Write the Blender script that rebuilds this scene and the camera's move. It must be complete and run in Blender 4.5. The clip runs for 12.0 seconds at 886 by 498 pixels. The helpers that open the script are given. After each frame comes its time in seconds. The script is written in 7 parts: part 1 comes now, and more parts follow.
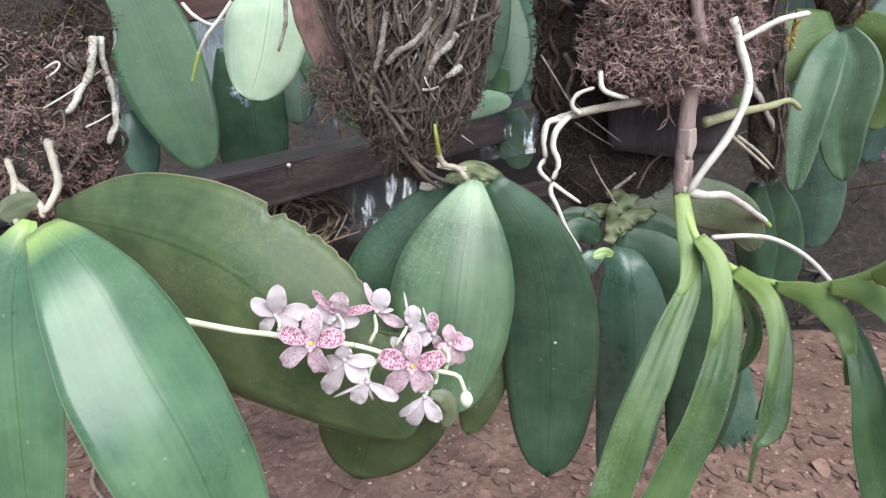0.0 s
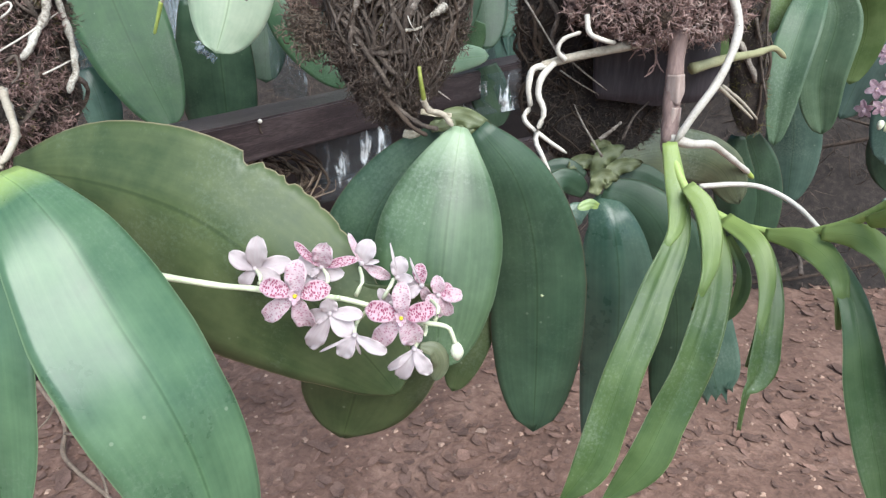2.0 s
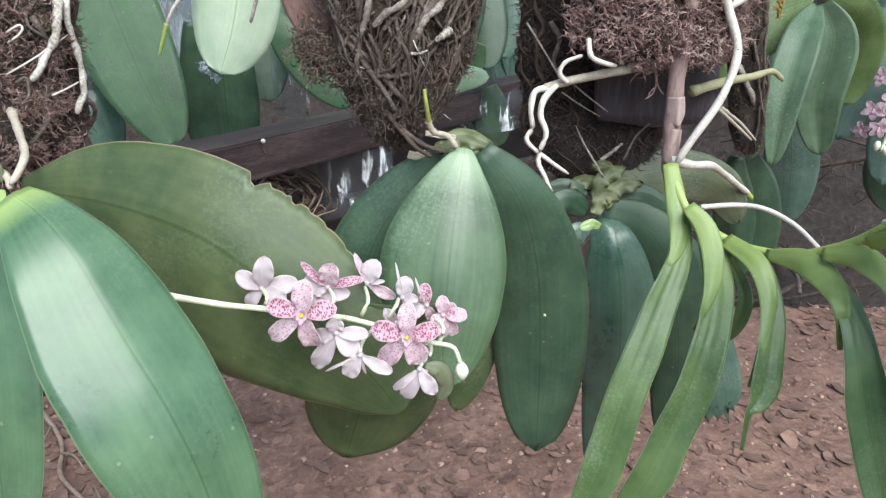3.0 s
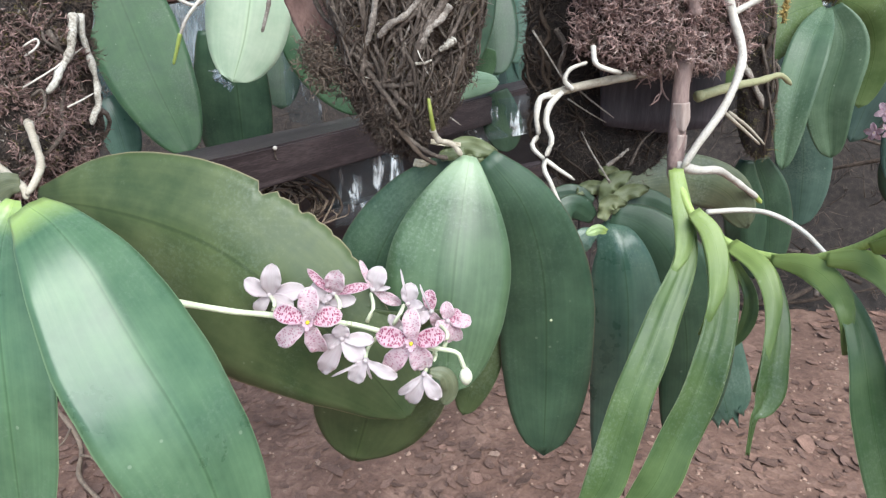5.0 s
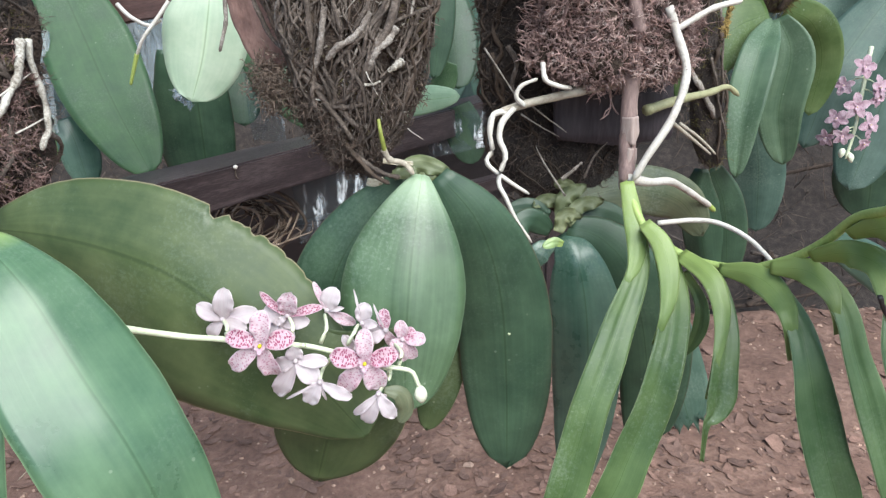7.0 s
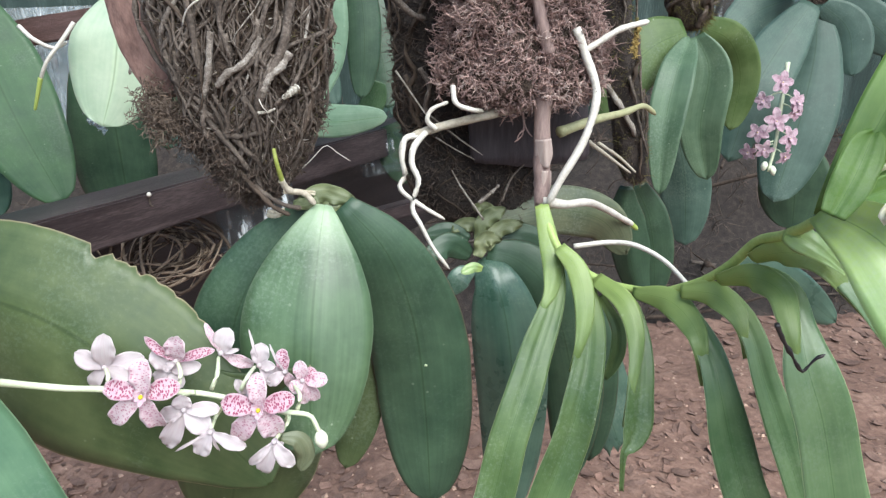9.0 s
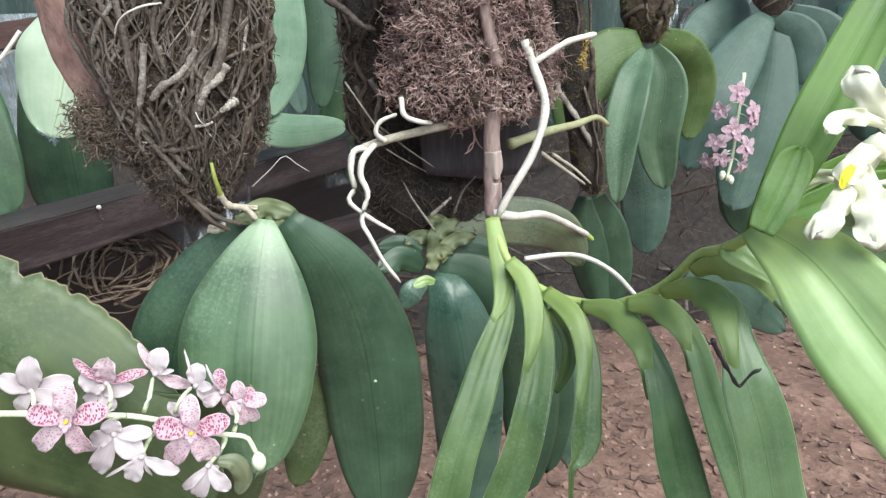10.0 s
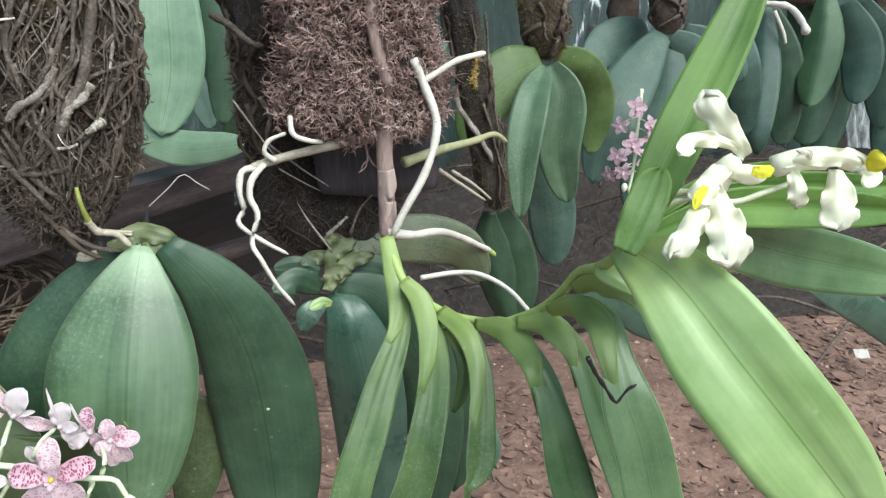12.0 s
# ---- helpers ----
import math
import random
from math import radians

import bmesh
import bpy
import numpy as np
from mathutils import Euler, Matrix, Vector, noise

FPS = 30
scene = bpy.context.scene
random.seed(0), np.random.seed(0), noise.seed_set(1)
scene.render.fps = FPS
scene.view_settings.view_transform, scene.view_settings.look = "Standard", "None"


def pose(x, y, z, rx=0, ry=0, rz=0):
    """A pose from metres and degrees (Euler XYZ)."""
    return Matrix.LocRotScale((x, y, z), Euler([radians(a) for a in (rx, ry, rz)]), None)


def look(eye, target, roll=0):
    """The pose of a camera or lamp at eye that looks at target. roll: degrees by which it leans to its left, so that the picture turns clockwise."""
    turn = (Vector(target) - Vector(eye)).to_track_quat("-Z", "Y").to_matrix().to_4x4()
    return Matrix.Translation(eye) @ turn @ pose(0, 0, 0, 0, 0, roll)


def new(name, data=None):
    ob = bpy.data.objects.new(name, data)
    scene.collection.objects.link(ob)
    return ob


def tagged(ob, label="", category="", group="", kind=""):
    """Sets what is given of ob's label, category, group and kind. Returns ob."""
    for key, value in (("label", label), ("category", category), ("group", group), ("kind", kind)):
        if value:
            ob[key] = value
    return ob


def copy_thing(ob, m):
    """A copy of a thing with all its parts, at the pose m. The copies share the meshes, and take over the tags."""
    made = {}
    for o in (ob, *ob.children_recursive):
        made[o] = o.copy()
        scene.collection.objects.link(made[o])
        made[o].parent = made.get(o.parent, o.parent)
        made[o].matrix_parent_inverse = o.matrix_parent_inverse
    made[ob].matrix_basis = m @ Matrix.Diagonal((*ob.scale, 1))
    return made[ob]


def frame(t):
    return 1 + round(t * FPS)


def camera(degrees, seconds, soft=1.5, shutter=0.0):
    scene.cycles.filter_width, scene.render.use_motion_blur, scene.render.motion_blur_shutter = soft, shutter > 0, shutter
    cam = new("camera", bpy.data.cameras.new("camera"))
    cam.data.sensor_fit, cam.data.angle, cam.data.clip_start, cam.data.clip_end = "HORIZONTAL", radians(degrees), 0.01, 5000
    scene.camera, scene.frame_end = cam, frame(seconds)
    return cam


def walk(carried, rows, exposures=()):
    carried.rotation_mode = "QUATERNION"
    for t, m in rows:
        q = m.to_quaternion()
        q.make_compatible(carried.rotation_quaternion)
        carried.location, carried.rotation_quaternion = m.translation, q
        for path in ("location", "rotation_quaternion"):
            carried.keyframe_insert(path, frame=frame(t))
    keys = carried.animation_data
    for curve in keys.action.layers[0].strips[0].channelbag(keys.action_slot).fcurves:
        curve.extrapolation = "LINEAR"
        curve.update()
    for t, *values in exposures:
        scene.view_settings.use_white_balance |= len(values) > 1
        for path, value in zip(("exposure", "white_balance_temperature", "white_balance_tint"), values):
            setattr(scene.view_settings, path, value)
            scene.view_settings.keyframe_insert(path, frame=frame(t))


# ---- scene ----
cam = camera(66.0, 12.0, soft=1.35)
PATH = [
    (0, pose(0.0768, 0.0272, 1.1384, 69.53, -0.34, 4.64)),
    (0.5, pose(0.0621, 0.0366, 1.1236, 67.38, 0.67, 4.94)),
    (1, pose(0.0583, 0.0371, 1.1218, 67.14, 0.50, 4.41)),
    (1.5, pose(0.0578, 0.0349, 1.1239, 67.53, 0.39, 3.83)),
    (2, pose(0.0627, 0.0400, 1.1185, 66.77, -0.60, 2.01)),
    (2.5, pose(0.0631, 0.0365, 1.1214, 67.68, -0.74, 1.65)),
    (3, pose(0.0576, 0.0360, 1.1219, 68.27, -0.76, 1.89)),
    (5, pose(0.0663, 0.0307, 1.1274, 68.51, -0.06, 3.02)),
    (5.5, pose(0.0662, 0.0281, 1.1291, 68.74, 0.07, 3.28)),
    (6, pose(0.0673, 0.0287, 1.1301, 68.57, 0.51, 3.07)),
    (6.5, pose(0.0691, 0.0297, 1.1289, 68.63, 0.13, 2.45)),
    (7, pose(0.0841, 0.0290, 1.1354, 69.31, 0.62, 0.55)),
    (7.5, pose(0.0961, 0.0323, 1.1380, 69.51, 1.05, -0.89)),
    (7.7, pose(0.1026, 0.0358, 1.1430, 70.13, 1.30, -1.86)),
    (9.3, pose(0.1255, 0.0543, 1.1401, 70.60, 0.67, -3.77)),
    (9.5, pose(0.1284, 0.0538, 1.1414, 70.81, 0.39, -3.63)),
    (10, pose(0.1475, 0.0603, 1.1430, 71.02, 0.52, -5.79)),
    (10.5, pose(0.1529, 0.0530, 1.1463, 71.82, 0.37, -7.38)),
    (11, pose(0.1580, 0.0526, 1.1484, 72.12, 0.59, -8.88)),
    (11.5, pose(0.1694, 0.0651, 1.1441, 71.85, 0.24, -10.13)),
    (12, pose(0.1787, 0.0653, 1.1470, 72.02, -0.11, -12.04)),
]
walk(cam, PATH, [(0.0, 1.31, 6300, 3.5), (6.5, 1.33, 6300, 3.0), (9.5, 1.41, 6350, 1.0), (10.0, 1.41, 6400, 0.0), (11.0, 1.30, 6350, -2.0), (12.0, 1.26, 6350, -3.0)])

# ---- light ----
world = bpy.data.worlds.new("sky")
scene.world = world
world.use_nodes = True
_wn = world.node_tree.nodes
_sky = _wn.new("ShaderNodeTexSky")
_sky.sky_type, _sky.sun_disc = "NISHITA", False
_sky.sun_elevation, _sky.sun_rotation = radians(55), radians(150)
_sky.air_density, _sky.dust_density, _sky.ozone_density = 1.0, 2.0, 1.0
world.node_tree.links.new(_sky.outputs[0], _wn["Background"].inputs[0])
_wn["Background"].inputs[1].default_value = 0.085
sun = new("sun", bpy.data.lights.new("sun", "SUN"))
sun.data.energy, sun.data.angle, sun.data.color = 2.1, radians(54), (1.0, 0.99, 0.97)
sun.matrix_world = look((0.92, -1.26, 3.38), (0.1, 0.6, 0.9))


# ---- materials ----
def mat_new(name, rough=0.5):
    m = bpy.data.materials.new(name)
    m.use_nodes = True
    b = m.node_tree.nodes["Principled BSDF"]
    b.inputs["Roughness"].default_value = rough
    return m, b


def node(m, kind, **sockets):
    n = m.node_tree.nodes.new(kind)
    for key, value in sockets.items():
        n.inputs[key.replace("_", " ")].default_value = value
    return n


def wire(m, a, b):
    m.node_tree.links.new(a, b)


def noise_tex(m, vec, scale, detail=4.0, rough=0.55):
    n = node(m, "ShaderNodeTexNoise", Scale=scale, Detail=detail, Roughness=rough)
    wire(m, vec, n.inputs["Vector"])
    return n.outputs["Fac"]


def ramp(m, fac, stops):
    n = m.node_tree.nodes.new("ShaderNodeValToRGB")
    e = n.color_ramp.elements
    while len(e) < len(stops):
        e.new(0.5)
    for k, (p, c) in zip(e, stops):
        k.position, k.color = p, (*c, 1) if len(c) == 3 else c
    wire(m, fac, n.inputs[0])
    return n.outputs[0]


def blend(m, fac, a, b, mode="MIX"):
    n = m.node_tree.nodes.new("ShaderNodeMix")
    n.data_type, n.blend_type = "RGBA", mode
    if isinstance(fac, float):
        n.inputs[0].default_value = fac
    else:
        wire(m, fac, n.inputs[0])
    for k, v in ((6, a), (7, b)):
        if isinstance(v, tuple):
            n.inputs[k].default_value = (*v, 1)
        else:
            wire(m, v, n.inputs[k])
    return n.outputs[2]


def bump(m, bsdf, height, strength, distance):
    n = node(m, "ShaderNodeBump", Strength=strength, Distance=distance)
    wire(m, height, n.inputs["Height"])
    wire(m, n.outputs[0], bsdf.inputs["Normal"])


def coords(m, kind="Object"):
    return m.node_tree.nodes.new("ShaderNodeTexCoord").outputs[kind]


def stretched(m, vec, sx, sy, sz=1.0):
    n = node(m, "ShaderNodeMapping")
    n.inputs["Scale"].default_value = (sx, sy, sz)
    wire(m, vec, n.inputs["Vector"])
    return n.outputs[0]


def per_object(m):
    return m.node_tree.nodes.new("ShaderNodeObjectInfo").outputs["Random"]


def leaf_material(name, dark, light, pale=None, rough=0.38, stripe=0.5, spots=0.5, thin=0.12, reach=0.2, coat=0.3, margin=None):
    """Waxy leaf: lengthwise streaks, cloudy tone, dust specks, pale leaf base and a darker midrib groove."""
    m, b = mat_new(name, rough)
    uv, ob = coords(m, "UV"), coords(m, "Object")
    streak = noise_tex(m, stretched(m, uv, 1.3, 20.0), 1.0, 4.0, 0.5)
    cloud = noise_tex(m, ob, 22.0, 6.0, 0.62)
    tone = m.node_tree.nodes.new("ShaderNodeMath")
    tone.operation = "MULTIPLY_ADD"
    wire(m, streak, tone.inputs[0])
    tone.inputs[1].default_value = stripe
    wire(m, cloud, tone.inputs[2])
    col = ramp(m, tone.outputs[0], [(0.38 + stripe * 0.28, dark), (0.78 + stripe * 0.42, light)])
    rnd = ramp(m, per_object(m), [(0.0, (0.82, 0.86, 0.84)), (1.0, (1.12, 1.08, 1.1))])
    col = blend(m, 1.0, col, rnd, "MULTIPLY")
    sep = m.node_tree.nodes.new("ShaderNodeSeparateXYZ")
    wire(m, uv, sep.inputs[0])
    if pale:
        at_base = ramp(m, sep.outputs[0], [(0.0, (1, 1, 1)), (0.35 * reach, (0.75, 0.75, 0.75)), (reach, (0, 0, 0))])
        col = blend(m, at_base, col, pale)
    rib = ramp(m, sep.outputs[1], [(0.455, (1, 1, 1)), (0.485, (1.12, 1.12, 1.08)), (0.496, (0.70, 0.76, 0.66)), (0.504, (0.70, 0.76, 0.66)), (0.515, (1.1, 1.1, 1.05)), (0.545, (1, 1, 1))])
    col = blend(m, 1.0, col, rib, "MULTIPLY")
    edge = ramp(m, sep.outputs[1], [(0.0, (1, 1, 1)), (0.012, (0, 0, 0)), (0.988, (0, 0, 0)), (1.0, (1, 1, 1))])
    col = blend(m, edge, col, margin or tuple(0.75 * v + 0.03 for v in light))
    # fine dust and water marks
    dust = noise_tex(m, ob, 330.0, 4.0, 0.75)
    patch = noise_tex(m, ob, 9.0, 3.0)
    both = node(m, "ShaderNodeMath")
    both.operation = "MULTIPLY"
    wire(m, dust, both.inputs[0])
    wire(m, patch, both.inputs[1])
    film = ramp(m, both.outputs[0], [(0.27, (0, 0, 0)), (0.40, (0.42 * spots,) * 3)])
    col = blend(m, film, col, (0.36, 0.42, 0.36))
    v = node(m, "ShaderNodeTexVoronoi", Scale=70.0)
    wire(m, ob, v.inputs["Vector"])
    fleck = ramp(m, v.outputs["Distance"], [(0.07, (0.7 * spots,) * 3), (0.11, (0, 0, 0))])
    keep = ramp(m, v.outputs["Color"], [(0.72, (0, 0, 0)), (0.76, (1, 1, 1))])
    fleck = blend(m, 1.0, fleck, keep, "MULTIPLY")
    col = blend(m, fleck, col, (0.5, 0.55, 0.44))
    wire(m, col, b.inputs["Base Color"])
    r = ramp(m, cloud, [(0.3, (rough - 0.07,) * 3), (0.7, (rough + 0.12,) * 3)])
    wire(m, r, b.inputs["Roughness"])
    b.inputs["Coat Weight"].default_value = coat
    b.inputs["Coat Roughness"].default_value = max(0.16, rough - 0.10)
    bump(m, b, tone.outputs[0], 0.16, 0.002)
    if thin:
        t = node(m, "ShaderNodeBsdfTranslucent")
        wire(m, col, t.inputs[0])
        mix = node(m, "ShaderNodeMixShader", Fac=thin)
        out = m.node_tree.nodes["Material Output"]
        wire(m, b.outputs[0], mix.inputs[1])
        wire(m, t.outputs[0], mix.inputs[2])
        wire(m, mix.outputs[0], out.inputs[0])
    return m


def rough_material(name, stops, scale, rough=0.85, bump_strength=0.5, bump_distance=0.004, stretch=(1, 1, 1), islands=False, grain=False):
    """Earth, bark, moss, wood: two scales of noise through a colour ramp, with relief."""
    m, b = mat_new(name, rough)
    vec = stretched(m, coords(m, "UV" if grain else "Object"), *stretch)
    big, small = noise_tex(m, vec, scale, 5.0), noise_tex(m, vec, scale * 9.0, 4.0, 0.65)
    mixed = node(m, "ShaderNodeMath")
    mixed.operation = "MULTIPLY_ADD"
    wire(m, small, mixed.inputs[0])
    mixed.inputs[1].default_value = 0.5
    half = node(m, "ShaderNodeMath")
    half.operation = "MULTIPLY"
    wire(m, big, half.inputs[0])
    half.inputs[1].default_value = 0.5
    wire(m, half.outputs[0], mixed.inputs[2])
    col = ramp(m, mixed.outputs[0], stops)
    if islands:
        rnd = m.node_tree.nodes.new("ShaderNodeNewGeometry").outputs["Random Per Island"]
        col = blend(m, 1.0, col, ramp(m, rnd, [(0.0, (0.68, 0.66, 0.66)), (0.5, (1, 1, 1)), (1.0, (1.42, 1.37, 1.33))]), "MULTIPLY")
    wire(m, col, b.inputs["Base Color"])
    bump(m, b, small, bump_strength, bump_distance)
    return m


LEAF_GREEN = leaf_material("leaf_green", (0.046, 0.104, 0.055), (0.106, 0.200, 0.106), pale=(0.34, 0.46, 0.14), rough=0.31, stripe=0.35, spots=0.3, reach=0.10, coat=0.4, margin=(0.2, 0.3, 0.17))
LEAF_MID = leaf_material("leaf_mid_green", (0.042, 0.080, 0.038), (0.112, 0.182, 0.096), pale=(0.30, 0.40, 0.26), rough=0.36, stripe=0.55, spots=0.6, coat=0.2)
LEAF_DARK = leaf_material("leaf_dark_green", (0.023, 0.054, 0.032), (0.058, 0.110, 0.062), rough=0.42, stripe=0.35, spots=0.18, coat=0.05, margin=(0.10, 0.075, 0.05))
LEAF_OLIVE = leaf_material("leaf_olive", (0.041, 0.070, 0.025), (0.114, 0.146, 0.060), rough=0.46, stripe=0.25, spots=0.3, coat=0.05, margin=(0.30, 0.25, 0.16))
LEAF_BLUE = leaf_material("leaf_blue_green", (0.042, 0.095, 0.070), (0.11, 0.19, 0.14), rough=0.30, stripe=0.35)
LEAF_PALE = leaf_material("leaf_pale_underside", (0.32, 0.44, 0.31), (0.48, 0.58, 0.44), rough=0.5, stripe=0.3, thin=0.2)
LEAF_LIME = leaf_material("leaf_yellow_green", (0.22, 0.35, 0.115), (0.40, 0.54, 0.24), pale=(0.40, 0.52, 0.14), rough=0.36, stripe=0.3, thin=0.28, reach=0.3, margin=(0.46, 0.56, 0.28))
LEAF_DEEP = leaf_material("leaf_deep_yellow_green", (0.080, 0.168, 0.026), (0.175, 0.295, 0.064), rough=0.52, stripe=0.3, spots=0.2, thin=0.28, coat=0.05, margin=(0.26, 0.38, 0.11))
LEAF_BASE = leaf_material("leaf_base_yellow_green", (0.115, 0.190, 0.055), (0.230, 0.315, 0.105), pale=(0.27, 0.36, 0.105), reach=0.6, rough=0.45, stripe=0.25, spots=0.3, thin=0.15, coat=0.1, margin=(0.38, 0.42, 0.2))
LEAF_STRAP = leaf_material("leaf_strap_green", (0.060, 0.116, 0.036), (0.150, 0.230, 0.084), pale=(0.28, 0.38, 0.10), rough=0.42, stripe=0.25, spots=0.6, thin=0.2, reach=0.3, coat=0.15, margin=(0.36, 0.42, 0.22))
LEAF_FRESH = leaf_material("leaf_fresh_strap_green", (0.075, 0.150, 0.062), (0.175, 0.275, 0.130), pale=(0.30, 0.40, 0.09), rough=0.38, stripe=0.3, spots=0.4, thin=0.25, reach=0.3, margin=(0.45, 0.55, 0.30))
LEAF_CROWN = leaf_material("leaf_withered_crown", (0.075, 0.098, 0.040), (0.20, 0.22, 0.105), rough=0.55, stripe=0.6, spots=0.3)
LEAF_OLD = leaf_material("leaf_old_grey", (0.06, 0.08, 0.045), (0.18, 0.19, 0.11), rough=0.5)
LEAF_PLAIN = leaf_material("leaf_plain_green", (0.028, 0.074, 0.032), (0.066, 0.136, 0.058), rough=0.5, stripe=0.3, spots=0.3, coat=0.0)
# base colour raised to carry the glow of leaves lit from behind
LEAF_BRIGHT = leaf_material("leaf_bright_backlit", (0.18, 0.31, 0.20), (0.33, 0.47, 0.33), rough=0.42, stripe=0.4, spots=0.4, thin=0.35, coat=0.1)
# darker than the blue-green leaf: shade at the back is put into this colour
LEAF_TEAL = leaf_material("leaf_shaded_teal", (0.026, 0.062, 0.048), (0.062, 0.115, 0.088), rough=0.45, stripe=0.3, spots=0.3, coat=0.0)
LEAF_SAGE = leaf_material("leaf_sage_green", (0.055, 0.105, 0.058), (0.135, 0.21, 0.125), rough=0.5, stripe=0.35, coat=0.05)
LEAF_MATTE = leaf_material("leaf_matte_blue_green", (0.034, 0.072, 0.056), (0.092, 0.150, 0.120), rough=0.52, stripe=0.3, spots=0.3, coat=0.0)
LEAF_GOLD = leaf_material("leaf_ageing_olive_green", (0.072, 0.125, 0.035), (0.165, 0.235, 0.085), rough=0.5, stripe=0.15, spots=0.6, thin=0.25, coat=0.0)
SOIL = rough_material("soil", [(0.30, (0.085, 0.048, 0.038)), (0.5, (0.178, 0.103, 0.079)), (0.68, (0.305, 0.193, 0.152))], 5.0, 0.9, 0.7, 0.012)
LITTER = rough_material("dry_leaf", [(0.35, (0.100, 0.058, 0.046)), (0.65, (0.240, 0.148, 0.119))], 30.0, 0.85, 0.3, 0.002, islands=True)
PEBBLE = rough_material("pebble", [(0.35, (0.20, 0.12, 0.09)), (0.65, (0.42, 0.30, 0.24))], 40.0, 0.85, 0.3, 0.002, islands=True)
# near-black: shade painted behind the rail, and the dead leaf tip's own colour
SHADE_AND_LEAF_BLACK = rough_material("black_shade_and_dead_leaf", [(0.35, (0.010, 0.008, 0.010)), (0.55, (0.028, 0.022, 0.024)), (0.75, (0.07, 0.055, 0.055))], 6.0, 0.45, 0.4, 0.002, (1, 9, 1), grain=True)
WOOD_DARK = rough_material("dark_wet_wood", [(0.32, (0.014, 0.010, 0.012)), (0.5, (0.040, 0.029, 0.032)), (0.68, (0.115, 0.088, 0.090))], 6.0, 0.42, 0.3, 0.002, (1, 7, 1), grain=True)
WOOD_RED = rough_material("red_brown_bark", [(0.30, (0.07, 0.042, 0.038)), (0.42, (0.22, 0.13, 0.112)), (0.54, (0.37, 0.235, 0.20)), (0.66, (0.40, 0.33, 0.315))], 7.0, 0.85, 0.9, 0.005, (1, 1, 0.5))
WOOD_RAIL = rough_material("red_brown_wet_rail", [(0.3, (0.035, 0.018, 0.016)), (0.5, (0.085, 0.045, 0.040)), (0.7, (0.16, 0.10, 0.09))], 8.0, 0.45, 0.4, 0.002, (1, 7, 1), grain=True)
WOOD_PLUM = rough_material("dark_purplish_plank", [(0.3, (0.012, 0.009, 0.012)), (0.5, (0.030, 0.022, 0.028)), (0.72, (0.075, 0.058, 0.066))], 9.0, 0.6, 0.4, 0.002, (3, 3, 0.4))
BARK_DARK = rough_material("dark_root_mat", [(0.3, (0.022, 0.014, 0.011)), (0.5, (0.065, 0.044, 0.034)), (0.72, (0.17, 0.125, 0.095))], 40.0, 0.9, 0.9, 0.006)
# darker copy of the root mat, with shade put into its colour
BARK_SHADED = rough_material("shaded_root_mat", [(0.3, (0.012, 0.010, 0.010)), (0.5, (0.035, 0.026, 0.023)), (0.72, (0.10, 0.076, 0.064))], 40.0, 0.9, 0.9, 0.006)
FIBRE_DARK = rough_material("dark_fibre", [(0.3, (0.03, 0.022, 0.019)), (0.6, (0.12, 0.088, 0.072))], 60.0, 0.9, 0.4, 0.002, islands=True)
FIBRE = rough_material("brown_fibre", [(0.3, (0.06, 0.044, 0.035)), (0.6, (0.18, 0.135, 0.108))], 60.0, 0.9, 0.4, 0.002, islands=True)
MOSS_PURPLE = rough_material("purple_brown_moss", [(0.3, (0.13, 0.078, 0.072)), (0.55, (0.31, 0.21, 0.195)), (0.75, (0.50, 0.385, 0.36))], 30.0, 0.9, 0.3, 0.002, islands=True)
MOSS_PALE = rough_material("pale_moss_tips", [(0.3, (0.26, 0.18, 0.165)), (0.55, (0.46, 0.36, 0.335)), (0.75, (0.62, 0.53, 0.49))], 30.0, 0.9, 0.3, 0.002, islands=True)
MOSS_GREEN = rough_material("green_brown_moss", [(0.3, (0.05, 0.045, 0.015)), (0.6, (0.14, 0.12, 0.04)), (0.8, (0.26, 0.21, 0.08))], 40.0, 0.9, 0.3, 0.002, islands=True)
ROOT_GREY = rough_material("grey_brown_root", [(0.36, (0.038, 0.028, 0.023)), (0.52, (0.10, 0.077, 0.064)), (0.62, (0.19, 0.155, 0.135)), (0.70, (0.36, 0.32, 0.29))], 45.0, 0.85, 0.7, 0.002)
VINE = rough_material("dry_vine", [(0.3, (0.09, 0.062, 0.044)), (0.6, (0.33, 0.25, 0.19))], 40.0, 0.7, 0.4, 0.001)
ROOT_DARK = rough_material("dark_brown_root", [(0.3, (0.025, 0.016, 0.012)), (0.6, (0.08, 0.055, 0.04))], 55.0, 0.85, 0.5, 0.002)
ROOT_PALE = rough_material("dry_pale_root", [(0.36, (0.09, 0.07, 0.058)), (0.5, (0.24, 0.205, 0.18)), (0.64, (0.46, 0.425, 0.39))], 60.0, 0.85, 0.7, 0.002)
LICHEN = rough_material("lichened_root", [(0.36, (0.11, 0.09, 0.075)), (0.46, (0.34, 0.31, 0.27)), (0.6, (0.62, 0.60, 0.55))], 45.0, 0.85, 0.6, 0.002)
ROOT_WHITE = rough_material("silver_white_root", [(0.3, (0.34, 0.30, 0.26)), (0.46, (0.56, 0.52, 0.47)), (0.7, (0.72, 0.69, 0.64))], 50.0, 0.6, 0.4, 0.001)
ROOT_TAN = rough_material("tan_root", [(0.3, (0.24, 0.195, 0.15)), (0.5, (0.42, 0.37, 0.30)), (0.7, (0.56, 0.51, 0.44))], 45.0, 0.7, 0.4, 0.0015)
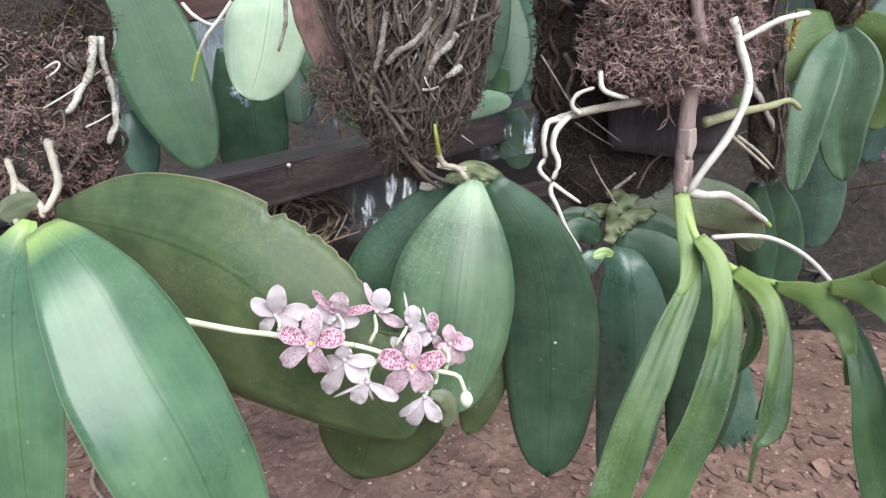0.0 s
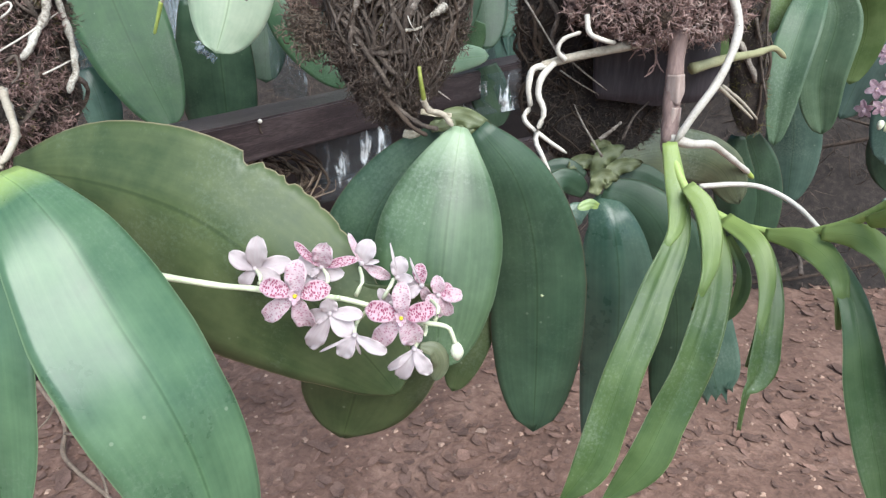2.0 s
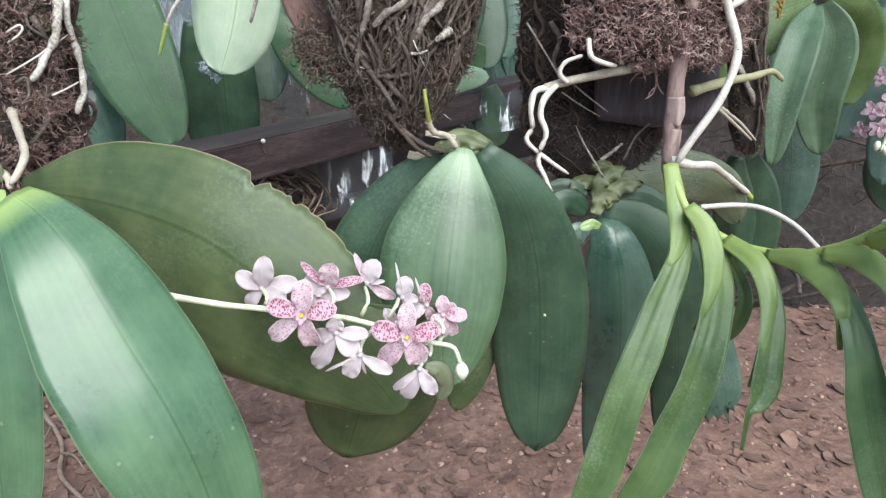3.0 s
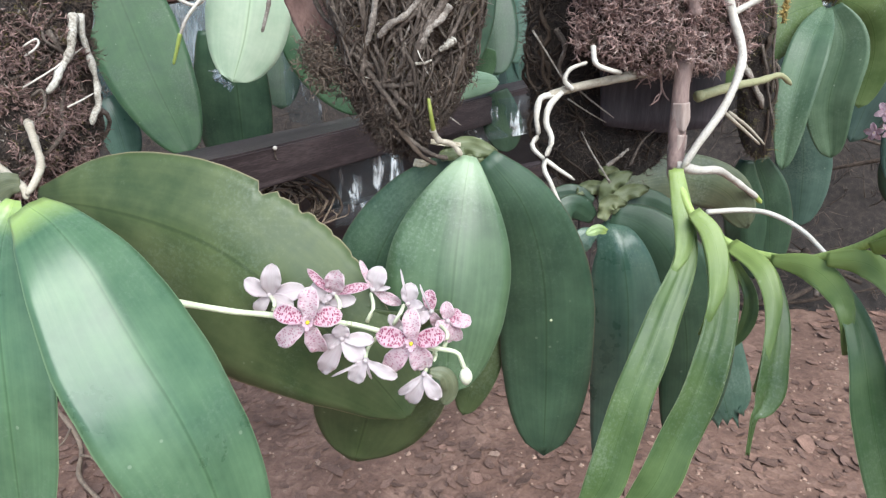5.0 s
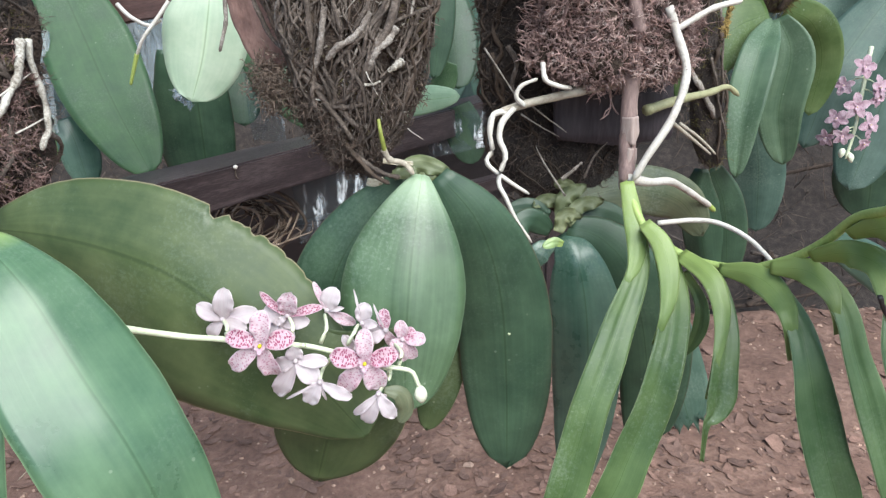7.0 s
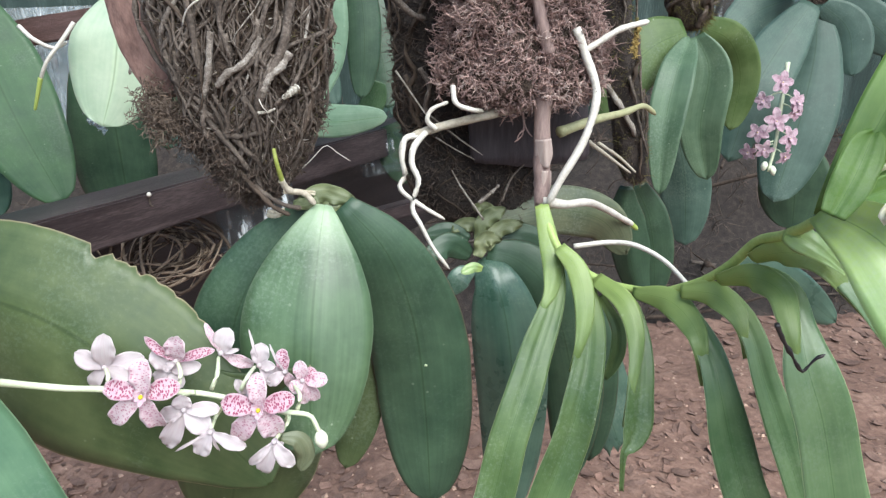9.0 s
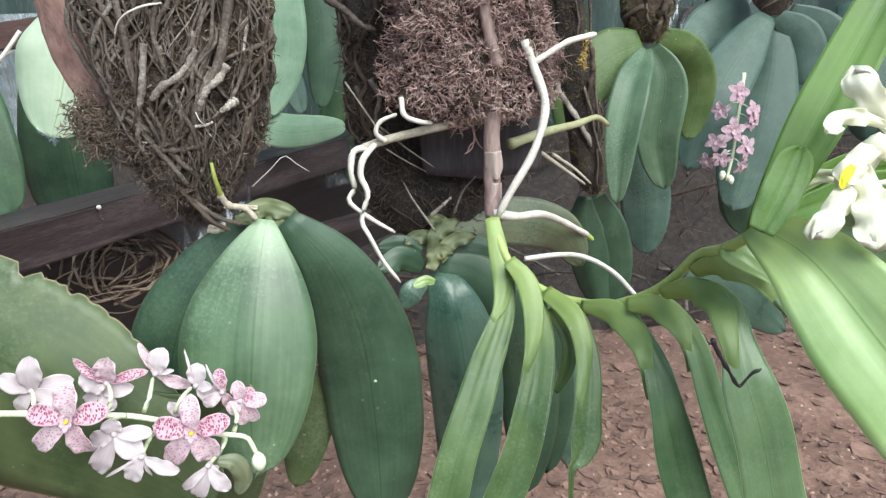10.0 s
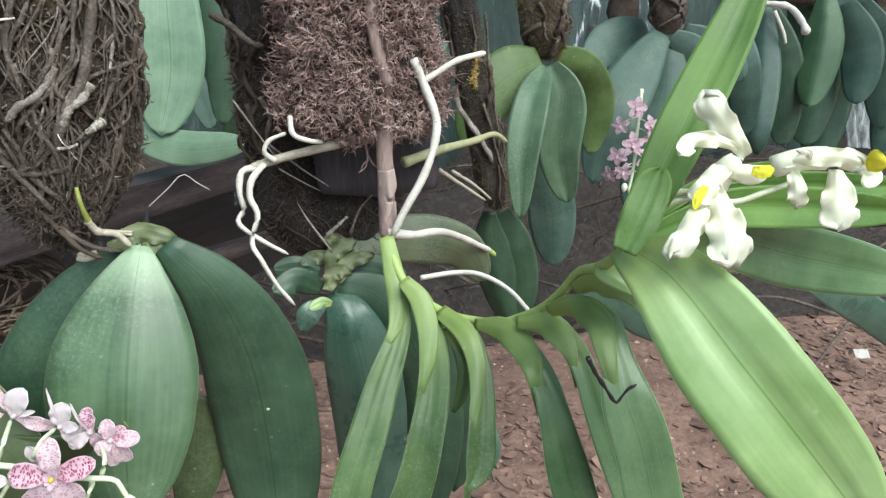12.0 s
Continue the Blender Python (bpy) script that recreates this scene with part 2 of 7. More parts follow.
ROOT_GREEN = rough_material("green_root", [(0.3, (0.21, 0.21, 0.11)), (0.6, (0.37, 0.36, 0.21))], 45.0, 0.55, 0.3, 0.001)
ROOT_TIP = rough_material("root_tip", [(0.3, (0.26, 0.36, 0.06)), (0.6, (0.42, 0.50, 0.14))], 40.0, 0.4, 0.1, 0.001)
STEM_BROWN = rough_material("purple_brown_stem", [(0.3, (0.12, 0.075, 0.07)), (0.55, (0.27, 0.19, 0.175)), (0.75, (0.40, 0.31, 0.27))], 30.0, 0.75, 0.5, 0.002, (1, 1, 0.25))
STEM_PALE = rough_material("dry_pinkish_sheath", [(0.3, (0.22, 0.155, 0.14)), (0.55, (0.38, 0.30, 0.275)), (0.75, (0.50, 0.42, 0.38))], 30.0, 0.75, 0.5, 0.001, (1, 1, 0.2))
STEM_GREEN = rough_material("pale_green_stem", [(0.3, (0.23, 0.34, 0.085)), (0.6, (0.39, 0.49, 0.16))], 40.0, 0.45, 0.2, 0.001)
PAPERY = rough_material("dry_papery_sheath", [(0.3, (0.20, 0.16, 0.11)), (0.5, (0.42, 0.37, 0.28)), (0.7, (0.60, 0.56, 0.47))], 70.0, 0.8, 0.4, 0.001)
TIP_DULL = rough_material("dull_green_root_tip", [(0.3, (0.16, 0.19, 0.035)), (0.6, (0.28, 0.31, 0.07))], 50.0, 0.5, 0.2, 0.001)
SPLASH = rough_material("dried_white_splash", [(0.3, (0.26, 0.32, 0.17)), (0.6, (0.44, 0.50, 0.32))], 200.0, 0.8, 0.3, 0.0005)
SPIKE = rough_material("cream_green_spike", [(0.3, (0.50, 0.56, 0.36)), (0.6, (0.66, 0.70, 0.52))], 60.0, 0.45, 0.1, 0.001)
CREAM = rough_material("cream_bud", [(0.3, (0.55, 0.60, 0.42)), (0.6, (0.74, 0.76, 0.62))], 80.0, 0.45, 0.1, 0.001)


def petal_material(name, ground, wash, spot, amount, thin=0.3):
    """Petal with a flush of colour towards its base and small spots in rows across it."""
    m, b = mat_new(name, 0.7)
    b.inputs["Specular IOR Level"].default_value = 0.25
    uv, ob = coords(m, "UV"), coords(m, "Object")
    sep = m.node_tree.nodes.new("ShaderNodeSeparateXYZ")
    wire(m, uv, sep.inputs[0])
    wob = noise_tex(m, ob, 120.0, 3.0)
    base = ramp(m, wob, [(0.3, tuple(v * 0.88 for v in ground)), (0.7, ground)])
    flush = ramp(m, sep.outputs[0], [(0.0, (0.5,) * 3), (0.3, (0.75,) * 3), (0.7, (0.6,) * 3), (0.95, (0.1,) * 3)])
    cloud = ramp(m, noise_tex(m, ob, 60.0, 3.0), [(0.35, (0.25,) * 3), (0.65, (1, 1, 1))])
    col = blend(m, blend(m, 1.0, flush, cloud, "MULTIPLY"), base, wash)
    vein = ramp(m, noise_tex(m, stretched(m, uv, 1.5, 34.0), 1.0, 3.0), [(0.35, tuple(0.3 + 0.7 * w / max(ground) for w in wash)), (0.6, (1, 1, 1))])
    col = blend(m, 1.0, col, vein, "MULTIPLY")
    if amount:
        v = node(m, "ShaderNodeTexVoronoi", Scale=1.0, Randomness=0.85)
        wire(m, stretched(m, uv, 20.0, 6.0), v.inputs["Vector"])
        fac = ramp(m, v.outputs["Distance"], [(0.24 + amount * 0.18, (1, 1, 1)), (0.36 + amount * 0.18, (0, 0, 0))])
        away = ramp(m, sep.outputs[0], [(0.0, (0.1,) * 3), (0.22, (0.9,) * 3), (0.85, (1, 1, 1)), (0.97, (0.3,) * 3)])
        rim = ramp(m, sep.outputs[1], [(0.03, (0, 0, 0)), (0.12, (1, 1, 1)), (0.88, (1, 1, 1)), (0.97, (0, 0, 0))])
        fac = blend(m, 1.0, blend(m, 1.0, fac, away, "MULTIPLY"), rim, "MULTIPLY")
        some = ramp(m, v.outputs["Color"], [(0.15, (0.25 + 0.5 * amount,) * 3), (0.6, (0.6 + 0.4 * amount,) * 3)])
        col = blend(m, blend(m, 1.0, fac, some, "MULTIPLY"), col, spot)
    wire(m, col, b.inputs["Base Color"])
    t = node(m, "ShaderNodeBsdfTranslucent")
    wire(m, col, t.inputs[0])
    mix = node(m, "ShaderNodeMixShader", Fac=thin)
    wire(m, b.outputs[0], mix.inputs[1])
    wire(m, t.outputs[0], mix.inputs[2])
    wire(m, mix.outputs[0], m.node_tree.nodes["Material Output"].inputs[0])
    return m


PETAL_SPOTTED = petal_material("spotted_petal", (0.76, 0.64, 0.69), (0.64, 0.42, 0.51), (0.30, 0.035, 0.11), 1.0)
PETAL_FAINT = petal_material("faintly_spotted_petal", (0.78, 0.70, 0.73), (0.68, 0.51, 0.58), (0.42, 0.12, 0.22), 0.5)
PETAL_PALE = petal_material("pale_petal", (0.73, 0.685, 0.70), (0.64, 0.55, 0.59), (0.36, 0.16, 0.25), 0.0)
PETAL_PINK = petal_material("pink_petal", (0.70, 0.62, 0.66), (0.56, 0.36, 0.45), (0.30, 0.06, 0.15), 0.35)
PETAL_WHITE = petal_material("ivory_petal", (0.93, 0.93, 0.85), (0.92, 0.91, 0.76), (0.8, 0.8, 0.5), 0.0, 0.42)
PETAL_YELLOW = petal_material("yellow_lip", (0.78, 0.76, 0.10), (0.76, 0.70, 0.07), (0.7, 0.5, 0.03), 0.0)
LIP_PINK = petal_material("pink_lip", (0.74, 0.62, 0.68), (0.66, 0.46, 0.56), (0.5, 0.1, 0.25), 0.0)


# ---- mesh helpers ----
def mesh_from(verts, faces, mat, uvs=None, smooth=True):
    me = bpy.data.meshes.new("mesh")
    me.from_pydata(np.asarray(verts, dtype=float).tolist(), [], faces)
    if uvs is not None:
        layer = me.uv_layers.new(name="UVMap")
        idx = np.zeros(len(me.loops), dtype=np.int32)
        me.loops.foreach_get("vertex_index", idx)
        layer.data.foreach_set("uv", np.asarray(uvs, dtype=np.float32)[idx].ravel())
    if smooth:
        me.polygons.foreach_set("use_smooth", [True] * len(me.polygons))
    for one in mat if isinstance(mat, (list, tuple)) else [mat]:
        me.materials.append(one)
    me.update()
    return me


ORIGIN = {}


def part(name, me, parent, label=""):
    ob = new(name, me)
    ob.parent = parent
    if parent is not None:
        off = ORIGIN[parent.name]
        me.transform(Matrix.Translation(-off))
        ORIGIN[ob.name] = off
    if label:
        tagged(ob, label)
    return ob


def thing(name, at, label, category, group=""):
    ob = new(name)
    ob.empty_display_size = 0.02
    ob.location = at
    ORIGIN[ob.name] = Vector(at)
    return tagged(ob, label, category, group)


def spline(points, n):
    """Centripetal curve through the points, n samples evenly spaced along it."""
    p = np.array(points, float)
    p = np.vstack([2 * p[0] - p[1], p, 2 * p[-1] - p[-2]])
    out = []
    for i in range(1, len(p) - 2):
        for s in np.linspace(0, 1, 24, endpoint=False):
            a, b, c, d = p[i - 1 : i + 3]
            out.append(0.5 * (2 * b + (c - a) * s + (2 * a - 5 * b + 4 * c - d) * s**2 + (3 * b - a - 3 * c + d) * s**3))
    out.append(p[-2])
    out = np.array(out)
    dist = np.r_[0, np.cumsum(np.linalg.norm(np.diff(out, axis=0), axis=1))]
    want = np.linspace(0, dist[-1], n)
    return np.stack([np.interp(want, dist, out[:, k]) for k in range(3)], 1)


def unit(v):
    return v / np.maximum(np.linalg.norm(v, axis=-1, keepdims=True), 1e-9)


def sheet(points, wa, wb, face, fold=(7, 9), peak=0.5, base=0.3, tip=2.0, blunt=0.0, arch=0.05, wave=0.0, waves=3.0,
          thick=0.0016, turn=(0.0, 0.0), groove=0.0012, bites=(), n=30, m=11, cup=0.0, ragged=0.0, pinch=0.0, curl=0.0):
    """A blade along a curved midrib: half widths wa, wb (right and left hand of the way from base to tip), folded along
    the rib, arched across, waved at its margins, bitten where bites=(along, side, depth, width) say. Points of four or
    five numbers carry their own half widths; pinch folds the base further, curl bends the blade's halves lengthwise."""
    given = np.array(points, float)
    points = given[:, :3]
    mid = spline(points, n)
    tan = unit(np.gradient(mid, axis=0))
    u = np.linspace(0, 1, n)
    f = np.array(face, float)
    nor = unit(f - (tan @ f)[:, None] * tan)
    side = np.cross(tan, nor)
    ang = np.radians(turn[0] + (turn[1] - turn[0]) * u)[:, None]
    nor, side = nor * np.cos(ang) - side * np.sin(ang), side * np.cos(ang) + nor * np.sin(ang)
    lead = base + (1 - base) * np.sin(np.pi / 2 * np.clip(u / peak, 0, 1)) ** 0.9
    tail = np.sqrt(np.clip(1 - np.clip((u - peak) / (1 - peak), 0, 1) ** tip, 0, 1))
    prof = np.where(u < peak, lead, np.maximum(tail, blunt)) + 0.004
    half = np.stack([wa * prof, wb * prof], 1)
    if given.shape[1] > 3:
        far = np.r_[0, np.cumsum(np.linalg.norm(np.diff(points, axis=0), axis=1))]
        steps = spline(np.c_[far, given[:, 3], given[:, -1]], 8 * n)
        half = np.stack([np.interp(u * far[-1], steps[:, 0], steps[:, k]) for k in (1, 2)], 1)
    s = np.linspace(-1, 1, m)
    s = np.sign(s) * np.abs(s) ** 0.85
    seed = float(np.abs(mid).sum() * 37.0)
    top, uvs = [], []
    for i in range(n):
        for q in s:
            k = 0 if q > 0 else 1
            phi = radians(fold[k] + pinch * max(0.0, 1 - u[i] / 0.4) ** 1.5 + curl * math.sin(u[i] * 7.0 + seed + k))
            w = half[i][k] / math.cos(phi)
            for along, which, depth, width in bites:
                if which == k:
                    w *= 1 - depth * max(0.0, 1 - abs(u[i] - along) / width) ** 0.6 * (abs(q) ** 0.3)
            w *= 1 + 0.018 * noise.noise((u[i] * 9 + seed, k * 5.0, seed)) + 0.008 * noise.noise((u[i] * 40 + seed, k * 3.0, 0))
            a = abs(q)
            drop = -w * a * math.sin(phi) - arch * w * a * a + groove * (-math.exp(-((q / 0.07) ** 2)))
            drop += wave * a**2 * math.sin(u[i] * waves * 2 * math.pi + seed + (1.3 if k else 0)) + cup * u[i] ** 2
            drop += 0.0014 * a * noise.noise((u[i] * 5 + seed, q * 2, 1.7))
            tear = ragged * (noise.noise((q * 3.1 + seed, 2.0, 0)) + 0.6 * noise.noise((q * 9.0, seed, 1.0))) * u[i] ** 5
            top.append(mid[i] + tan[i] * tear + side[i] * (math.copysign(1, q) * w * a * math.cos(phi)) + nor[i] * drop)
            uvs.append((u[i], 0.5 + 0.5 * q))
    top = np.array(top)
    edge = np.tile(1 - np.abs(s) ** 6 * 0.75, n)[:, None]
    low = top - np.repeat(nor, m, 0) * thick * edge
    verts = np.vstack([top, low])
    nm, faces = n * m, []
    for i in range(n - 1):
        for j in range(m - 1):
            a = i * m + j
            faces.append((a, a + 1, a + m + 1, a + m))
            faces.append((nm + a, nm + a + m, nm + a + m + 1, nm + a + 1))
        for j in (0, m - 1):
            a, b = i * m + j, (i + 1) * m + j
            faces.append((a, b, nm + b, nm + a) if j == 0 else (b, a, nm + a, nm + b))
    for i in (0, n - 1):
        for j in range(m - 1):
            a = i * m + j
            faces.append((a + 1, a, nm + a, nm + a + 1) if i == 0 else (a, a + 1, nm + a + 1, nm + a))
    return verts, faces, uvs + uvs


def leaf(plant, mat, points, wa, wb, face, name="leaf", label="", **shape):
    verts, faces, uvs = sheet(points, wa, wb, face, **shape)
    return part(name, mesh_from(verts, faces, mat, uvs), plant, label)


def tube_data(points, r0, r1, n=28, sides=8, rough=0.0, bulge=0.0):
    mid = spline(points, n)
    tan = unit(np.gradient(mid, axis=0))
    ref = np.array((0.31, 0.17, 0.93))
    if abs(tan.mean(0) @ ref) > 0.92:
        ref = np.array((0.9, 0.3, 0.1))
    a = unit(np.cross(tan, ref))
    b = np.cross(tan, a)
    verts, faces = [], []
    seed = float(np.abs(mid).sum() * 11)
    for i in range(n):
        u = i / (n - 1)
        r = (r0 + (r1 - r0) * u) * (1 + bulge * noise.noise((u * 9 + seed, 0, 0)))
        if i == n - 1:
            r *= 0.45
        for k in range(sides):
            t = 2 * math.pi * k / sides
            rr = r * (1 + rough * noise.noise((u * 14 + seed, math.cos(t) * 1.5, math.sin(t) * 1.5)))
            verts.append(mid[i] + a[i] * (rr * math.cos(t)) + b[i] * (rr * math.sin(t)))
    for i in range(n - 1):
        for k in range(sides):
            k2 = (k + 1) % sides
            faces.append((i * sides + k, (i + 1) * sides + k, (i + 1) * sides + k2, i * sides + k2))
    faces.append(tuple(range(sides)))
    faces.append(tuple(range((n - 1) * sides, n * sides))[::-1])
    return verts, faces


def tube(parent, name, mat, points, r0, r1=None, label="", **shape):
    verts, faces = tube_data(points, r0, r0 if r1 is None else r1, **shape)
    return part(name, mesh_from(verts, faces, mat), parent, label)


def lump_at(top, bottom, hx, hy, taper, seed, v, t, power=3.0, rough=0.16):
    """A point of an uneven hanging block: v runs from its top to its bottom, t round it."""
    c = np.array(top) + (np.array(bottom) - np.array(top)) * v
    r = 1.0 if v < taper else math.sqrt(max(0.0, 1 - ((v - taper) / (1.0 - taper)) ** 2.2)) * 0.86 + 0.14 * (1 - v) / (1 - taper)
    co, si = math.cos(t), math.sin(t)
    k = (abs(co) ** power + abs(si) ** power) ** (-1 / power)
    q = 1 + rough * noise.noise((co * 1.8 + seed, si * 1.8, v * 5.0)) + rough * 0.6 * noise.noise((co * 6 + seed, si * 6, v * 17.0))
    return c + np.array((hx * r * k * co * q, hy * r * k * si * q, 0))


def lump(parent, name, mat, top, bottom, hx, hy, taper=0.6, seed=0.0, rows=46, cols=44, label="", **kw):
    verts, faces = [], []
    for i in range(rows):
        for k in range(cols):
            verts.append(lump_at(top, bottom, hx, hy, taper, seed, i / (rows - 1), 2 * math.pi * k / cols, **kw))
    for i in range(rows - 1):
        for k in range(cols):
            k2 = (k + 1) % cols
            faces.append((i * cols + k, (i + 1) * cols + k, (i + 1) * cols + k2, i * cols + k2))
    faces.append(tuple(range(cols)))
    faces.append(tuple(range((rows - 1) * cols, rows * cols))[::-1])
    return part(name, mesh_from(verts, faces, mat), parent, label)


def fuzz(parent, name, mat, spots, count, length, radius, rng, branch=0, label="", droop=0.0, curl=0.5, spread=1.3, patchy=0.85):
    """Fine twigs that stand off a surface: spots gives a place and a normal for a random draw."""
    draws = [spots(rng) for _ in range(count)]
    p, nrm = np.array([d[0] for d in draws]), np.array([d[1] for d in draws])
    thick = np.array([noise.noise(Vector(q) * 48.0) + 0.6 * noise.noise(Vector(q) * 120.0) for q in p])
    keep = (thick >= -0.12) | (rng.random(count) >= patchy)
    p, nrm, thick = p[keep], nrm[keep], thick[keep]
    ln = length * rng.uniform(0.45, 1.25, len(p)) * (1.0 + 0.9 * np.maximum(-0.4, thick) * (patchy > 0))
    sets = []

    def grow(p, d, ln, r):
        """Three-sided tapering twigs from the places p along d."""
        x = unit(np.cross(d, rng.normal(size=p.shape)))
        y = np.cross(d, x)
        bend = rng.normal(size=p.shape) * curl
        rings = []
        for i in range(4):
            rr = r * (1 - i / 3.3)
            rings += [p + x * rr * math.cos(a) + y * rr * math.sin(a) for a in (0.0, 2.094, 4.189)]
            end, p = p, p + d * ln[:, None] / 3
            d = unit(d + bend * 0.33 + np.array((0, 0, -droop)))
        sets.append(np.stack(rings, 1))
        return end, d

    end, d = grow(p - nrm * 0.002, unit(nrm + rng.normal(size=p.shape) * spread), ln, radius)
    for _ in range(branch):
        grow(p + (end - p) * rng.uniform(0.35, 0.95, (len(p), 1)), unit(d + rng.normal(size=p.shape) * 0.9), ln * rng.uniform(0.3, 0.6, len(p)), radius * 0.75)
    stack = np.concatenate(sets)
    quads = np.array([(i * 3 + a, i * 3 + (a + 1) % 3, i * 3 + 3 + (a + 1) % 3, i * 3 + 3 + a) for i in range(3) for a in range(3)])
    verts = stack.reshape(-1, 3)
    faces = (quads[None] + 12 * np.arange(len(stack))[:, None, None]).reshape(-1, 4).tolist()
    ob = part(name, mesh_from(verts, faces, mat), parent, label)
    return tagged(ob, kind="stuff")


def lump_spots(top, bottom, hx, hy, taper, seed, v0=0.0, v1=1.0, t0=0.0, t1=2 * math.pi, skew=1.0, **kw):
    def draw(rng):
        v, t = v0 + (v1 - v0) * rng.uniform(0, 1) ** (1 / skew), rng.uniform(t0, t1)
        p = lump_at(top, bottom, hx, hy, taper, seed, v, t, **kw)
        a = lump_at(top, bottom, hx, hy, taper, seed, v, t + 0.05, **kw) - p
        b = lump_at(top, bottom, hx, hy, taper, seed, min(1, v + 0.02), t, **kw) - p
        nrm = np.cross(b, a)
        out = np.array((math.cos(t), math.sin(t), -0.1))
        if not np.isfinite(nrm).all() or np.linalg.norm(nrm) < 1e-9:
            nrm = out
        nrm = unit(nrm)
        return p, nrm if nrm @ out > 0 else -nrm
    return draw


def creeping_root(shape, rng, v0, v1, t0, sway, lift, radius, n=9, **kw):
    """A root that creeps over a lump from v0 to v1."""
    pts, t, dt = [], t0, rng.normal() * sway
    for i in range(n):
        v = v0 + (v1 - v0) * i / (n - 1)
        p = lump_at(*shape, v, t, **kw)
        c = np.array(shape[0]) + (np.array(shape[1]) - np.array(shape[0])) * v
        pts.append(p + unit((p - c) * np.array((1, 1, 0))) * (radius * rng.uniform(0.2, 1.0) + lift * rng.uniform(0, 1)))
        dt += rng.normal() * sway
        dt *= 0.75
        t += dt
    return pts


def box(parent, name, mat, a, b, width, height, label="", bevel=0.003, roll=0.0):
    """A worn batten from a to b."""
    a, b = Vector(a), Vector(b)
    along = (b - a)
    bm = bmesh.new()
    bmesh.ops.create_cube(bm, size=1)
    ln = along.length
    for v in bm.verts:
        v.co = Vector((v.co.x * ln, v.co.y * width, v.co.z * height))
    bmesh.ops.subdivide_edges(bm, edges=[e for e in bm.edges if abs((e.verts[0].co - e.verts[1].co).x) > ln * 0.5], cuts=30)
    bmesh.ops.bevel(bm, geom=[e for e in bm.edges if e.calc_face_angle(0) > 0.5], offset=bevel, segments=2, affect="EDGES")
    turn = along.to_track_quat("X", "Z").to_matrix().to_4x4() @ pose(0, 0, 0, roll, 0, 0)
    for v in bm.verts:
        v.co += Vector(noise.noise_vector(v.co * 17 + a)) * 0.0012
    layer = bm.loops.layers.uv.new("UVMap")
    for fc in bm.faces:
        for lp in fc.loops:
            lp[layer].uv = (lp.vert.co.x + a.x, lp.vert.co.y + lp.vert.co.z * 1.37 + a.z)
    bmesh.ops.transform(bm, matrix=Matrix.Translation((a + b) / 2) @ turn, verts=bm.verts)
    me = bpy.data.meshes.new("mesh")
    bm.to_mesh(me)
    bm.free()
    me.materials.append(mat)
    return part(name, me, parent, label)



# ---- ground ----
def ground_height(x, y):
    d = math.hypot(x - 0.4, y - 1.2)
    near = max(0.0, 1 - d / 14.0)
    return -0.06 + near * (0.05 * noise.noise((x * 0.9, y * 0.9, 0.0)) + 0.018 * noise.noise((x * 4.5, y * 4.5, 3.0)) + 0.007 * noise.noise((x * 19, y * 19, 7.0)))


def axis_steps(lo, hi, fine, out):
    inner = np.arange(lo, hi, fine)
    outer, step, v = [], fine * 2, 0.0
    while v < out:
        v += step
        step *= 1.35
        outer.append(v)
    outer = np.array(outer)
    return np.r_[(lo - outer)[::-1], inner, hi + outer]


gx, gy = axis_steps(-1.3, 2.6, 0.022, 900.0), axis_steps(0.4, 4.2, 0.022, 900.0)
gv = [(x, y, ground_height(x, y)) for y in gy for x in gx]
gf = [(j * len(gx) + i, j * len(gx) + i + 1, (j + 1) * len(gx) + i + 1, (j + 1) * len(gx) + i) for j in range(len(gy) - 1) for i in range(len(gx) - 1)]
ground = tagged(new("ground", mesh_from(gv, gf, SOIL)), "damp reddish-brown bare soil strewn with dry leaf chips", "ground", kind="structure")


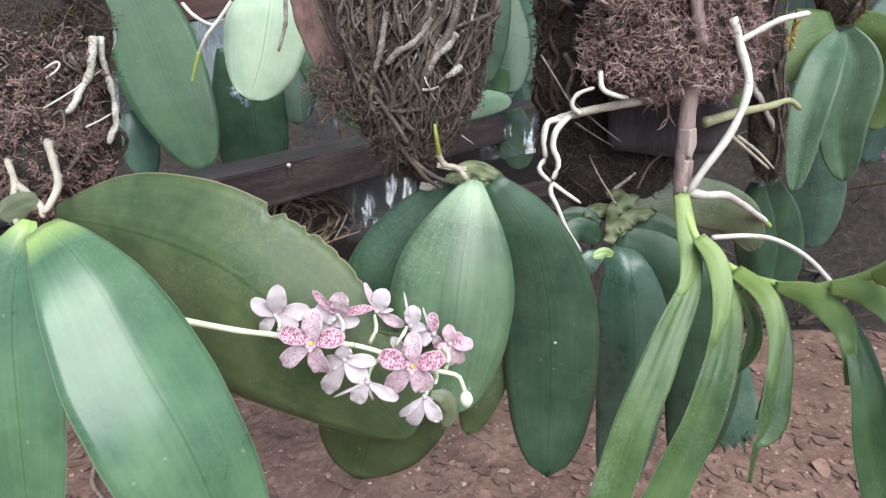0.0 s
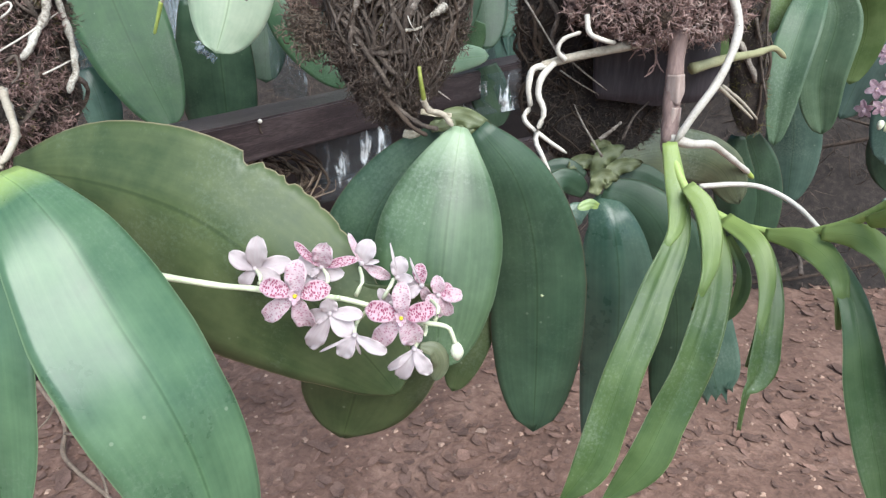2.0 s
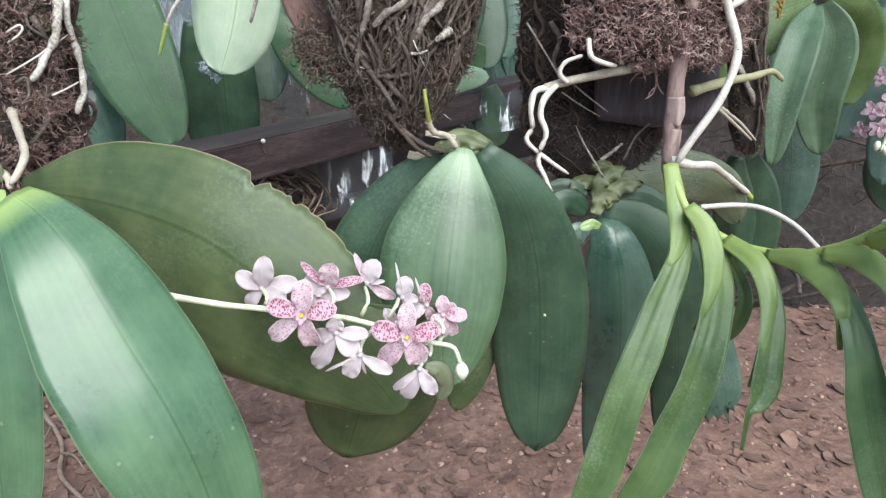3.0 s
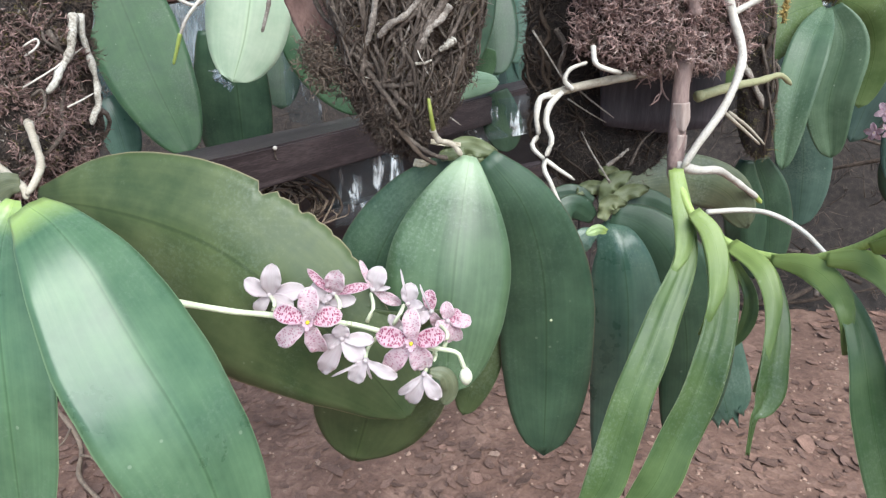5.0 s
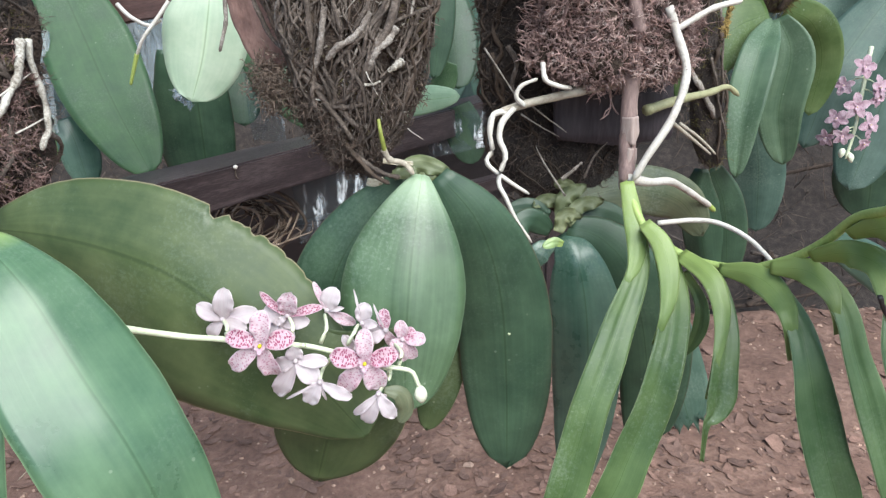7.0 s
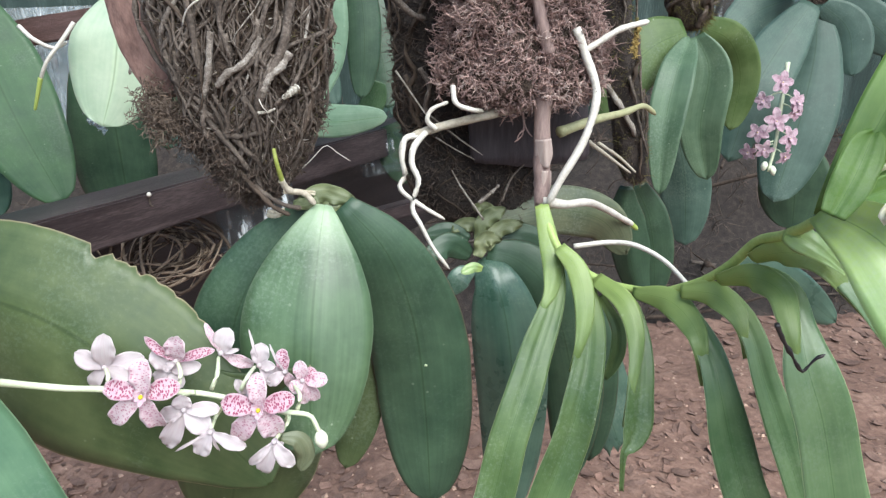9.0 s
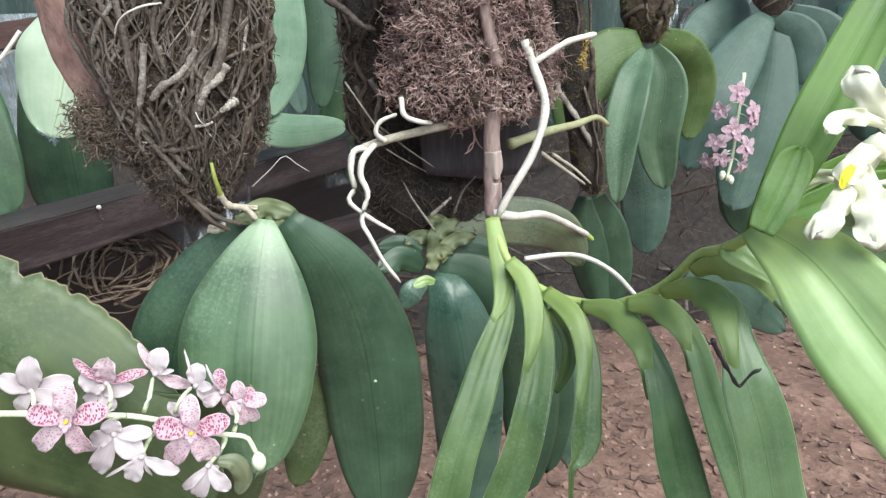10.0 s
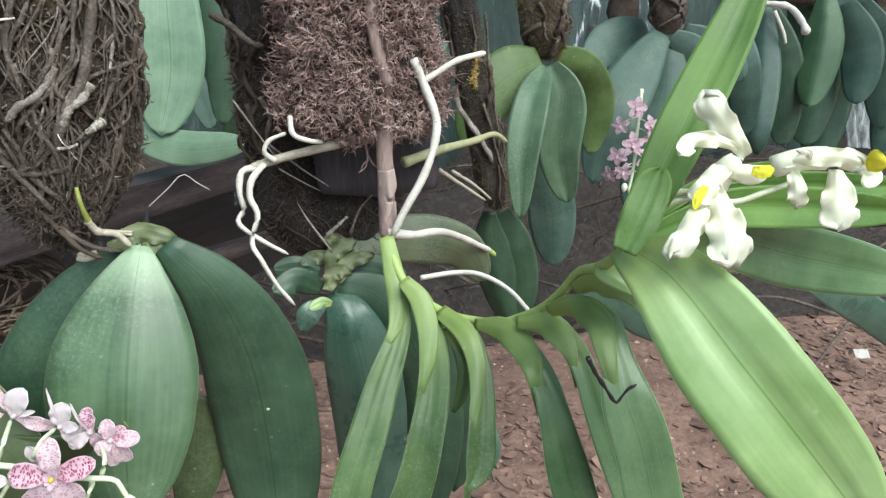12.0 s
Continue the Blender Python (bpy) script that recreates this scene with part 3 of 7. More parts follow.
def litter_mesh(count, lo, hi, size, rng, chunky):
    verts, faces = [], []
    for _ in range(count):
        x, y = rng.uniform(lo[0], hi[0]), rng.uniform(lo[1], hi[1])
        if not chunky and noise.noise((x * 1.3, y * 1.3, 9.0)) < rng.uniform(-0.6, 0.35):
            continue
        s = size * rng.lognormal(0, 0.4)
        a, tilt = rng.uniform(0, 6.28), rng.normal() * 0.16
        m = Matrix.Translation((x, y, ground_height(x, y) + s * (0.10 if chunky else 0.12))) @ pose(0, 0, 0, math.degrees(tilt), rng.normal() * 8, math.degrees(a))
        k0 = len(verts)
        if chunky:
            for i, (cx, cy, cz) in enumerate([(-1, -0.7, 0), (0.9, -0.8, 0), (1, 0.6, 0), (-0.7, 0.9, 0), (-0.5, -0.4, 0.7), (0.5, -0.4, 0.6), (0.5, 0.4, 0.75), (-0.4, 0.5, 0.55)]):
                verts.append(m @ (Vector((cx, cy, cz - 0.3)) * s * 0.5 * rng.uniform(0.75, 1.2)))
            for q in ((4, 5, 6, 7), (0, 1, 5, 4), (1, 2, 6, 5), (2, 3, 7, 6), (3, 0, 4, 7)):
                faces.append(tuple(k0 + i for i in q))
        else:
            curl, asp = rng.uniform(0.05, 0.4), rng.uniform(0.35, 0.75)
            outline = [(-1, 0.05), (-0.55, 0.75), (0.2, 1.0), (0.75, 0.55), (1.05, 0.0), (0.7, -0.6), (0.1, -0.95), (-0.6, -0.7)]
            ring = [(p * rng.uniform(0.6, 1.2), q * asp * rng.uniform(0.6, 1.2)) for p, q in outline]
            for h in (0.0, 0.045):
                verts.append(m @ Vector((0, 0, h * s)))
                for p, q in ring:
                    verts.append(m @ Vector((p * s, q * s, s * (curl * q * q * 0.6 + 0.12 * p * p + h))))
            nn = len(ring)
            for i in range(nn):
                j = (i + 1) % nn
                faces.append((k0, k0 + 1 + j, k0 + 1 + i))
                faces.append((k0 + nn + 1, k0 + nn + 2 + i, k0 + nn + 2 + j))
                faces.append((k0 + 1 + i, k0 + 1 + j, k0 + nn + 2 + j, k0 + nn + 2 + i))
    return verts, faces


rng = np.random.default_rng(5)
tagged(new("leaf_litter", mesh_from(*litter_mesh(24000, (-1.2, 0.6), (3.4, 4.6), 0.0155, rng, False), LITTER, smooth=False)),
       "dry curled reddish-brown leaf chips lying on soil", "leaf litter", kind="stuff")
tagged(new("gravel", mesh_from(*litter_mesh(5200, (-1.2, 0.6), (3.0, 4.0), 0.009, rng, True), PEBBLE, smooth=False)),
       "small tan stones scattered over the soil", "gravel", kind="stuff")

# ---- bench rails ----
bench = thing("bench_frame", (-0.25, 1.05, 0.86), "dark wet wooden bench rails of the orchid stand", "bench")
box(bench, "rail", WOOD_DARK, (-0.609, 0.515, 0.870), (0.457, 2.113, 0.870), 0.075, 0.060)
box(bench, "rail", WOOD_DARK, (-0.2244, 1.16, 0.7339), (0.4892, 1.75, 0.7426), 0.03, 0.03)
box(bench, "rail", WOOD_RAIL, (-0.9955, 1.36, 1.0384), (-0.1971, 1.36, 1.1547), 0.05, 0.045)
box(bench, "post", WOOD_DARK, (-0.40, 0.86, 0.855), (-0.40, 0.86, 0.70), 0.05, 0.04)
box(bench, "post", WOOD_DARK, (0.40, 2.03, 0.855), (0.40, 2.03, -0.06), 0.05, 0.04)
# added panel, its black standing in for the shade under the rail
box(bench, "shade_panel", SHADE_AND_LEAF_BLACK, (-0.80, 0.48, 0.69), (0.34, 2.19, 0.69), 0.02, 0.28, label="black panel added for the shade under the rail")
nail_a = (-0.2331, 1.015, 0.8978)
tube(bench, "nail", ROOT_GREY, [(nail_a[0] + 0.001, nail_a[1] + 0.012, nail_a[2] - 0.020), (nail_a[0], nail_a[1] - 0.006, nail_a[2] - 0.018), (nail_a[0] - 0.001, nail_a[1] - 0.008, nail_a[2] - 0.006), (nail_a[0] + 0.001, nail_a[1] - 0.010, nail_a[2])], 0.0013, n=14, label="bent galvanised nail")
tube(bench, "nail_head", ROOT_WHITE, [(nail_a[0], nail_a[1] - 0.009, nail_a[2] - 0.001), (nail_a[0] + 0.0018, nail_a[1] - 0.012, nail_a[2] + 0.0016)], 0.0034, n=3, label="pale nail head")

# ---- plants with broad leaves ----
plant_a = thing("orchid_plant", (-0.2813, 0.5, 0.97), "broad-leaved orchid with long glossy hanging leaves and spotted flowers", "orchid", "mounted orchids")
leaf(plant_a, LEAF_GREEN, [(-0.224, 0.435, 0.9933, 0.0141, 0.0108), (-0.1991, 0.42, 0.986, 0.0267, 0.0184), (-0.1731, 0.405, 0.9657, 0.0378, 0.0285), (-0.1552, 0.395, 0.9397, 0.0443, 0.0357), (-0.1362, 0.385, 0.91, 0.0493, 0.0389), (-0.1167, 0.377, 0.8776, 0.0504, 0.0378), (-0.1, 0.371, 0.8354, 0.0454, 0.0367), (-0.0908, 0.367, 0.7911, 0.0349, 0.0331), (-0.0906, 0.366, 0.7527, 0.0198, 0.0259)], 0, 0, (0.43, -0.76, 0.48), fold=(0, 24), arch=0.01, groove=0.0006, n=44, m=15)
leaf(plant_a, LEAF_GREEN, [(-0.2379, 0.445, 0.9926), (-0.2418, 0.428, 0.9676), (-0.2418, 0.41, 0.9271), (-0.234, 0.385, 0.8574), (-0.2358, 0.37, 0.7567)], 0.0465, 0.0339, (0.58, -0.72, 0.38), peak=0.45, base=0.12, arch=0.03, fold=(8, -10), turn=(-20, -36))
leaf(plant_a, LEAF_OLIVE, [(-0.3029, 0.56, 0.9559, 0.0188, 0.0108), (-0.2432, 0.54, 0.9568, 0.0583, 0.0429), (-0.1868, 0.522, 0.9513, 0.0842, 0.0569), (-0.1362, 0.508, 0.9374, 0.09, 0.0612), (-0.0946, 0.499, 0.9127, 0.0882, 0.063), (-0.0547, 0.494, 0.8826, 0.0778, 0.0544), (-0.0193, 0.49, 0.8461, 0.0555, 0.0375), (0.005, 0.49, 0.8132, 0.027, 0.027), (0.014, 0.49, 0.799, 0.004, 0.004)], 0, 0, (0.15, -0.92, 0.36), fold=(22, 2), arch=0.05, n=120, bites=((0.485, 1, 0.15, 0.014), (0.515, 1, 0.05, 0.01), (0.535, 1, 0.04, 0.008), (0.56, 1, 0.08, 0.012), (0.60, 1, 0.03, 0.01), (0.64, 1, 0.03, 0.008), (0.69, 1, 0.03, 0.008)))
leaf(plant_a, LEAF_OLIVE, [(0.0013, 0.505, 0.8858), (-0.0133, 0.53, 0.8188), (-0.0313, 0.55, 0.7519), (-0.0477, 0.565, 0.6934)], 0.0546, 0.0665, (0.15, -0.80, 0.58), fold=(4, 16), peak=0.5, base=0.7, tip=2.6, blunt=0.1, arch=0.05)

plant_b = thing("orchid_plant", (0.0567, 0.59, 0.9901), "broad-leaved orchid with dark green drooping leaves under a root block", "orchid", "mounted orchids")
leaf(plant_b, LEAF_DARK, [(0.0739, 0.6, 0.9874), (0.1081, 0.6, 0.9428), (0.129, 0.61, 0.8712), (0.1371, 0.615, 0.7782), (0.1396, 0.61, 0.6728)], 0.046, 0.046, (-0.10, -0.91, 0.40), fold=(8, 12), peak=0.55, base=0.2, tip=2.4, arch=0.05)
leaf(plant_b, LEAF_DARK, [(0.0467, 0.605, 0.9838), (0.0088, 0.6, 0.9463), (-0.0216, 0.59, 0.8959), (-0.0358, 0.58, 0.8235), (-0.0379, 0.575, 0.753)], 0.0365, 0.0335, (0.14, -0.91, 0.38), peak=0.5, base=0.25, arch=0.05)
leaf(plant_b, LEAF_MID, [(0.0596, 0.588, 0.9916), (0.0548, 0.565, 0.9607), (0.0495, 0.54, 0.9156), (0.046, 0.52, 0.8641), (0.045, 0.505, 0.8115)], 0.056, 0.0469, (0.03, -0.92, 0.38), fold=(8, 14), peak=0.5, base=0.12, tip=2.2, arch=0.06)
leaf(plant_b, LEAF_OLIVE, [(0.0788, 0.63, 0.837), (0.0691, 0.63, 0.7669), (0.0561, 0.63, 0.7052)], 0.024, 0.0263, (-0.00, -0.86, 0.52), peak=0.4, base=0.6, tip=1.6)
leaf(plant_b, LEAF_CROWN, [(0.0338, 0.6, 0.9859), (0.0553, 0.605, 0.9958), (0.0846, 0.605, 0.9873)], 0.0078, 0.0087, (0.02, -0.97, 0.23), peak=0.5, base=0.4, wave=0.003)

# papery old sheaths round its crown
for mat, way in ((LEAF_CROWN, [(0.0336, 0.594, 0.9908, 0.0035), (0.0437, 0.592, 0.9917, 0.005), (0.0547, 0.592, 0.994, 0.0039)]),
                 (PAPERY, [(0.0113, 0.597, 0.9834, 0.0034), (0.0191, 0.594, 0.983, 0.0033), (0.0263, 0.594, 0.9859, 0.0025)]),
                 (PAPERY, [(0.0262, 0.598, 1.0014, 0.0024), (0.0388, 0.6, 0.9992, 0.0024), (0.0515, 0.6, 0.998, 0.0019)]),
                 (LEAF_CROWN, [(0.0609, 0.6, 0.9802, 0.0044), (0.0637, 0.604, 0.9883, 0.0083), (0.0655, 0.606, 0.9942, 0.0074), (0.066, 0.607, 0.9985, 0.0031)])):
    leaf(plant_b, mat, way, 0, 0, (0.0, -0.93, 0.36), name="old_sheath", label="papery withered leaf sheath", fold=(18, 18), wave=0.001, n=16)

plant_c = thing("orchid_plant", (0.2067, 0.74, 0.8956), "compact orchid with glossy dark leaves and a withered crown", "orchid", "mounted orchids")
leaf(plant_c, LEAF_DARK, [(0.212, 0.735, 0.8941), (0.2484, 0.73, 0.8805), (0.2807, 0.72, 0.8393), (0.3081, 0.72, 0.7281), (0.3094, 0.72, 0.6034)], 0.0366, 0.0366, (-0.27, -0.89, 0.37), peak=0.4, arch=0.05)
leaf(plant_c, LEAF_DARK, [(0.2222, 0.75, 0.8794), (0.2861, 0.74, 0.8377), (0.3242, 0.735, 0.7495), (0.3353, 0.73, 0.6215)], 0.0388, 0.0388, (-0.31, -0.84, 0.45), peak=0.4, arch=0.05)
leaf(plant_c, LEAF_BLUE, [(0.3039, 0.745, 0.8292), (0.3359, 0.735, 0.7425), (0.3707, 0.725, 0.6412)], 0.0298, 0.0337, (-0.32, -0.83, 0.46), peak=0.5, base=0.5, tip=5.0, blunt=0.5, arch=0.04, ragged=0.03)
leaf(plant_c, LEAF_BLUE, [(0.2037, 0.735, 0.8856), (0.2194, 0.71, 0.8616), (0.2325, 0.7, 0.7867), (0.2367, 0.7, 0.6784), (0.228, 0.7, 0.5574)], 0.0429, 0.038, (-0.22, -0.87, 0.44), peak=0.35, base=0.3, fold=(16, 26), arch=0.08)
leaf(plant_c, LEAF_DARK, [(0.1941, 0.74, 0.8876), (0.1697, 0.73, 0.9033), (0.1452, 0.72, 0.8961)], 0.0133, 0.0145, (-0.14, -0.94, 0.30), base=0.5)
leaf(plant_c, LEAF_DARK, [(0.1926, 0.75, 0.9018), (0.1705, 0.75, 0.9111), (0.1461, 0.75, 0.9094)], 0.0111, 0.0111, (-0.14, -0.95, 0.29), base=0.5)
leaf(plant_c, LEAF_BLUE, [(0.1947, 0.73, 0.8762), (0.1786, 0.72, 0.8698), (0.1697, 0.72, 0.8513)], 0.0109, 0.0133, (-0.15, -0.93, 0.35), base=0.4)
leaf(plant_c, LEAF_DARK, [(0.2202, 0.75, 0.9003), (0.2502, 0.75, 0.9047), (0.2853, 0.75, 0.8904)], 0.0135, 0.0135, (-0.24, -0.93, 0.29), base=0.5)
leaf(plant_c, LEAF_OLD, [(0.2309, 0.78, 0.9129), (0.2947, 0.81, 0.9154), (0.3624, 0.83, 0.8934), (0.4003, 0.84, 0.8439)], 0.0297, 0.0297, (-0.33, -0.90, 0.27), peak=0.5, base=0.4, arch=0.04)
leaf(plant_c, LEAF_CROWN, [(0.2042, 0.745, 0.8991), (0.2092, 0.75, 0.9213), (0.2331, 0.755, 0.9348)], 0.0086, 0.0098, (-0.19, -0.94, 0.27), base=0.6, wave=0.004)
leaf(plant_c, LEAF_CROWN, [(0.2089, 0.735, 0.896), (0.223, 0.74, 0.915), (0.2505, 0.745, 0.9203)], 0.0085, 0.0085, (-0.21, -0.94, 0.28), base=0.6, wave=0.004)
leaf(plant_c, LEAF_CROWN, [(0.1996, 0.73, 0.8892), (0.2079, 0.735, 0.9068), (0.226, 0.735, 0.9052)], 0.0085, 0.0085, (-0.19, -0.94, 0.29), base=0.6, wave=0.004)
leaf(plant_c, LEAF_CROWN, [(0.2169, 0.755, 0.9136), (0.189, 0.755, 0.9176), (0.1734, 0.75, 0.9124)], 0.008, 0.008, (-0.16, -0.95, 0.28), base=0.6, wave=0.004)
leaf(plant_c, LEAF_CROWN, [(0.2232, 0.76, 0.9218), (0.214, 0.765, 0.9318), (0.1984, 0.765, 0.9342)], 0.0068, 0.0074, (-0.19, -0.95, 0.25), base=0.6, wave=0.004)
leaf(plant_c, LEAF_LIME, [(0.2028, 0.71, 0.883), (0.1923, 0.705, 0.8871), (0.1796, 0.7, 0.8837)], 0.0053, 0.0059, (-0.17, -0.93, 0.33), base=0.5)

plant_d = thing("orchid_plant", (0.4551, 1, 0.8817), "shaded orchid with dull dark hanging leaves", "orchid", "mounted orchids")
leaf(plant_d, LEAF_DARK, [(0.4459, 1, 0.8898), (0.4469, 1, 0.848), (0.4662, 1, 0.7609), (0.4875, 1, 0.7061)], 0.0269, 0.0337, (-0.36, -0.87, 0.33), fold=(30, 20))
leaf(plant_d, LEAF_DARK, [(0.4616, 1, 0.89), (0.4857, 1, 0.8402), (0.4999, 1, 0.7706), (0.5042, 1, 0.7159)], 0.0301, 0.0301, (-0.39, -0.87, 0.32), base=0.5)

plant_e = thing("orchid_plant", (0.5553, 1.08, 1.1019), "orchid with olive and grey-green hanging leaves below a mossy tuft", "orchid", "mounted orchids")
leaf(plant_e, LEAF_GOLD, [(0.5908, 1.12, 1.1051), (0.6479, 1.15, 1.0815), (0.682, 1.17, 1.0247), (0.6814, 1.18, 0.9345)], 0.0316, 0.0316, (-0.44, -0.89, 0.09), base=0.5)
leaf(plant_e, LEAF_GOLD, [(0.5469, 1.08, 1.1004), (0.4923, 1.06, 1.082), (0.4467, 1.05, 1.0396), (0.4205, 1.04, 0.9803)], 0.041, 0.0443, (-0.30, -0.95, 0.10), base=0.5, peak=0.35)
leaf(plant_e, LEAF_MATTE, [(0.5955, 1.2, 0.9374), (0.6204, 1.2, 0.847), (0.6341, 1.2, 0.7227)], 0.0439, 0.0439, (-0.38, -0.89, 0.23), base=0.6)
leaf(plant_e, LEAF_SAGE, [(0.5664, 1.09, 1.0934), (0.588, 1.08, 1.0431), (0.5841, 1.08, 0.9581), (0.604, 1.08, 0.8752)], 0.0349, 0.0349, (-0.40, -0.90, 0.16), peak=0.4, fold=(-10, -14), arch=0.03, base=0.35)
leaf(plant_e, LEAF_SAGE, [(0.5538, 1.08, 1.0923), (0.5137, 1.02, 1.0494), (0.492, 0.99, 0.9751), (0.4875, 0.975, 0.8824)], 0.0254, 0.027, (-0.36, -0.92, 0.16), peak=0.45, fold=(-10, -14), arch=0.03, tip=1.5)

plant_f = thing("orchid_plant", (0.9389, 1.41, 1.1374), "orchid with wide blue-green leaves and a small pink flower spike", "orchid", "mounted orchids")
leaf(plant_f, LEAF_DARK, [(0.9333, 1.4, 0.8504), (0.9473, 1.4, 0.7657), (0.9557, 1.4, 0.6776)], 0.0716, 0.0716, (-0.51, -0.83, 0.23), base=0.6)
leaf(plant_f, LEAF_MATTE, [(0.94, 1.5, 1.1485), (0.8558, 1.48, 1.1217), (0.7828, 1.45, 1.0761)], 0.0461, 0.0461, (-0.45, -0.89, 0.01), base=0.4)
leaf(plant_f, LEAF_MATTE, [(0.9275, 1.41, 1.1374), (0.8527, 1.36, 1.0669), (0.7848, 1.32, 0.9775), (0.745, 1.3, 0.8527)], 0.0532, 0.0554, (-0.46, -0.88, 0.11), base=0.35, tip=1.8)
leaf(plant_f, LEAF_MATTE, [(0.9429, 1.4, 1.1322), (0.9901, 1.38, 1.0854), (1.0014, 1.36, 1.0019)], 0.0328, 0.0393, (-0.54, -0.84, 0.04), base=0.4)
leaf(plant_f, LEAF_MATTE, [(0.9947, 1.45, 1.1424), (1.0666, 1.42, 1.094), (1.1226, 1.4, 1.0404)], 0.045, 0.0405, (-0.57, -0.82, 0.03), base=0.4)
leaf(plant_f, LEAF_MATTE, [(0.943, 1.42, 1.1353), (0.9308, 1.38, 1.0439), (0.8972, 1.34, 0.9191), (0.8528, 1.31, 0.7664)], 0.0661, 0.0639, (-0.51, -0.85, 0.15), peak=0.55, base=0.2, fold=(10, 14))

plant_g = thing("orchid_plant", (-0.592, 1.3, 1.159), "orchid with large plain green leaves behind the bench rail", "orchid", "mounted orchids")
leaf(plant_g, LEAF_DARK, [(-0.4029, 1.35, 1.0402), (-0.4019, 1.35, 0.9148), (-0.4013, 1.35, 0.7465)], 0.0829, 0.0629, (0.33, -0.93, 0.15), base=0.7)
leaf(plant_g, LEAF_BLUE, [(-0.6296, 1.28, 0.9242), (-0.6099, 1.27, 0.8839), (-0.5942, 1.26, 0.7996)], 0.0318, 0.0361, (0.47, -0.87, 0.17), base=0.5)
leaf(plant_g, LEAF_PLAIN, [(-0.5971, 1.3, 1.159), (-0.5561, 1.27, 1.0655), (-0.5018, 1.22, 0.9643), (-0.4372, 1.18, 0.8431)], 0.0775, 0.0755, (0.43, -0.90, 0.12), peak=0.4, base=0.6, tip=1.8, fold=(6, -8), arch=0.03)
leaf(plant_g, LEAF_GOLD, [(-0.690, 1.31, 0.962, 0.012), (-0.676, 1.30, 0.918, 0.016), (-0.664, 1.29, 0.864, 0.010), (-0.66, 1.29, 0.84, 0.003)], 0, 0, (0.2, -0.95, 0.2), fold=(10, 20), label="yellowing strip of leaf")
leaf(plant_g, LEAF_PLAIN, [(-0.3027, 1.34, 1.0524), (-0.234, 1.32, 0.9784), (-0.1491, 1.3, 0.8986)], 0.0422, 0.0422, (0.22, -0.97, 0.11), base=0.4)
leaf(plant_g, LEAF_PALE, [(-0.283, 1.15, 1.1549), (-0.2869, 1.13, 1.1061), (-0.2996, 1.115, 1.0403), (-0.3193, 1.1, 0.9791)], 0.0634, 0.0652, (0.32, -0.94, 0.08), peak=0.4, base=0.4, fold=(12, 12))

plant_h = thing("orchid_plant", (0.0293, 1.35, 1.218), "orchid with pale blue-green upright leaves against the light", "orchid", "mounted orchids")
leaf(plant_h, LEAF_DARK, [(0.0519, 1.36, 1.245), (0.0626, 1.35, 1.1362), (0.0621, 1.34, 1.0612), (0.0528, 1.33, 0.9826)], 0.0335, 0.0315, (0.09, -0.99, 0.07), base=0.5)
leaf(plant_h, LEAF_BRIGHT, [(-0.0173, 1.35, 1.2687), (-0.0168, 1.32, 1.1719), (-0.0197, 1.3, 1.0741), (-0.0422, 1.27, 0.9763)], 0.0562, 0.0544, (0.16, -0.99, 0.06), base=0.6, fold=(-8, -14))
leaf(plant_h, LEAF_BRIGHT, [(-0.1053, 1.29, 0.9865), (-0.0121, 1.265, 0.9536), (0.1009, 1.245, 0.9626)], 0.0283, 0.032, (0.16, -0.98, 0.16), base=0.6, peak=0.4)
leaf(plant_h, LEAF_PLAIN, [(0.0841, 1.4, 1.0058), (0.0708, 1.4, 0.9697), (0.047, 1.4, 0.9313)], 0.0232, 0.0253, (0.08, -0.99, 0.13), base=0.5)

# ---- climbing plant with strap leaves ----
plant_v = thing("climbing_orchid", (0.2577, 0.68, 0.9566), "climbing orchid with folded yellow-green strap leaves and ivory flowers", "orchid")
tube(plant_v, "old_stem", STEM_BROWN, [(0.2638, 0.72, 1.1536), (0.2615, 0.71, 1.0951), (0.2589, 0.705, 1.0389), (0.2589, 0.697, 0.9832), (0.2577, 0.685, 0.9541)], 0.0092, 0.0076, bulge=0.25, rough=0.12, sides=12, n=40)
STEM_WAY = [(0.2572, 0.685, 0.9628), (0.2598, 0.655, 0.9408), (0.2686, 0.635, 0.9208), (0.2826, 0.615, 0.9116), (0.3011, 0.597, 0.9054), (0.3194, 0.583, 0.9044), (0.3352, 0.56, 0.9108), (0.3451, 0.54, 0.9232), (0.3553, 0.52, 0.9385), (0.3604, 0.495, 0.9606), (0.3627, 0.47, 0.9858), (0.3585, 0.430, 1.0040), (0.3550, 0.398, 1.0230), (0.3525, 0.386, 1.0300)]
tube(plant_v, "stem", STEM_GREEN, [(x, y + 0.008, z + 0.001) for x, y, z in STEM_WAY], 0.0042, 0.0032, bulge=0.12, sides=12, n=80)
leaf(plant_v, LEAF_STRAP, [(0.2964, 0.605, 0.8944, 0.0029), (0.3098, 0.595, 0.8686, 0.0061), (0.3106, 0.59, 0.848, 0.0069), (0.3058, 0.588, 0.8316, 0.0057), (0.2999, 0.588, 0.8191, 0.002)], 0, 0, (-0.06, -0.94, 0.33), fold=(-20, -20), label="short folded olive-green leaf")
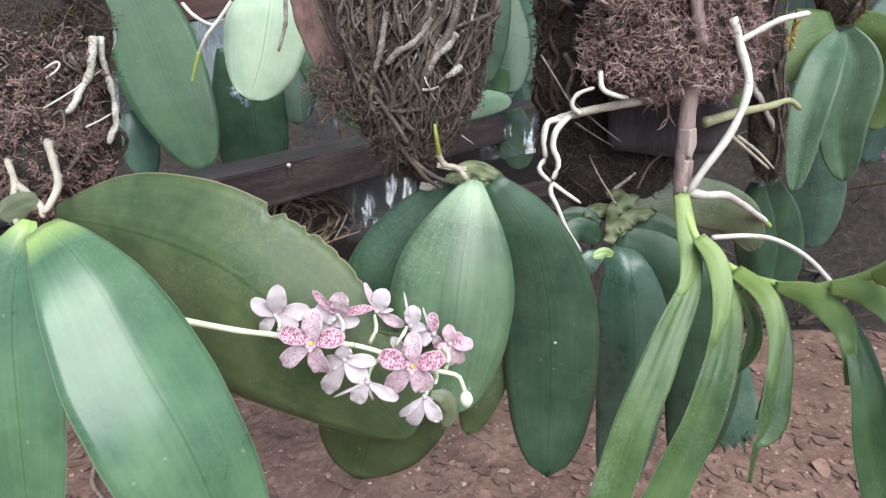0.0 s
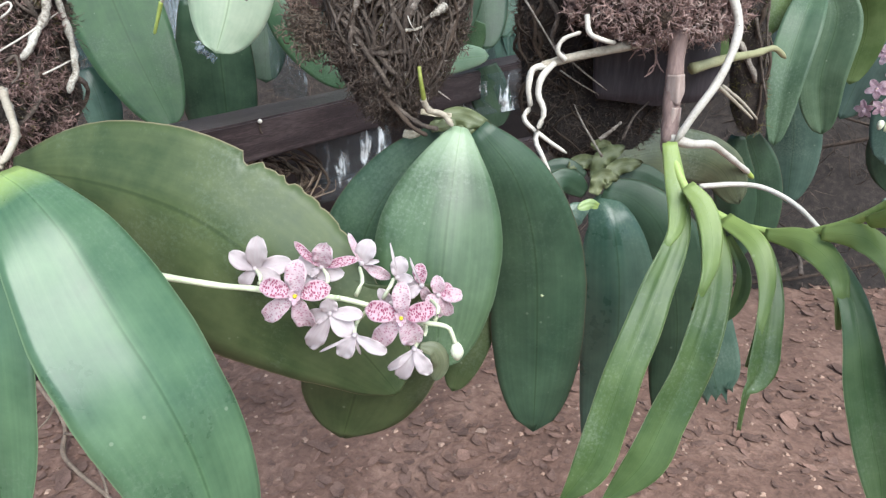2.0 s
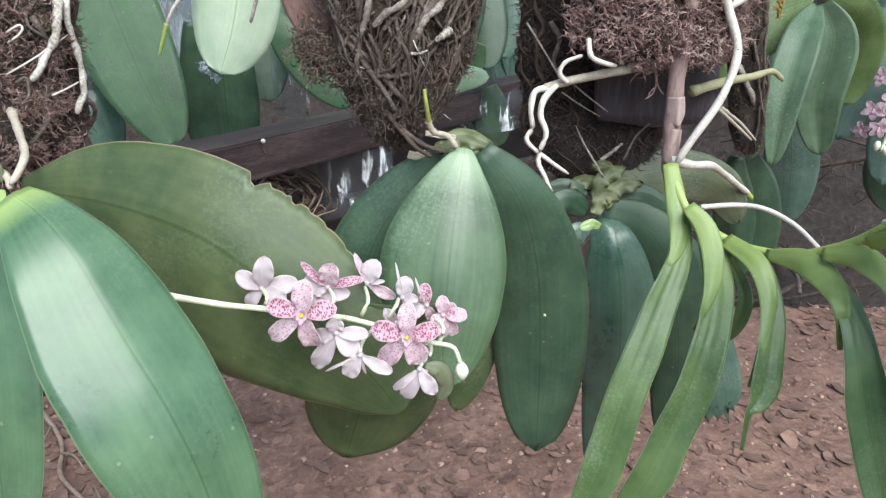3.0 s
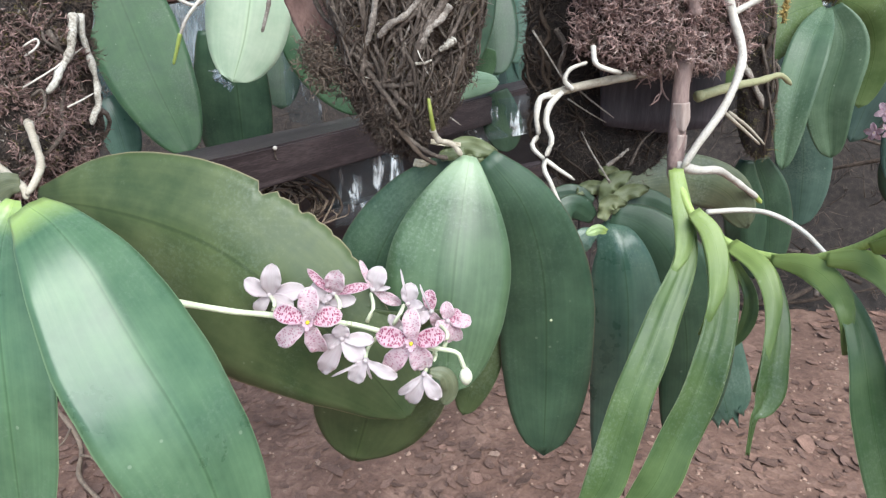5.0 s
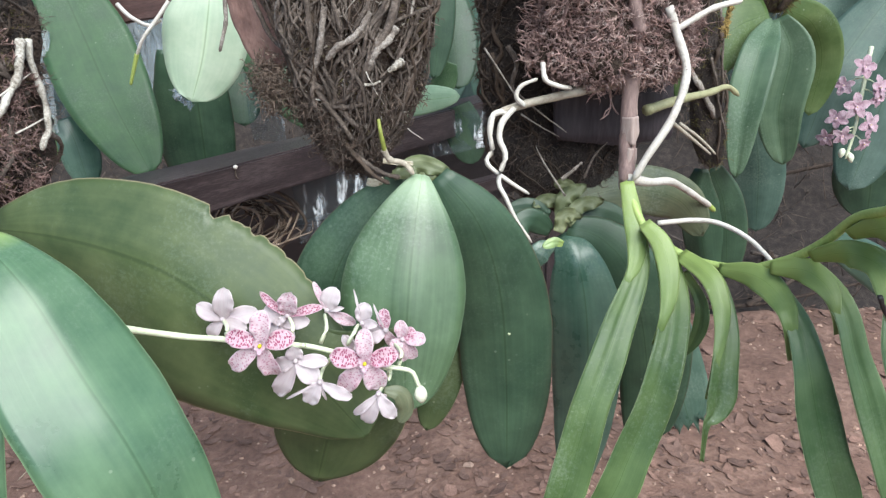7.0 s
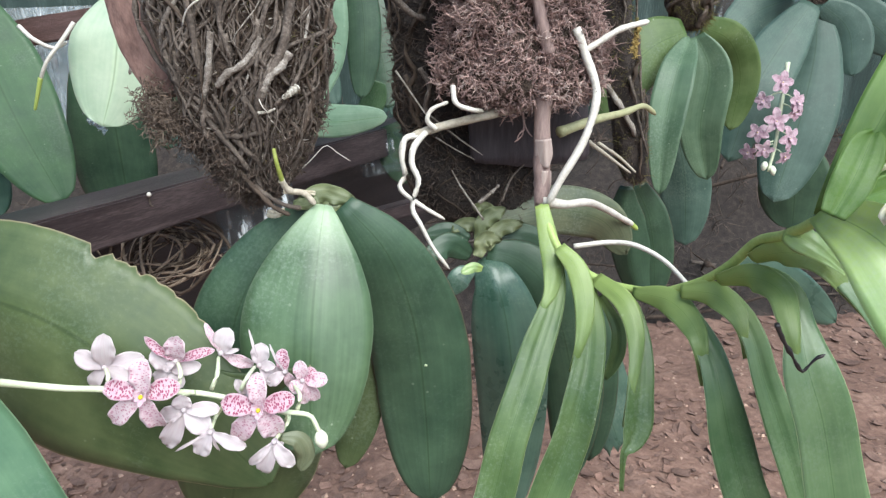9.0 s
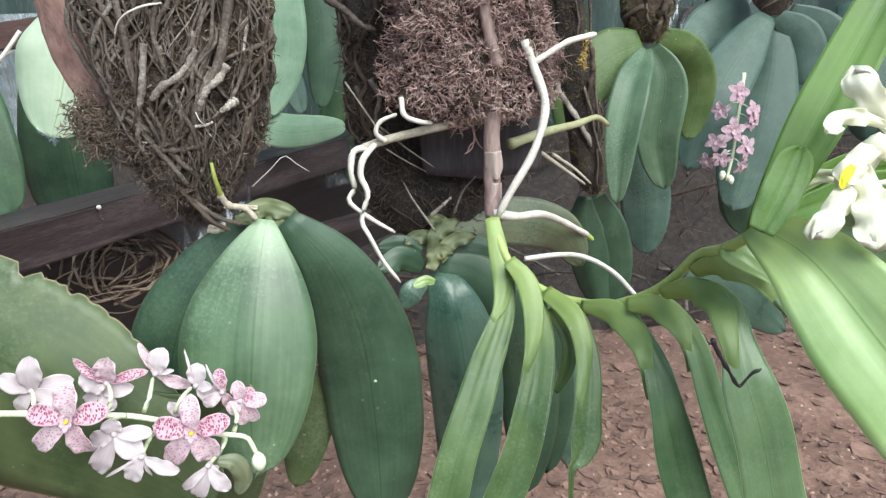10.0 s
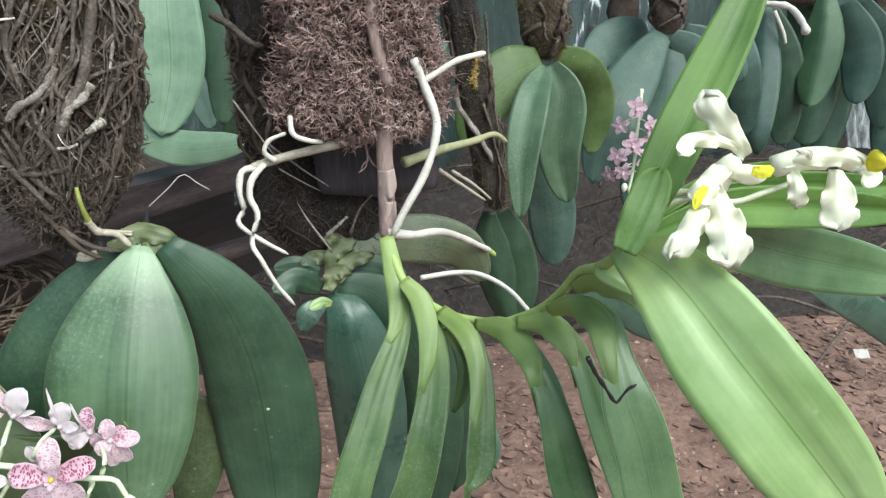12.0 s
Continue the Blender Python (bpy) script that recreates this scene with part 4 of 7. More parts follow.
leaf(plant_v, LEAF_STRAP, [(0.2928, 0.614, 0.9083, 0.0065), (0.3075, 0.58, 0.9022, 0.009), (0.3143, 0.56, 0.8857, 0.0092), (0.3133, 0.54, 0.8647, 0.01), (0.3092, 0.525, 0.8409, 0.0115), (0.3058, 0.515, 0.8198, 0.0121), (0.2999, 0.51, 0.8049, 0.0078), (0.2935, 0.507, 0.7974, 0.0032), (0.2944, 0.507, 0.7611, 0.002)], 0, 0, (-0.06, -0.94, 0.33), fold=(-20, -6), pinch=44, arch=-0.02, n=44, wave=0.001, ragged=0.004)
leaf(plant_v, LEAF_STRAP, [(0.2646, 0.638, 0.9304, 0.0059), (0.2777, 0.62, 0.9161, 0.0096), (0.2824, 0.6, 0.895, 0.011), (0.2812, 0.58, 0.8744, 0.0128), (0.2769, 0.565, 0.8497, 0.0136), (0.2676, 0.55, 0.8232, 0.0143), (0.256, 0.54, 0.7856, 0.0157), (0.2406, 0.53, 0.7493, 0.0163), (0.2233, 0.52, 0.7083, 0.0166), (0.1926, 0.52, 0.6622, 0.002)], 0, 0, (-0.06, -0.94, 0.33), fold=(-4, -20), pinch=44, arch=-0.02, n=44, wave=0.0012, waves=4.0, curl=8)
leaf(plant_v, LEAF_STRAP, [(0.2558, 0.678, 0.9591, 0.0062), (0.2589, 0.655, 0.9296, 0.0088), (0.2602, 0.635, 0.9074, 0.01), (0.256, 0.615, 0.8879, 0.0103), (0.2386, 0.59, 0.8572, 0.014), (0.2238, 0.57, 0.8255, 0.0157), (0.2067, 0.55, 0.7868, 0.0165), (0.1952, 0.54, 0.7453, 0.0171), (0.1822, 0.53, 0.7018, 0.0161), (0.1583, 0.53, 0.6545, 0.002)], 0, 0, (-0.06, -0.94, 0.33), fold=(-4, -18), pinch=44, arch=-0.02, n=44, wave=0.0012, waves=5.0, curl=8)
leaf(plant_v, LEAF_FRESH, [(0.3178, 0.586, 0.9046, 0.0042), (0.3356, 0.55, 0.9126, 0.011), (0.3452, 0.52, 0.9048, 0.01), (0.3516, 0.5, 0.8901, 0.0111), (0.3552, 0.485, 0.866, 0.0129), (0.362, 0.475, 0.8317, 0.0168), (0.3724, 0.465, 0.793, 0.0171), (0.3862, 0.46, 0.754, 0.0163), (0.4017, 0.46, 0.7026, 0.002)], 0, 0, (-0.06, -0.94, 0.33), fold=(-16, -4), pinch=46, arch=-0.02, n=44, wave=0.001, curl=6)
leaf(plant_v, LEAF_FRESH, [(0.3412, 0.543, 0.9229, 0.0049), (0.3571, 0.52, 0.9304, 0.0101), (0.3661, 0.5, 0.9259, 0.0096), (0.3741, 0.485, 0.9095, 0.0093), (0.3814, 0.475, 0.8807, 0.0107), (0.3929, 0.465, 0.8477, 0.0127), (0.4089, 0.455, 0.801, 0.0121), (0.4258, 0.45, 0.7606, 0.0111), (0.4399, 0.45, 0.7158, 0.002)], 0, 0, (-0.06, -0.94, 0.33), fold=(-14, -4), pinch=46, arch=-0.02, n=44, wave=0.001, curl=6)
leaf(plant_v, LEAF_FRESH, [(0.3565, 0.515, 0.9426, 0.0048), (0.3635, 0.48, 0.9596, 0.0095), (0.3705, 0.45, 0.9613, 0.0111), (0.3721, 0.43, 0.9444, 0.0115), (0.373, 0.415, 0.9224, 0.018), (0.3816, 0.405, 0.8917, 0.02), (0.3901, 0.395, 0.8488, 0.0206), (0.3987, 0.39, 0.8079, 0.0207), (0.4122, 0.39, 0.7594, 0.002)], 0, 0, (-0.06, -0.94, 0.33), fold=(-14, -4), pinch=46, arch=-0.02, n=44, wave=0.001, curl=6)
leaf(plant_v, LEAF_FRESH, [(0.3632, 0.485, 0.9708, 0.0039), (0.3674, 0.46, 0.9849, 0.0083), (0.3769, 0.44, 0.9893, 0.0078), (0.3914, 0.43, 0.9807, 0.0077), (0.4052, 0.42, 0.9652, 0.0073), (0.4196, 0.415, 0.9462, 0.0068), (0.4325, 0.415, 0.9289, 0.002)], 0, 0, (-0.06, -0.94, 0.33), fold=(0, 8), pinch=40, n=36)
leaf(plant_v, LEAF_LIME, [(0.3561, 0.435, 1.0088, 0.0031), (0.3573, 0.425, 1.0085, 0.0079), (0.3646, 0.42, 1.004, 0.0076), (0.3756, 0.418, 0.9959, 0.0047), (0.3868, 0.418, 0.9864, 0.002)], 0, 0, (-0.06, -0.94, 0.33), fold=(0, 8), pinch=40)
# the folded outer side of each leaf's base, which runs out along one margin
for way in ([(0.2547, 0.673, 0.9611, 0.0067), (0.258, 0.6507, 0.9311, 0.0093), (0.259, 0.6334, 0.9101, 0.0091), (0.2546, 0.6191, 0.8951, 0.0065), (0.2472, 0.6098, 0.8854, 0.0036), (0.241, 0.6098, 0.8725, 0.002)],
            [(0.2634, 0.633, 0.9322, 0.006), (0.2763, 0.6157, 0.9173, 0.0094), (0.2795, 0.5964, 0.8972, 0.0092), (0.2751, 0.5771, 0.8782, 0.0068), (0.2688, 0.5678, 0.861, 0.004), (0.263, 0.5678, 0.8393, 0.002)],
            [(0.2914, 0.609, 0.9104, 0.0068), (0.3059, 0.5757, 0.9038, 0.0088), (0.3117, 0.5564, 0.8881, 0.008), (0.309, 0.5391, 0.8701, 0.006), (0.3019, 0.5248, 0.8475, 0.0035), (0.2989, 0.5248, 0.8108, 0.002)],
            [(0.316, 0.581, 0.907, 0.0046), (0.3339, 0.5459, 0.9143, 0.0111), (0.3428, 0.5168, 0.9063, 0.0098), (0.3434, 0.4996, 0.8923, 0.0059), (0.3486, 0.4996, 0.8621, 0.002)],
            [(0.339, 0.538, 0.9252, 0.0052), (0.3551, 0.5159, 0.9321, 0.0102), (0.3633, 0.4968, 0.9268, 0.009), (0.3665, 0.4856, 0.9139, 0.0041), (0.3711, 0.4856, 0.8924, 0.002)],
            [(0.354, 0.51, 0.9448, 0.0051), (0.3611, 0.4757, 0.9615, 0.0097), (0.3653, 0.4464, 0.9634, 0.0098), (0.3634, 0.4291, 0.9517, 0.0075), (0.364, 0.4198, 0.937, 0.0043), (0.3708, 0.4198, 0.9183, 0.002)],
            [(0.3609, 0.48, 0.9728, 0.0047), (0.3653, 0.4559, 0.9863, 0.0089), (0.3752, 0.4368, 0.9904, 0.0083), (0.388, 0.4276, 0.9814, 0.0072), (0.4191, 0.4276, 0.9459, 0.002)],
            [(0.3536, 0.435, 1.0067, 0.004), (0.3564, 0.4262, 1.0078, 0.0079), (0.3654, 0.4223, 1.0031, 0.0075), (0.3853, 0.4223, 0.9899, 0.002)]):
    leaf(plant_v, LEAF_BASE, way, 0, 0, (-0.06, -0.94, 0.33), name="leaf_base", label="folded yellow-green leaf base", fold=(6, 4), arch=0.10, n=26, groove=0.0)
leaf(plant_v, LEAF_BLUE, [(0.4301, 0.62, 0.9187), (0.4803, 0.63, 0.8904), (0.5464, 0.64, 0.8398)], 0.0198, 0.0187, (-0.44, -0.82, 0.37), base=0.5, arch=0.04)
leaf(plant_v, LEAF_DEEP, [(0.3808, 0.43, 1.0236), (0.4248, 0.45, 1.0275), (0.4804, 0.465, 1.0311), (0.6444, 0.49, 1.0118)], 0.0155, 0.0139, (-0.59, -0.78, 0.23), peak=0.5, base=0.3, fold=(-20, -26), arch=0.02)
leaf(plant_v, LEAF_DEEP, [(0.3899, 0.45, 1.017), (0.42, 0.46, 1.0316), (0.4896, 0.48, 1.0403), (0.6607, 0.5, 1.029)], 0.0103, 0.0103, (-0.59, -0.78, 0.20), peak=0.5, base=0.3, fold=(-20, -26), arch=0.02)
leaf(plant_v, LEAF_DEEP, [(0.3917, 0.455, 1.0173), (0.4203, 0.465, 1.0361), (0.4705, 0.48, 1.0492), (0.5591, 0.5, 1.0508)], 0.0063, 0.0063, (-0.57, -0.80, 0.19), peak=0.5, base=0.4, fold=(-30, -30), arch=0.02)
leaf(plant_v, LEAF_FRESH, [(0.4054, 0.47, 1.0071), (0.4917, 0.5, 0.9954), (0.5847, 0.53, 0.9656), (0.752, 0.56, 0.9189)], 0.0273, 0.0264, (-0.63, -0.72, 0.28), peak=0.5, base=0.3, arch=0.04, fold=(-8, -8))
leaf(plant_v, LEAF_BLUE, [(0.881, 0.85, 0.8012), (1.0293, 0.88, 0.73), (1.1841, 0.9, 0.6179)], 0.0297, 0.0262, (-0.68, -0.65, 0.33), base=0.3)
leaf(plant_v, LEAF_DEEP, [(0.3545, 0.4, 1.0277), (0.3613, 0.395, 1.0532), (0.3863, 0.405, 1.0971), (0.4205, 0.425, 1.144), (0.4518, 0.445, 1.1906)], 0.0142, 0.0142, (-0.52, -0.85, 0.12), peak=0.4, base=0.4, tip=2.5, fold=(-12, -12), arch=0.02)
leaf(plant_v, LEAF_DEEP, [(0.339, 0.37, 1.0381), (0.3493, 0.374, 1.0568), (0.3638, 0.386, 1.0773)], 0.0098, 0.0104, (-0.47, -0.85, 0.25), peak=0.45, base=0.6, tip=3.2, blunt=0.2, fold=(-4, -20), arch=0.02, ragged=0.003)
leaf(plant_v, LEAF_LIME, [(0.3497, 0.395, 1.0346), (0.3614, 0.36, 1.0259), (0.3818, 0.325, 0.9925), (0.4067, 0.305, 0.9579), (0.4404, 0.29, 0.9136)], 0.0306, 0.0262, (-0.56, -0.71, 0.42), peak=0.5, base=0.3, tip=4.0, fold=(-14, -2), groove=0.003, arch=0.02)
for k, (z, lean) in enumerate(((1.02, 0.9), (0.99, -0.8), (0.968, 0.7))):
    ring = [(0.2587 + 0.0006 * k, 0.690 - 0.002 * k, z), (0.2590 + 0.001 * lean, 0.6885 - 0.002 * k, z - 0.016), (0.2588 + 0.0025 * lean, 0.6875 - 0.002 * k, z - 0.027)]
    leaf(plant_v, STEM_PALE, [(*p, w) for p, w in zip(ring, (0.0078, 0.0084, 0.0030))], 0, 0, (-0.06, -0.94, 0.33), name="dry_sheath", label="dry pinkish-grey stem sheath", fold=(34, 34), arch=0.3, n=14, thick=0.0006, groove=0.0)
# its aerial roots
tube(plant_v, "aerial_root", ROOT_WHITE, [(0.2866, 0.7, 1.1199), (0.2967, 0.7, 1.0957), (0.3062, 0.69, 1.0616), (0.2945, 0.68, 1.0219), (0.2723, 0.675, 0.9845), (0.2606, 0.675, 0.9608)], 0.0042, 0.0037, bulge=0.15)
tube(plant_v, "aerial_root", ROOT_WHITE, [(0.293, 0.7, 1.0984), (0.3084, 0.7, 1.1074), (0.3288, 0.7, 1.1187), (0.3572, 0.71, 1.1246)], 0.0031, 0.0026, bulge=0.2)
tube(plant_v, "aerial_root", ROOT_WHITE, [(0.2581, 0.68, 0.9622), (0.2838, 0.7, 0.9527), (0.3171, 0.74, 0.9425), (0.3516, 0.79, 0.9205), (0.4068, 0.845, 0.8817)], 0.0047, 0.0036, bulge=0.15)
tube(plant_v, "root_tip", ROOT_TIP, [(0.4011, 0.842, 0.8854), (0.409, 0.846, 0.8786), (0.4138, 0.848, 0.8744)], 0.0041, 0.0028, n=6)
tube(plant_v, "aerial_root", ROOT_WHITE, [(0.2842, 0.66, 0.9224), (0.3181, 0.66, 0.9252), (0.3405, 0.65, 0.925), (0.362, 0.63, 0.9159), (0.3762, 0.6, 0.9007)], 0.0026, 0.0021)
tube(plant_v, "aerial_root", ROOT_TAN, [(0.2628, 0.72, 1.053), (0.2286, 0.72, 1.0448), (0.1965, 0.72, 1.0375), (0.1586, 0.72, 1.029), (0.1321, 0.717, 1.021)], 0.005, 0.0039, bulge=0.3)
tube(plant_v, "aerial_root", ROOT_WHITE, [(0.1393, 0.717, 1.0227), (0.1265, 0.715, 1.0191), (0.1231, 0.71, 1.0015), (0.1257, 0.71, 0.9845), (0.1203, 0.705, 0.9724), (0.1416, 0.7, 0.9554), (0.1634, 0.7, 0.9411)], 0.0034, 0.0017, bulge=0.2)
tube(plant_v, "aerial_root", ROOT_WHITE, [(0.1474, 0.717, 1.0256), (0.1353, 0.71, 1.0128), (0.1324, 0.705, 0.9969), (0.1384, 0.7, 0.9812), (0.1315, 0.695, 0.9566), (0.1387, 0.69, 0.9406), (0.1515, 0.69, 0.9142), (0.1667, 0.69, 0.892)], 0.0034, 0.0017, bulge=0.2)
tube(plant_v, "aerial_root", ROOT_WHITE, [(0.1569, 0.715, 1.0287), (0.1486, 0.71, 1.0375), (0.1534, 0.71, 1.0482), (0.1691, 0.71, 1.0547)], 0.0027, 0.0016, bulge=0.2)
tube(plant_v, "aerial_root", ROOT_WHITE, [(0.1733, 0.71, 1.0693), (0.1756, 0.7, 1.0548), (0.1894, 0.7, 1.0486), (0.2022, 0.71, 1.0453)], 0.0027, 0.0021, bulge=0.2)
tube(plant_v, "aerial_root", ROOT_GREEN, [(0.2804, 0.72, 1.0217), (0.3257, 0.76, 1.0262), (0.3689, 0.8, 1.0268), (0.4054, 0.84, 1.0279), (0.4258, 0.854, 1.016)], 0.0055, 0.0031, bulge=0.25)
tube(plant_v, "aerial_root", ROOT_TAN, [(0.3314, 0.8, 0.9959), (0.3667, 0.82, 0.9703), (0.3966, 0.84, 0.9484)], 0.0026, 0.0013)

# ---- mounts of wood, roots and moss ----
rng = np.random.default_rng(11)


def mount(name, label, top, bottom, hx, hy, taper, seed, roots, twigs, body=BARK_DARK, tuft=FIBRE, tuft_len=0.012, root_mat=ROOT_GREY, radius=0.0028, sway=0.16, branch=0, power=3.0, rough=0.16, tuft_r=0.0007, curl=0.6, shown=0.42, patchy=0.6):
    ob = thing(name, bottom, label, "orchid mount", "hanging orchid mounts")
    shape = (top, bottom, hx, hy, taper, seed)
    lump(ob, "core", body, *shape, power=power, rough=rough)
    if twigs:
        fuzz(ob, "fibre", tuft, lump_spots(*shape, v0=shown, t0=math.pi * 0.9, t1=math.pi * 2.1, power=power, rough=rough), twigs, tuft_len, tuft_r, rng, branch=branch, curl=curl, patchy=patchy)
    for _ in range(roots):
        v0 = rng.uniform(shown - 0.15, 0.75)
        pts = creeping_root(shape, rng, v0, min(0.97, v0 + rng.uniform(0.15, 0.4)), rng.uniform(math.pi * 1.02, math.pi * 1.98), sway, 0.006, radius, power=power, rough=rough)
        thick = radius * min(1.9, rng.lognormal(-0.1, 0.5))
        v, f = tube_data(pts, thick, thick * rng.uniform(0.4, 1.0), n=20, sides=6, rough=0.45, bulge=0.45)
        part("root", mesh_from(v, f, root_mat if rng.random() < 0.8 else (ROOT_PALE if rng.random() < 0.4 else ROOT_DARK)), ob)
    return ob


mount_a = mount("root_mount", "dark wooden mount matted with moss and tan roots", (-0.4217, 0.76, 1.3221), (-0.3931, 0.66, 0.9293), 0.084, 0.07, 0.85, 2.0, 16, 14000, root_mat=ROOT_GREY, tuft=FIBRE_DARK, radius=0.0016, sway=0.16, tuft_len=0.011, body=BARK_SHADED, curl=1.2, patchy=0.3, shown=0.5, branch=1)
mount_b = mount("root_mount", "wooden slab wrapped in a coil of grey-brown roots", (0.0031, 0.645, 1.3129), (0.0025, 0.62, 0.9896), 0.065, 0.045, 0.46, 5.0, 170, 16000, radius=0.0012, sway=0.09, tuft_len=0.0055, power=2.4, tuft_r=0.0006, tuft=FIBRE_DARK, curl=1.5, branch=1)
lump(mount_b, "bark_slab", WOOD_RED, (-0.0640, 0.672, 1.3302), (-0.0760, 0.655, 1.0681), 0.043, 0.02, 0.5, 33.0, rough=0.12, power=5.0, label="reddish-brown split bark slab")
mount_c = mount("root_mount", "shaded root block holding the compact orchid", (0.174, 0.885, 1.3238), (0.2203, 0.825, 0.8863), 0.078, 0.05, 0.8, 8.0, 40, 7000, radius=0.0015, root_mat=ROOT_DARK, body=BARK_SHADED, tuft=FIBRE_DARK)
mount_m = mount("moss_mount", "plank padded with bristly purple-brown moss", (0.227, 0.755, 1.3476), (0.2441, 0.73, 1.0463), 0.066, 0.032, 0.93, 13.0, 0, 5200, body=BARK_DARK, tuft=MOSS_PURPLE, tuft_len=0.015, branch=5, tuft_r=0.0011, rough=0.25, curl=1.3)
lump(mount_m, "plank", WOOD_PLUM, (0.23, 0.772, 1.3134), (0.2624, 0.772, 0.9749), 0.064, 0.008, 0.97, 61.0, rough=0.04, power=7.0, label="dark purplish plank")
mount_d = mount("moss_mount", "narrow dark log with patches of yellow-brown moss", (0.347, 0.93, 1.3582), (0.4519, 0.98, 0.896), 0.021, 0.02, 0.9, 17.0, 8, 1500, body=BARK_SHADED, tuft=FIBRE_DARK, tuft_len=0.008)
fuzz(mount_d, "moss", MOSS_GREEN, lump_spots((0.347, 0.93, 1.3582), (0.4519, 0.98, 0.896), 0.021, 0.02, 0.9, 17.0, v0=0.45, t0=math.pi, t1=2 * math.pi), 900, 0.009, 0.0007, rng, branch=1, curl=1.0)
mount_e = mount("moss_mount", "small mossy hanging tuft above a yellow-green orchid", (0.5433, 1.12, 1.2783), (0.5662, 1.11, 1.0991), 0.036, 0.03, 0.7, 21.0, 8, 1600, tuft=MOSS_GREEN, tuft_len=0.012)


# ---- flowers ----
def petal_mesh(c, out, facing, length, half, mat, lift, cup):
    c, out, facing = np.array(c), np.array(out), np.array(facing)
    pts = [c + out * length * q + facing * (lift * length * math.sin(q * 1.9) - cup * length * q * q) for q in (0.0, 0.33, 0.66, 1.0)]
    v, f, uv = sheet(pts, half, half, facing, fold=(-6, -6), peak=0.56, base=0.16, tip=1.25, arch=-0.12, thick=0.0005, groove=0.0, n=17, m=9, wave=half * 0.10)
    return mesh_from(v, f, mat, uv)


def flower(plant, c, facing, roll, size, mat, upper=None, lip=LIP_PINK, rng=rng, eye=PETAL_YELLOW, low=1.0):
    """Five tepals round a short column with a small lip."""
    f = unit(np.array(facing, float))
    up = unit(np.array((0.0, 0.0, 1.0)) - f * f[2])
    right = np.cross(up, f)
    c = np.array(c)
    v, fc = tube_data([c - f * size * 0.10, c + f * size * 0.08, c + f * size * 0.2 - up * size * 0.03], size * 0.10, size * 0.09, n=7, sides=8)
    body = part("flower", mesh_from(v, fc, lip), plant)
    for k, a in enumerate((0, 76, -76, 146, -146)):
        a = radians(a + roll + rng.normal() * 5)
        out = up * math.cos(a) + right * math.sin(a)
        ln = size * (low if k > 2 else 1.0) * rng.uniform(0.94, 1.06)
        which = (upper or mat) if k in (1, 2) else mat
        part("petal", petal_mesh(c, out, f, ln, size * rng.uniform(0.30, 0.35), which, 0.16, rng.uniform(0.0, 0.22)), body)
    dn = up * math.cos(radians(180 + roll)) + right * math.sin(radians(180 + roll))
    for a, m_, s_ in ((30, lip, 0.36), (-30, lip, 0.36), (0, lip, 0.42)):
        d = dn * math.cos(radians(a)) + right * math.sin(radians(a)) * 0.8 + f * 0.55
        part("lip", petal_mesh(c + f * size * 0.10, unit(d), f, size * s_, size * 0.11, m_, 0.2, 0.1), body)
    v, fc = tube_data([c + f * size * 0.16 - up * size * 0.02, c + f * size * 0.26 - up * size * 0.05], size * 0.042, size * 0.036, n=4, sides=8)
    part("column", mesh_from(v, fc, eye), body, "yellow column tip")
    return body


tube(plant_a, "flower_stem", SPIKE, [(-0.1714, 0.482, 0.9041), (-0.1335, 0.479, 0.8999), (-0.1105, 0.477, 0.8978), (-0.0855, 0.475, 0.897), (-0.0344, 0.473, 0.8933), (-0.0187, 0.473, 0.8912), (0.0001, 0.472, 0.8865), (0.0189, 0.468, 0.8819), (0.0366, 0.464, 0.8796), (0.0534, 0.461, 0.878), (0.0576, 0.46, 0.8708), (0.0601, 0.46, 0.8634)], 0.0027, 0.0017, n=70, bulge=0.14)
for way in (
    [(-0.0239, 0.47, 0.8946), (-0.0346, 0.472, 0.8899), (-0.0305, 0.464, 0.8854)],
    [(-0.0021, 0.47, 0.887), (-0.0121, 0.472, 0.874), (-0.0116, 0.454, 0.8739)],
    [(0.0383, 0.47, 0.8747), (0.0333, 0.472, 0.8611), (0.0311, 0.45, 0.8665)],
    [(-0.012, 0.47, 0.8963), (-0.0074, 0.472, 0.9072), (-0.0137, 0.5, 0.9052)],
    [(0.0075, 0.47, 0.8945), (0.0126, 0.472, 0.9037), (0.0119, 0.498, 0.8969)],
    [(0.0438, 0.47, 0.8758), (0.0467, 0.472, 0.8861), (0.0399, 0.49, 0.8846)],
    [(-0.0337, 0.47, 0.8999), (-0.0317, 0.472, 0.9082), (-0.0374, 0.485, 0.9099)],
    [(-0.0806, 0.47, 0.9029), (-0.0798, 0.472, 0.9081), (-0.0866, 0.485, 0.9075)],
    [(0.027, 0.47, 0.8779), (0.0373, 0.472, 0.8716), (0.0376, 0.46, 0.8705)],
):
    tube(plant_a, "flower_stalk", SPIKE, way, 0.0016, 0.0013, n=12)


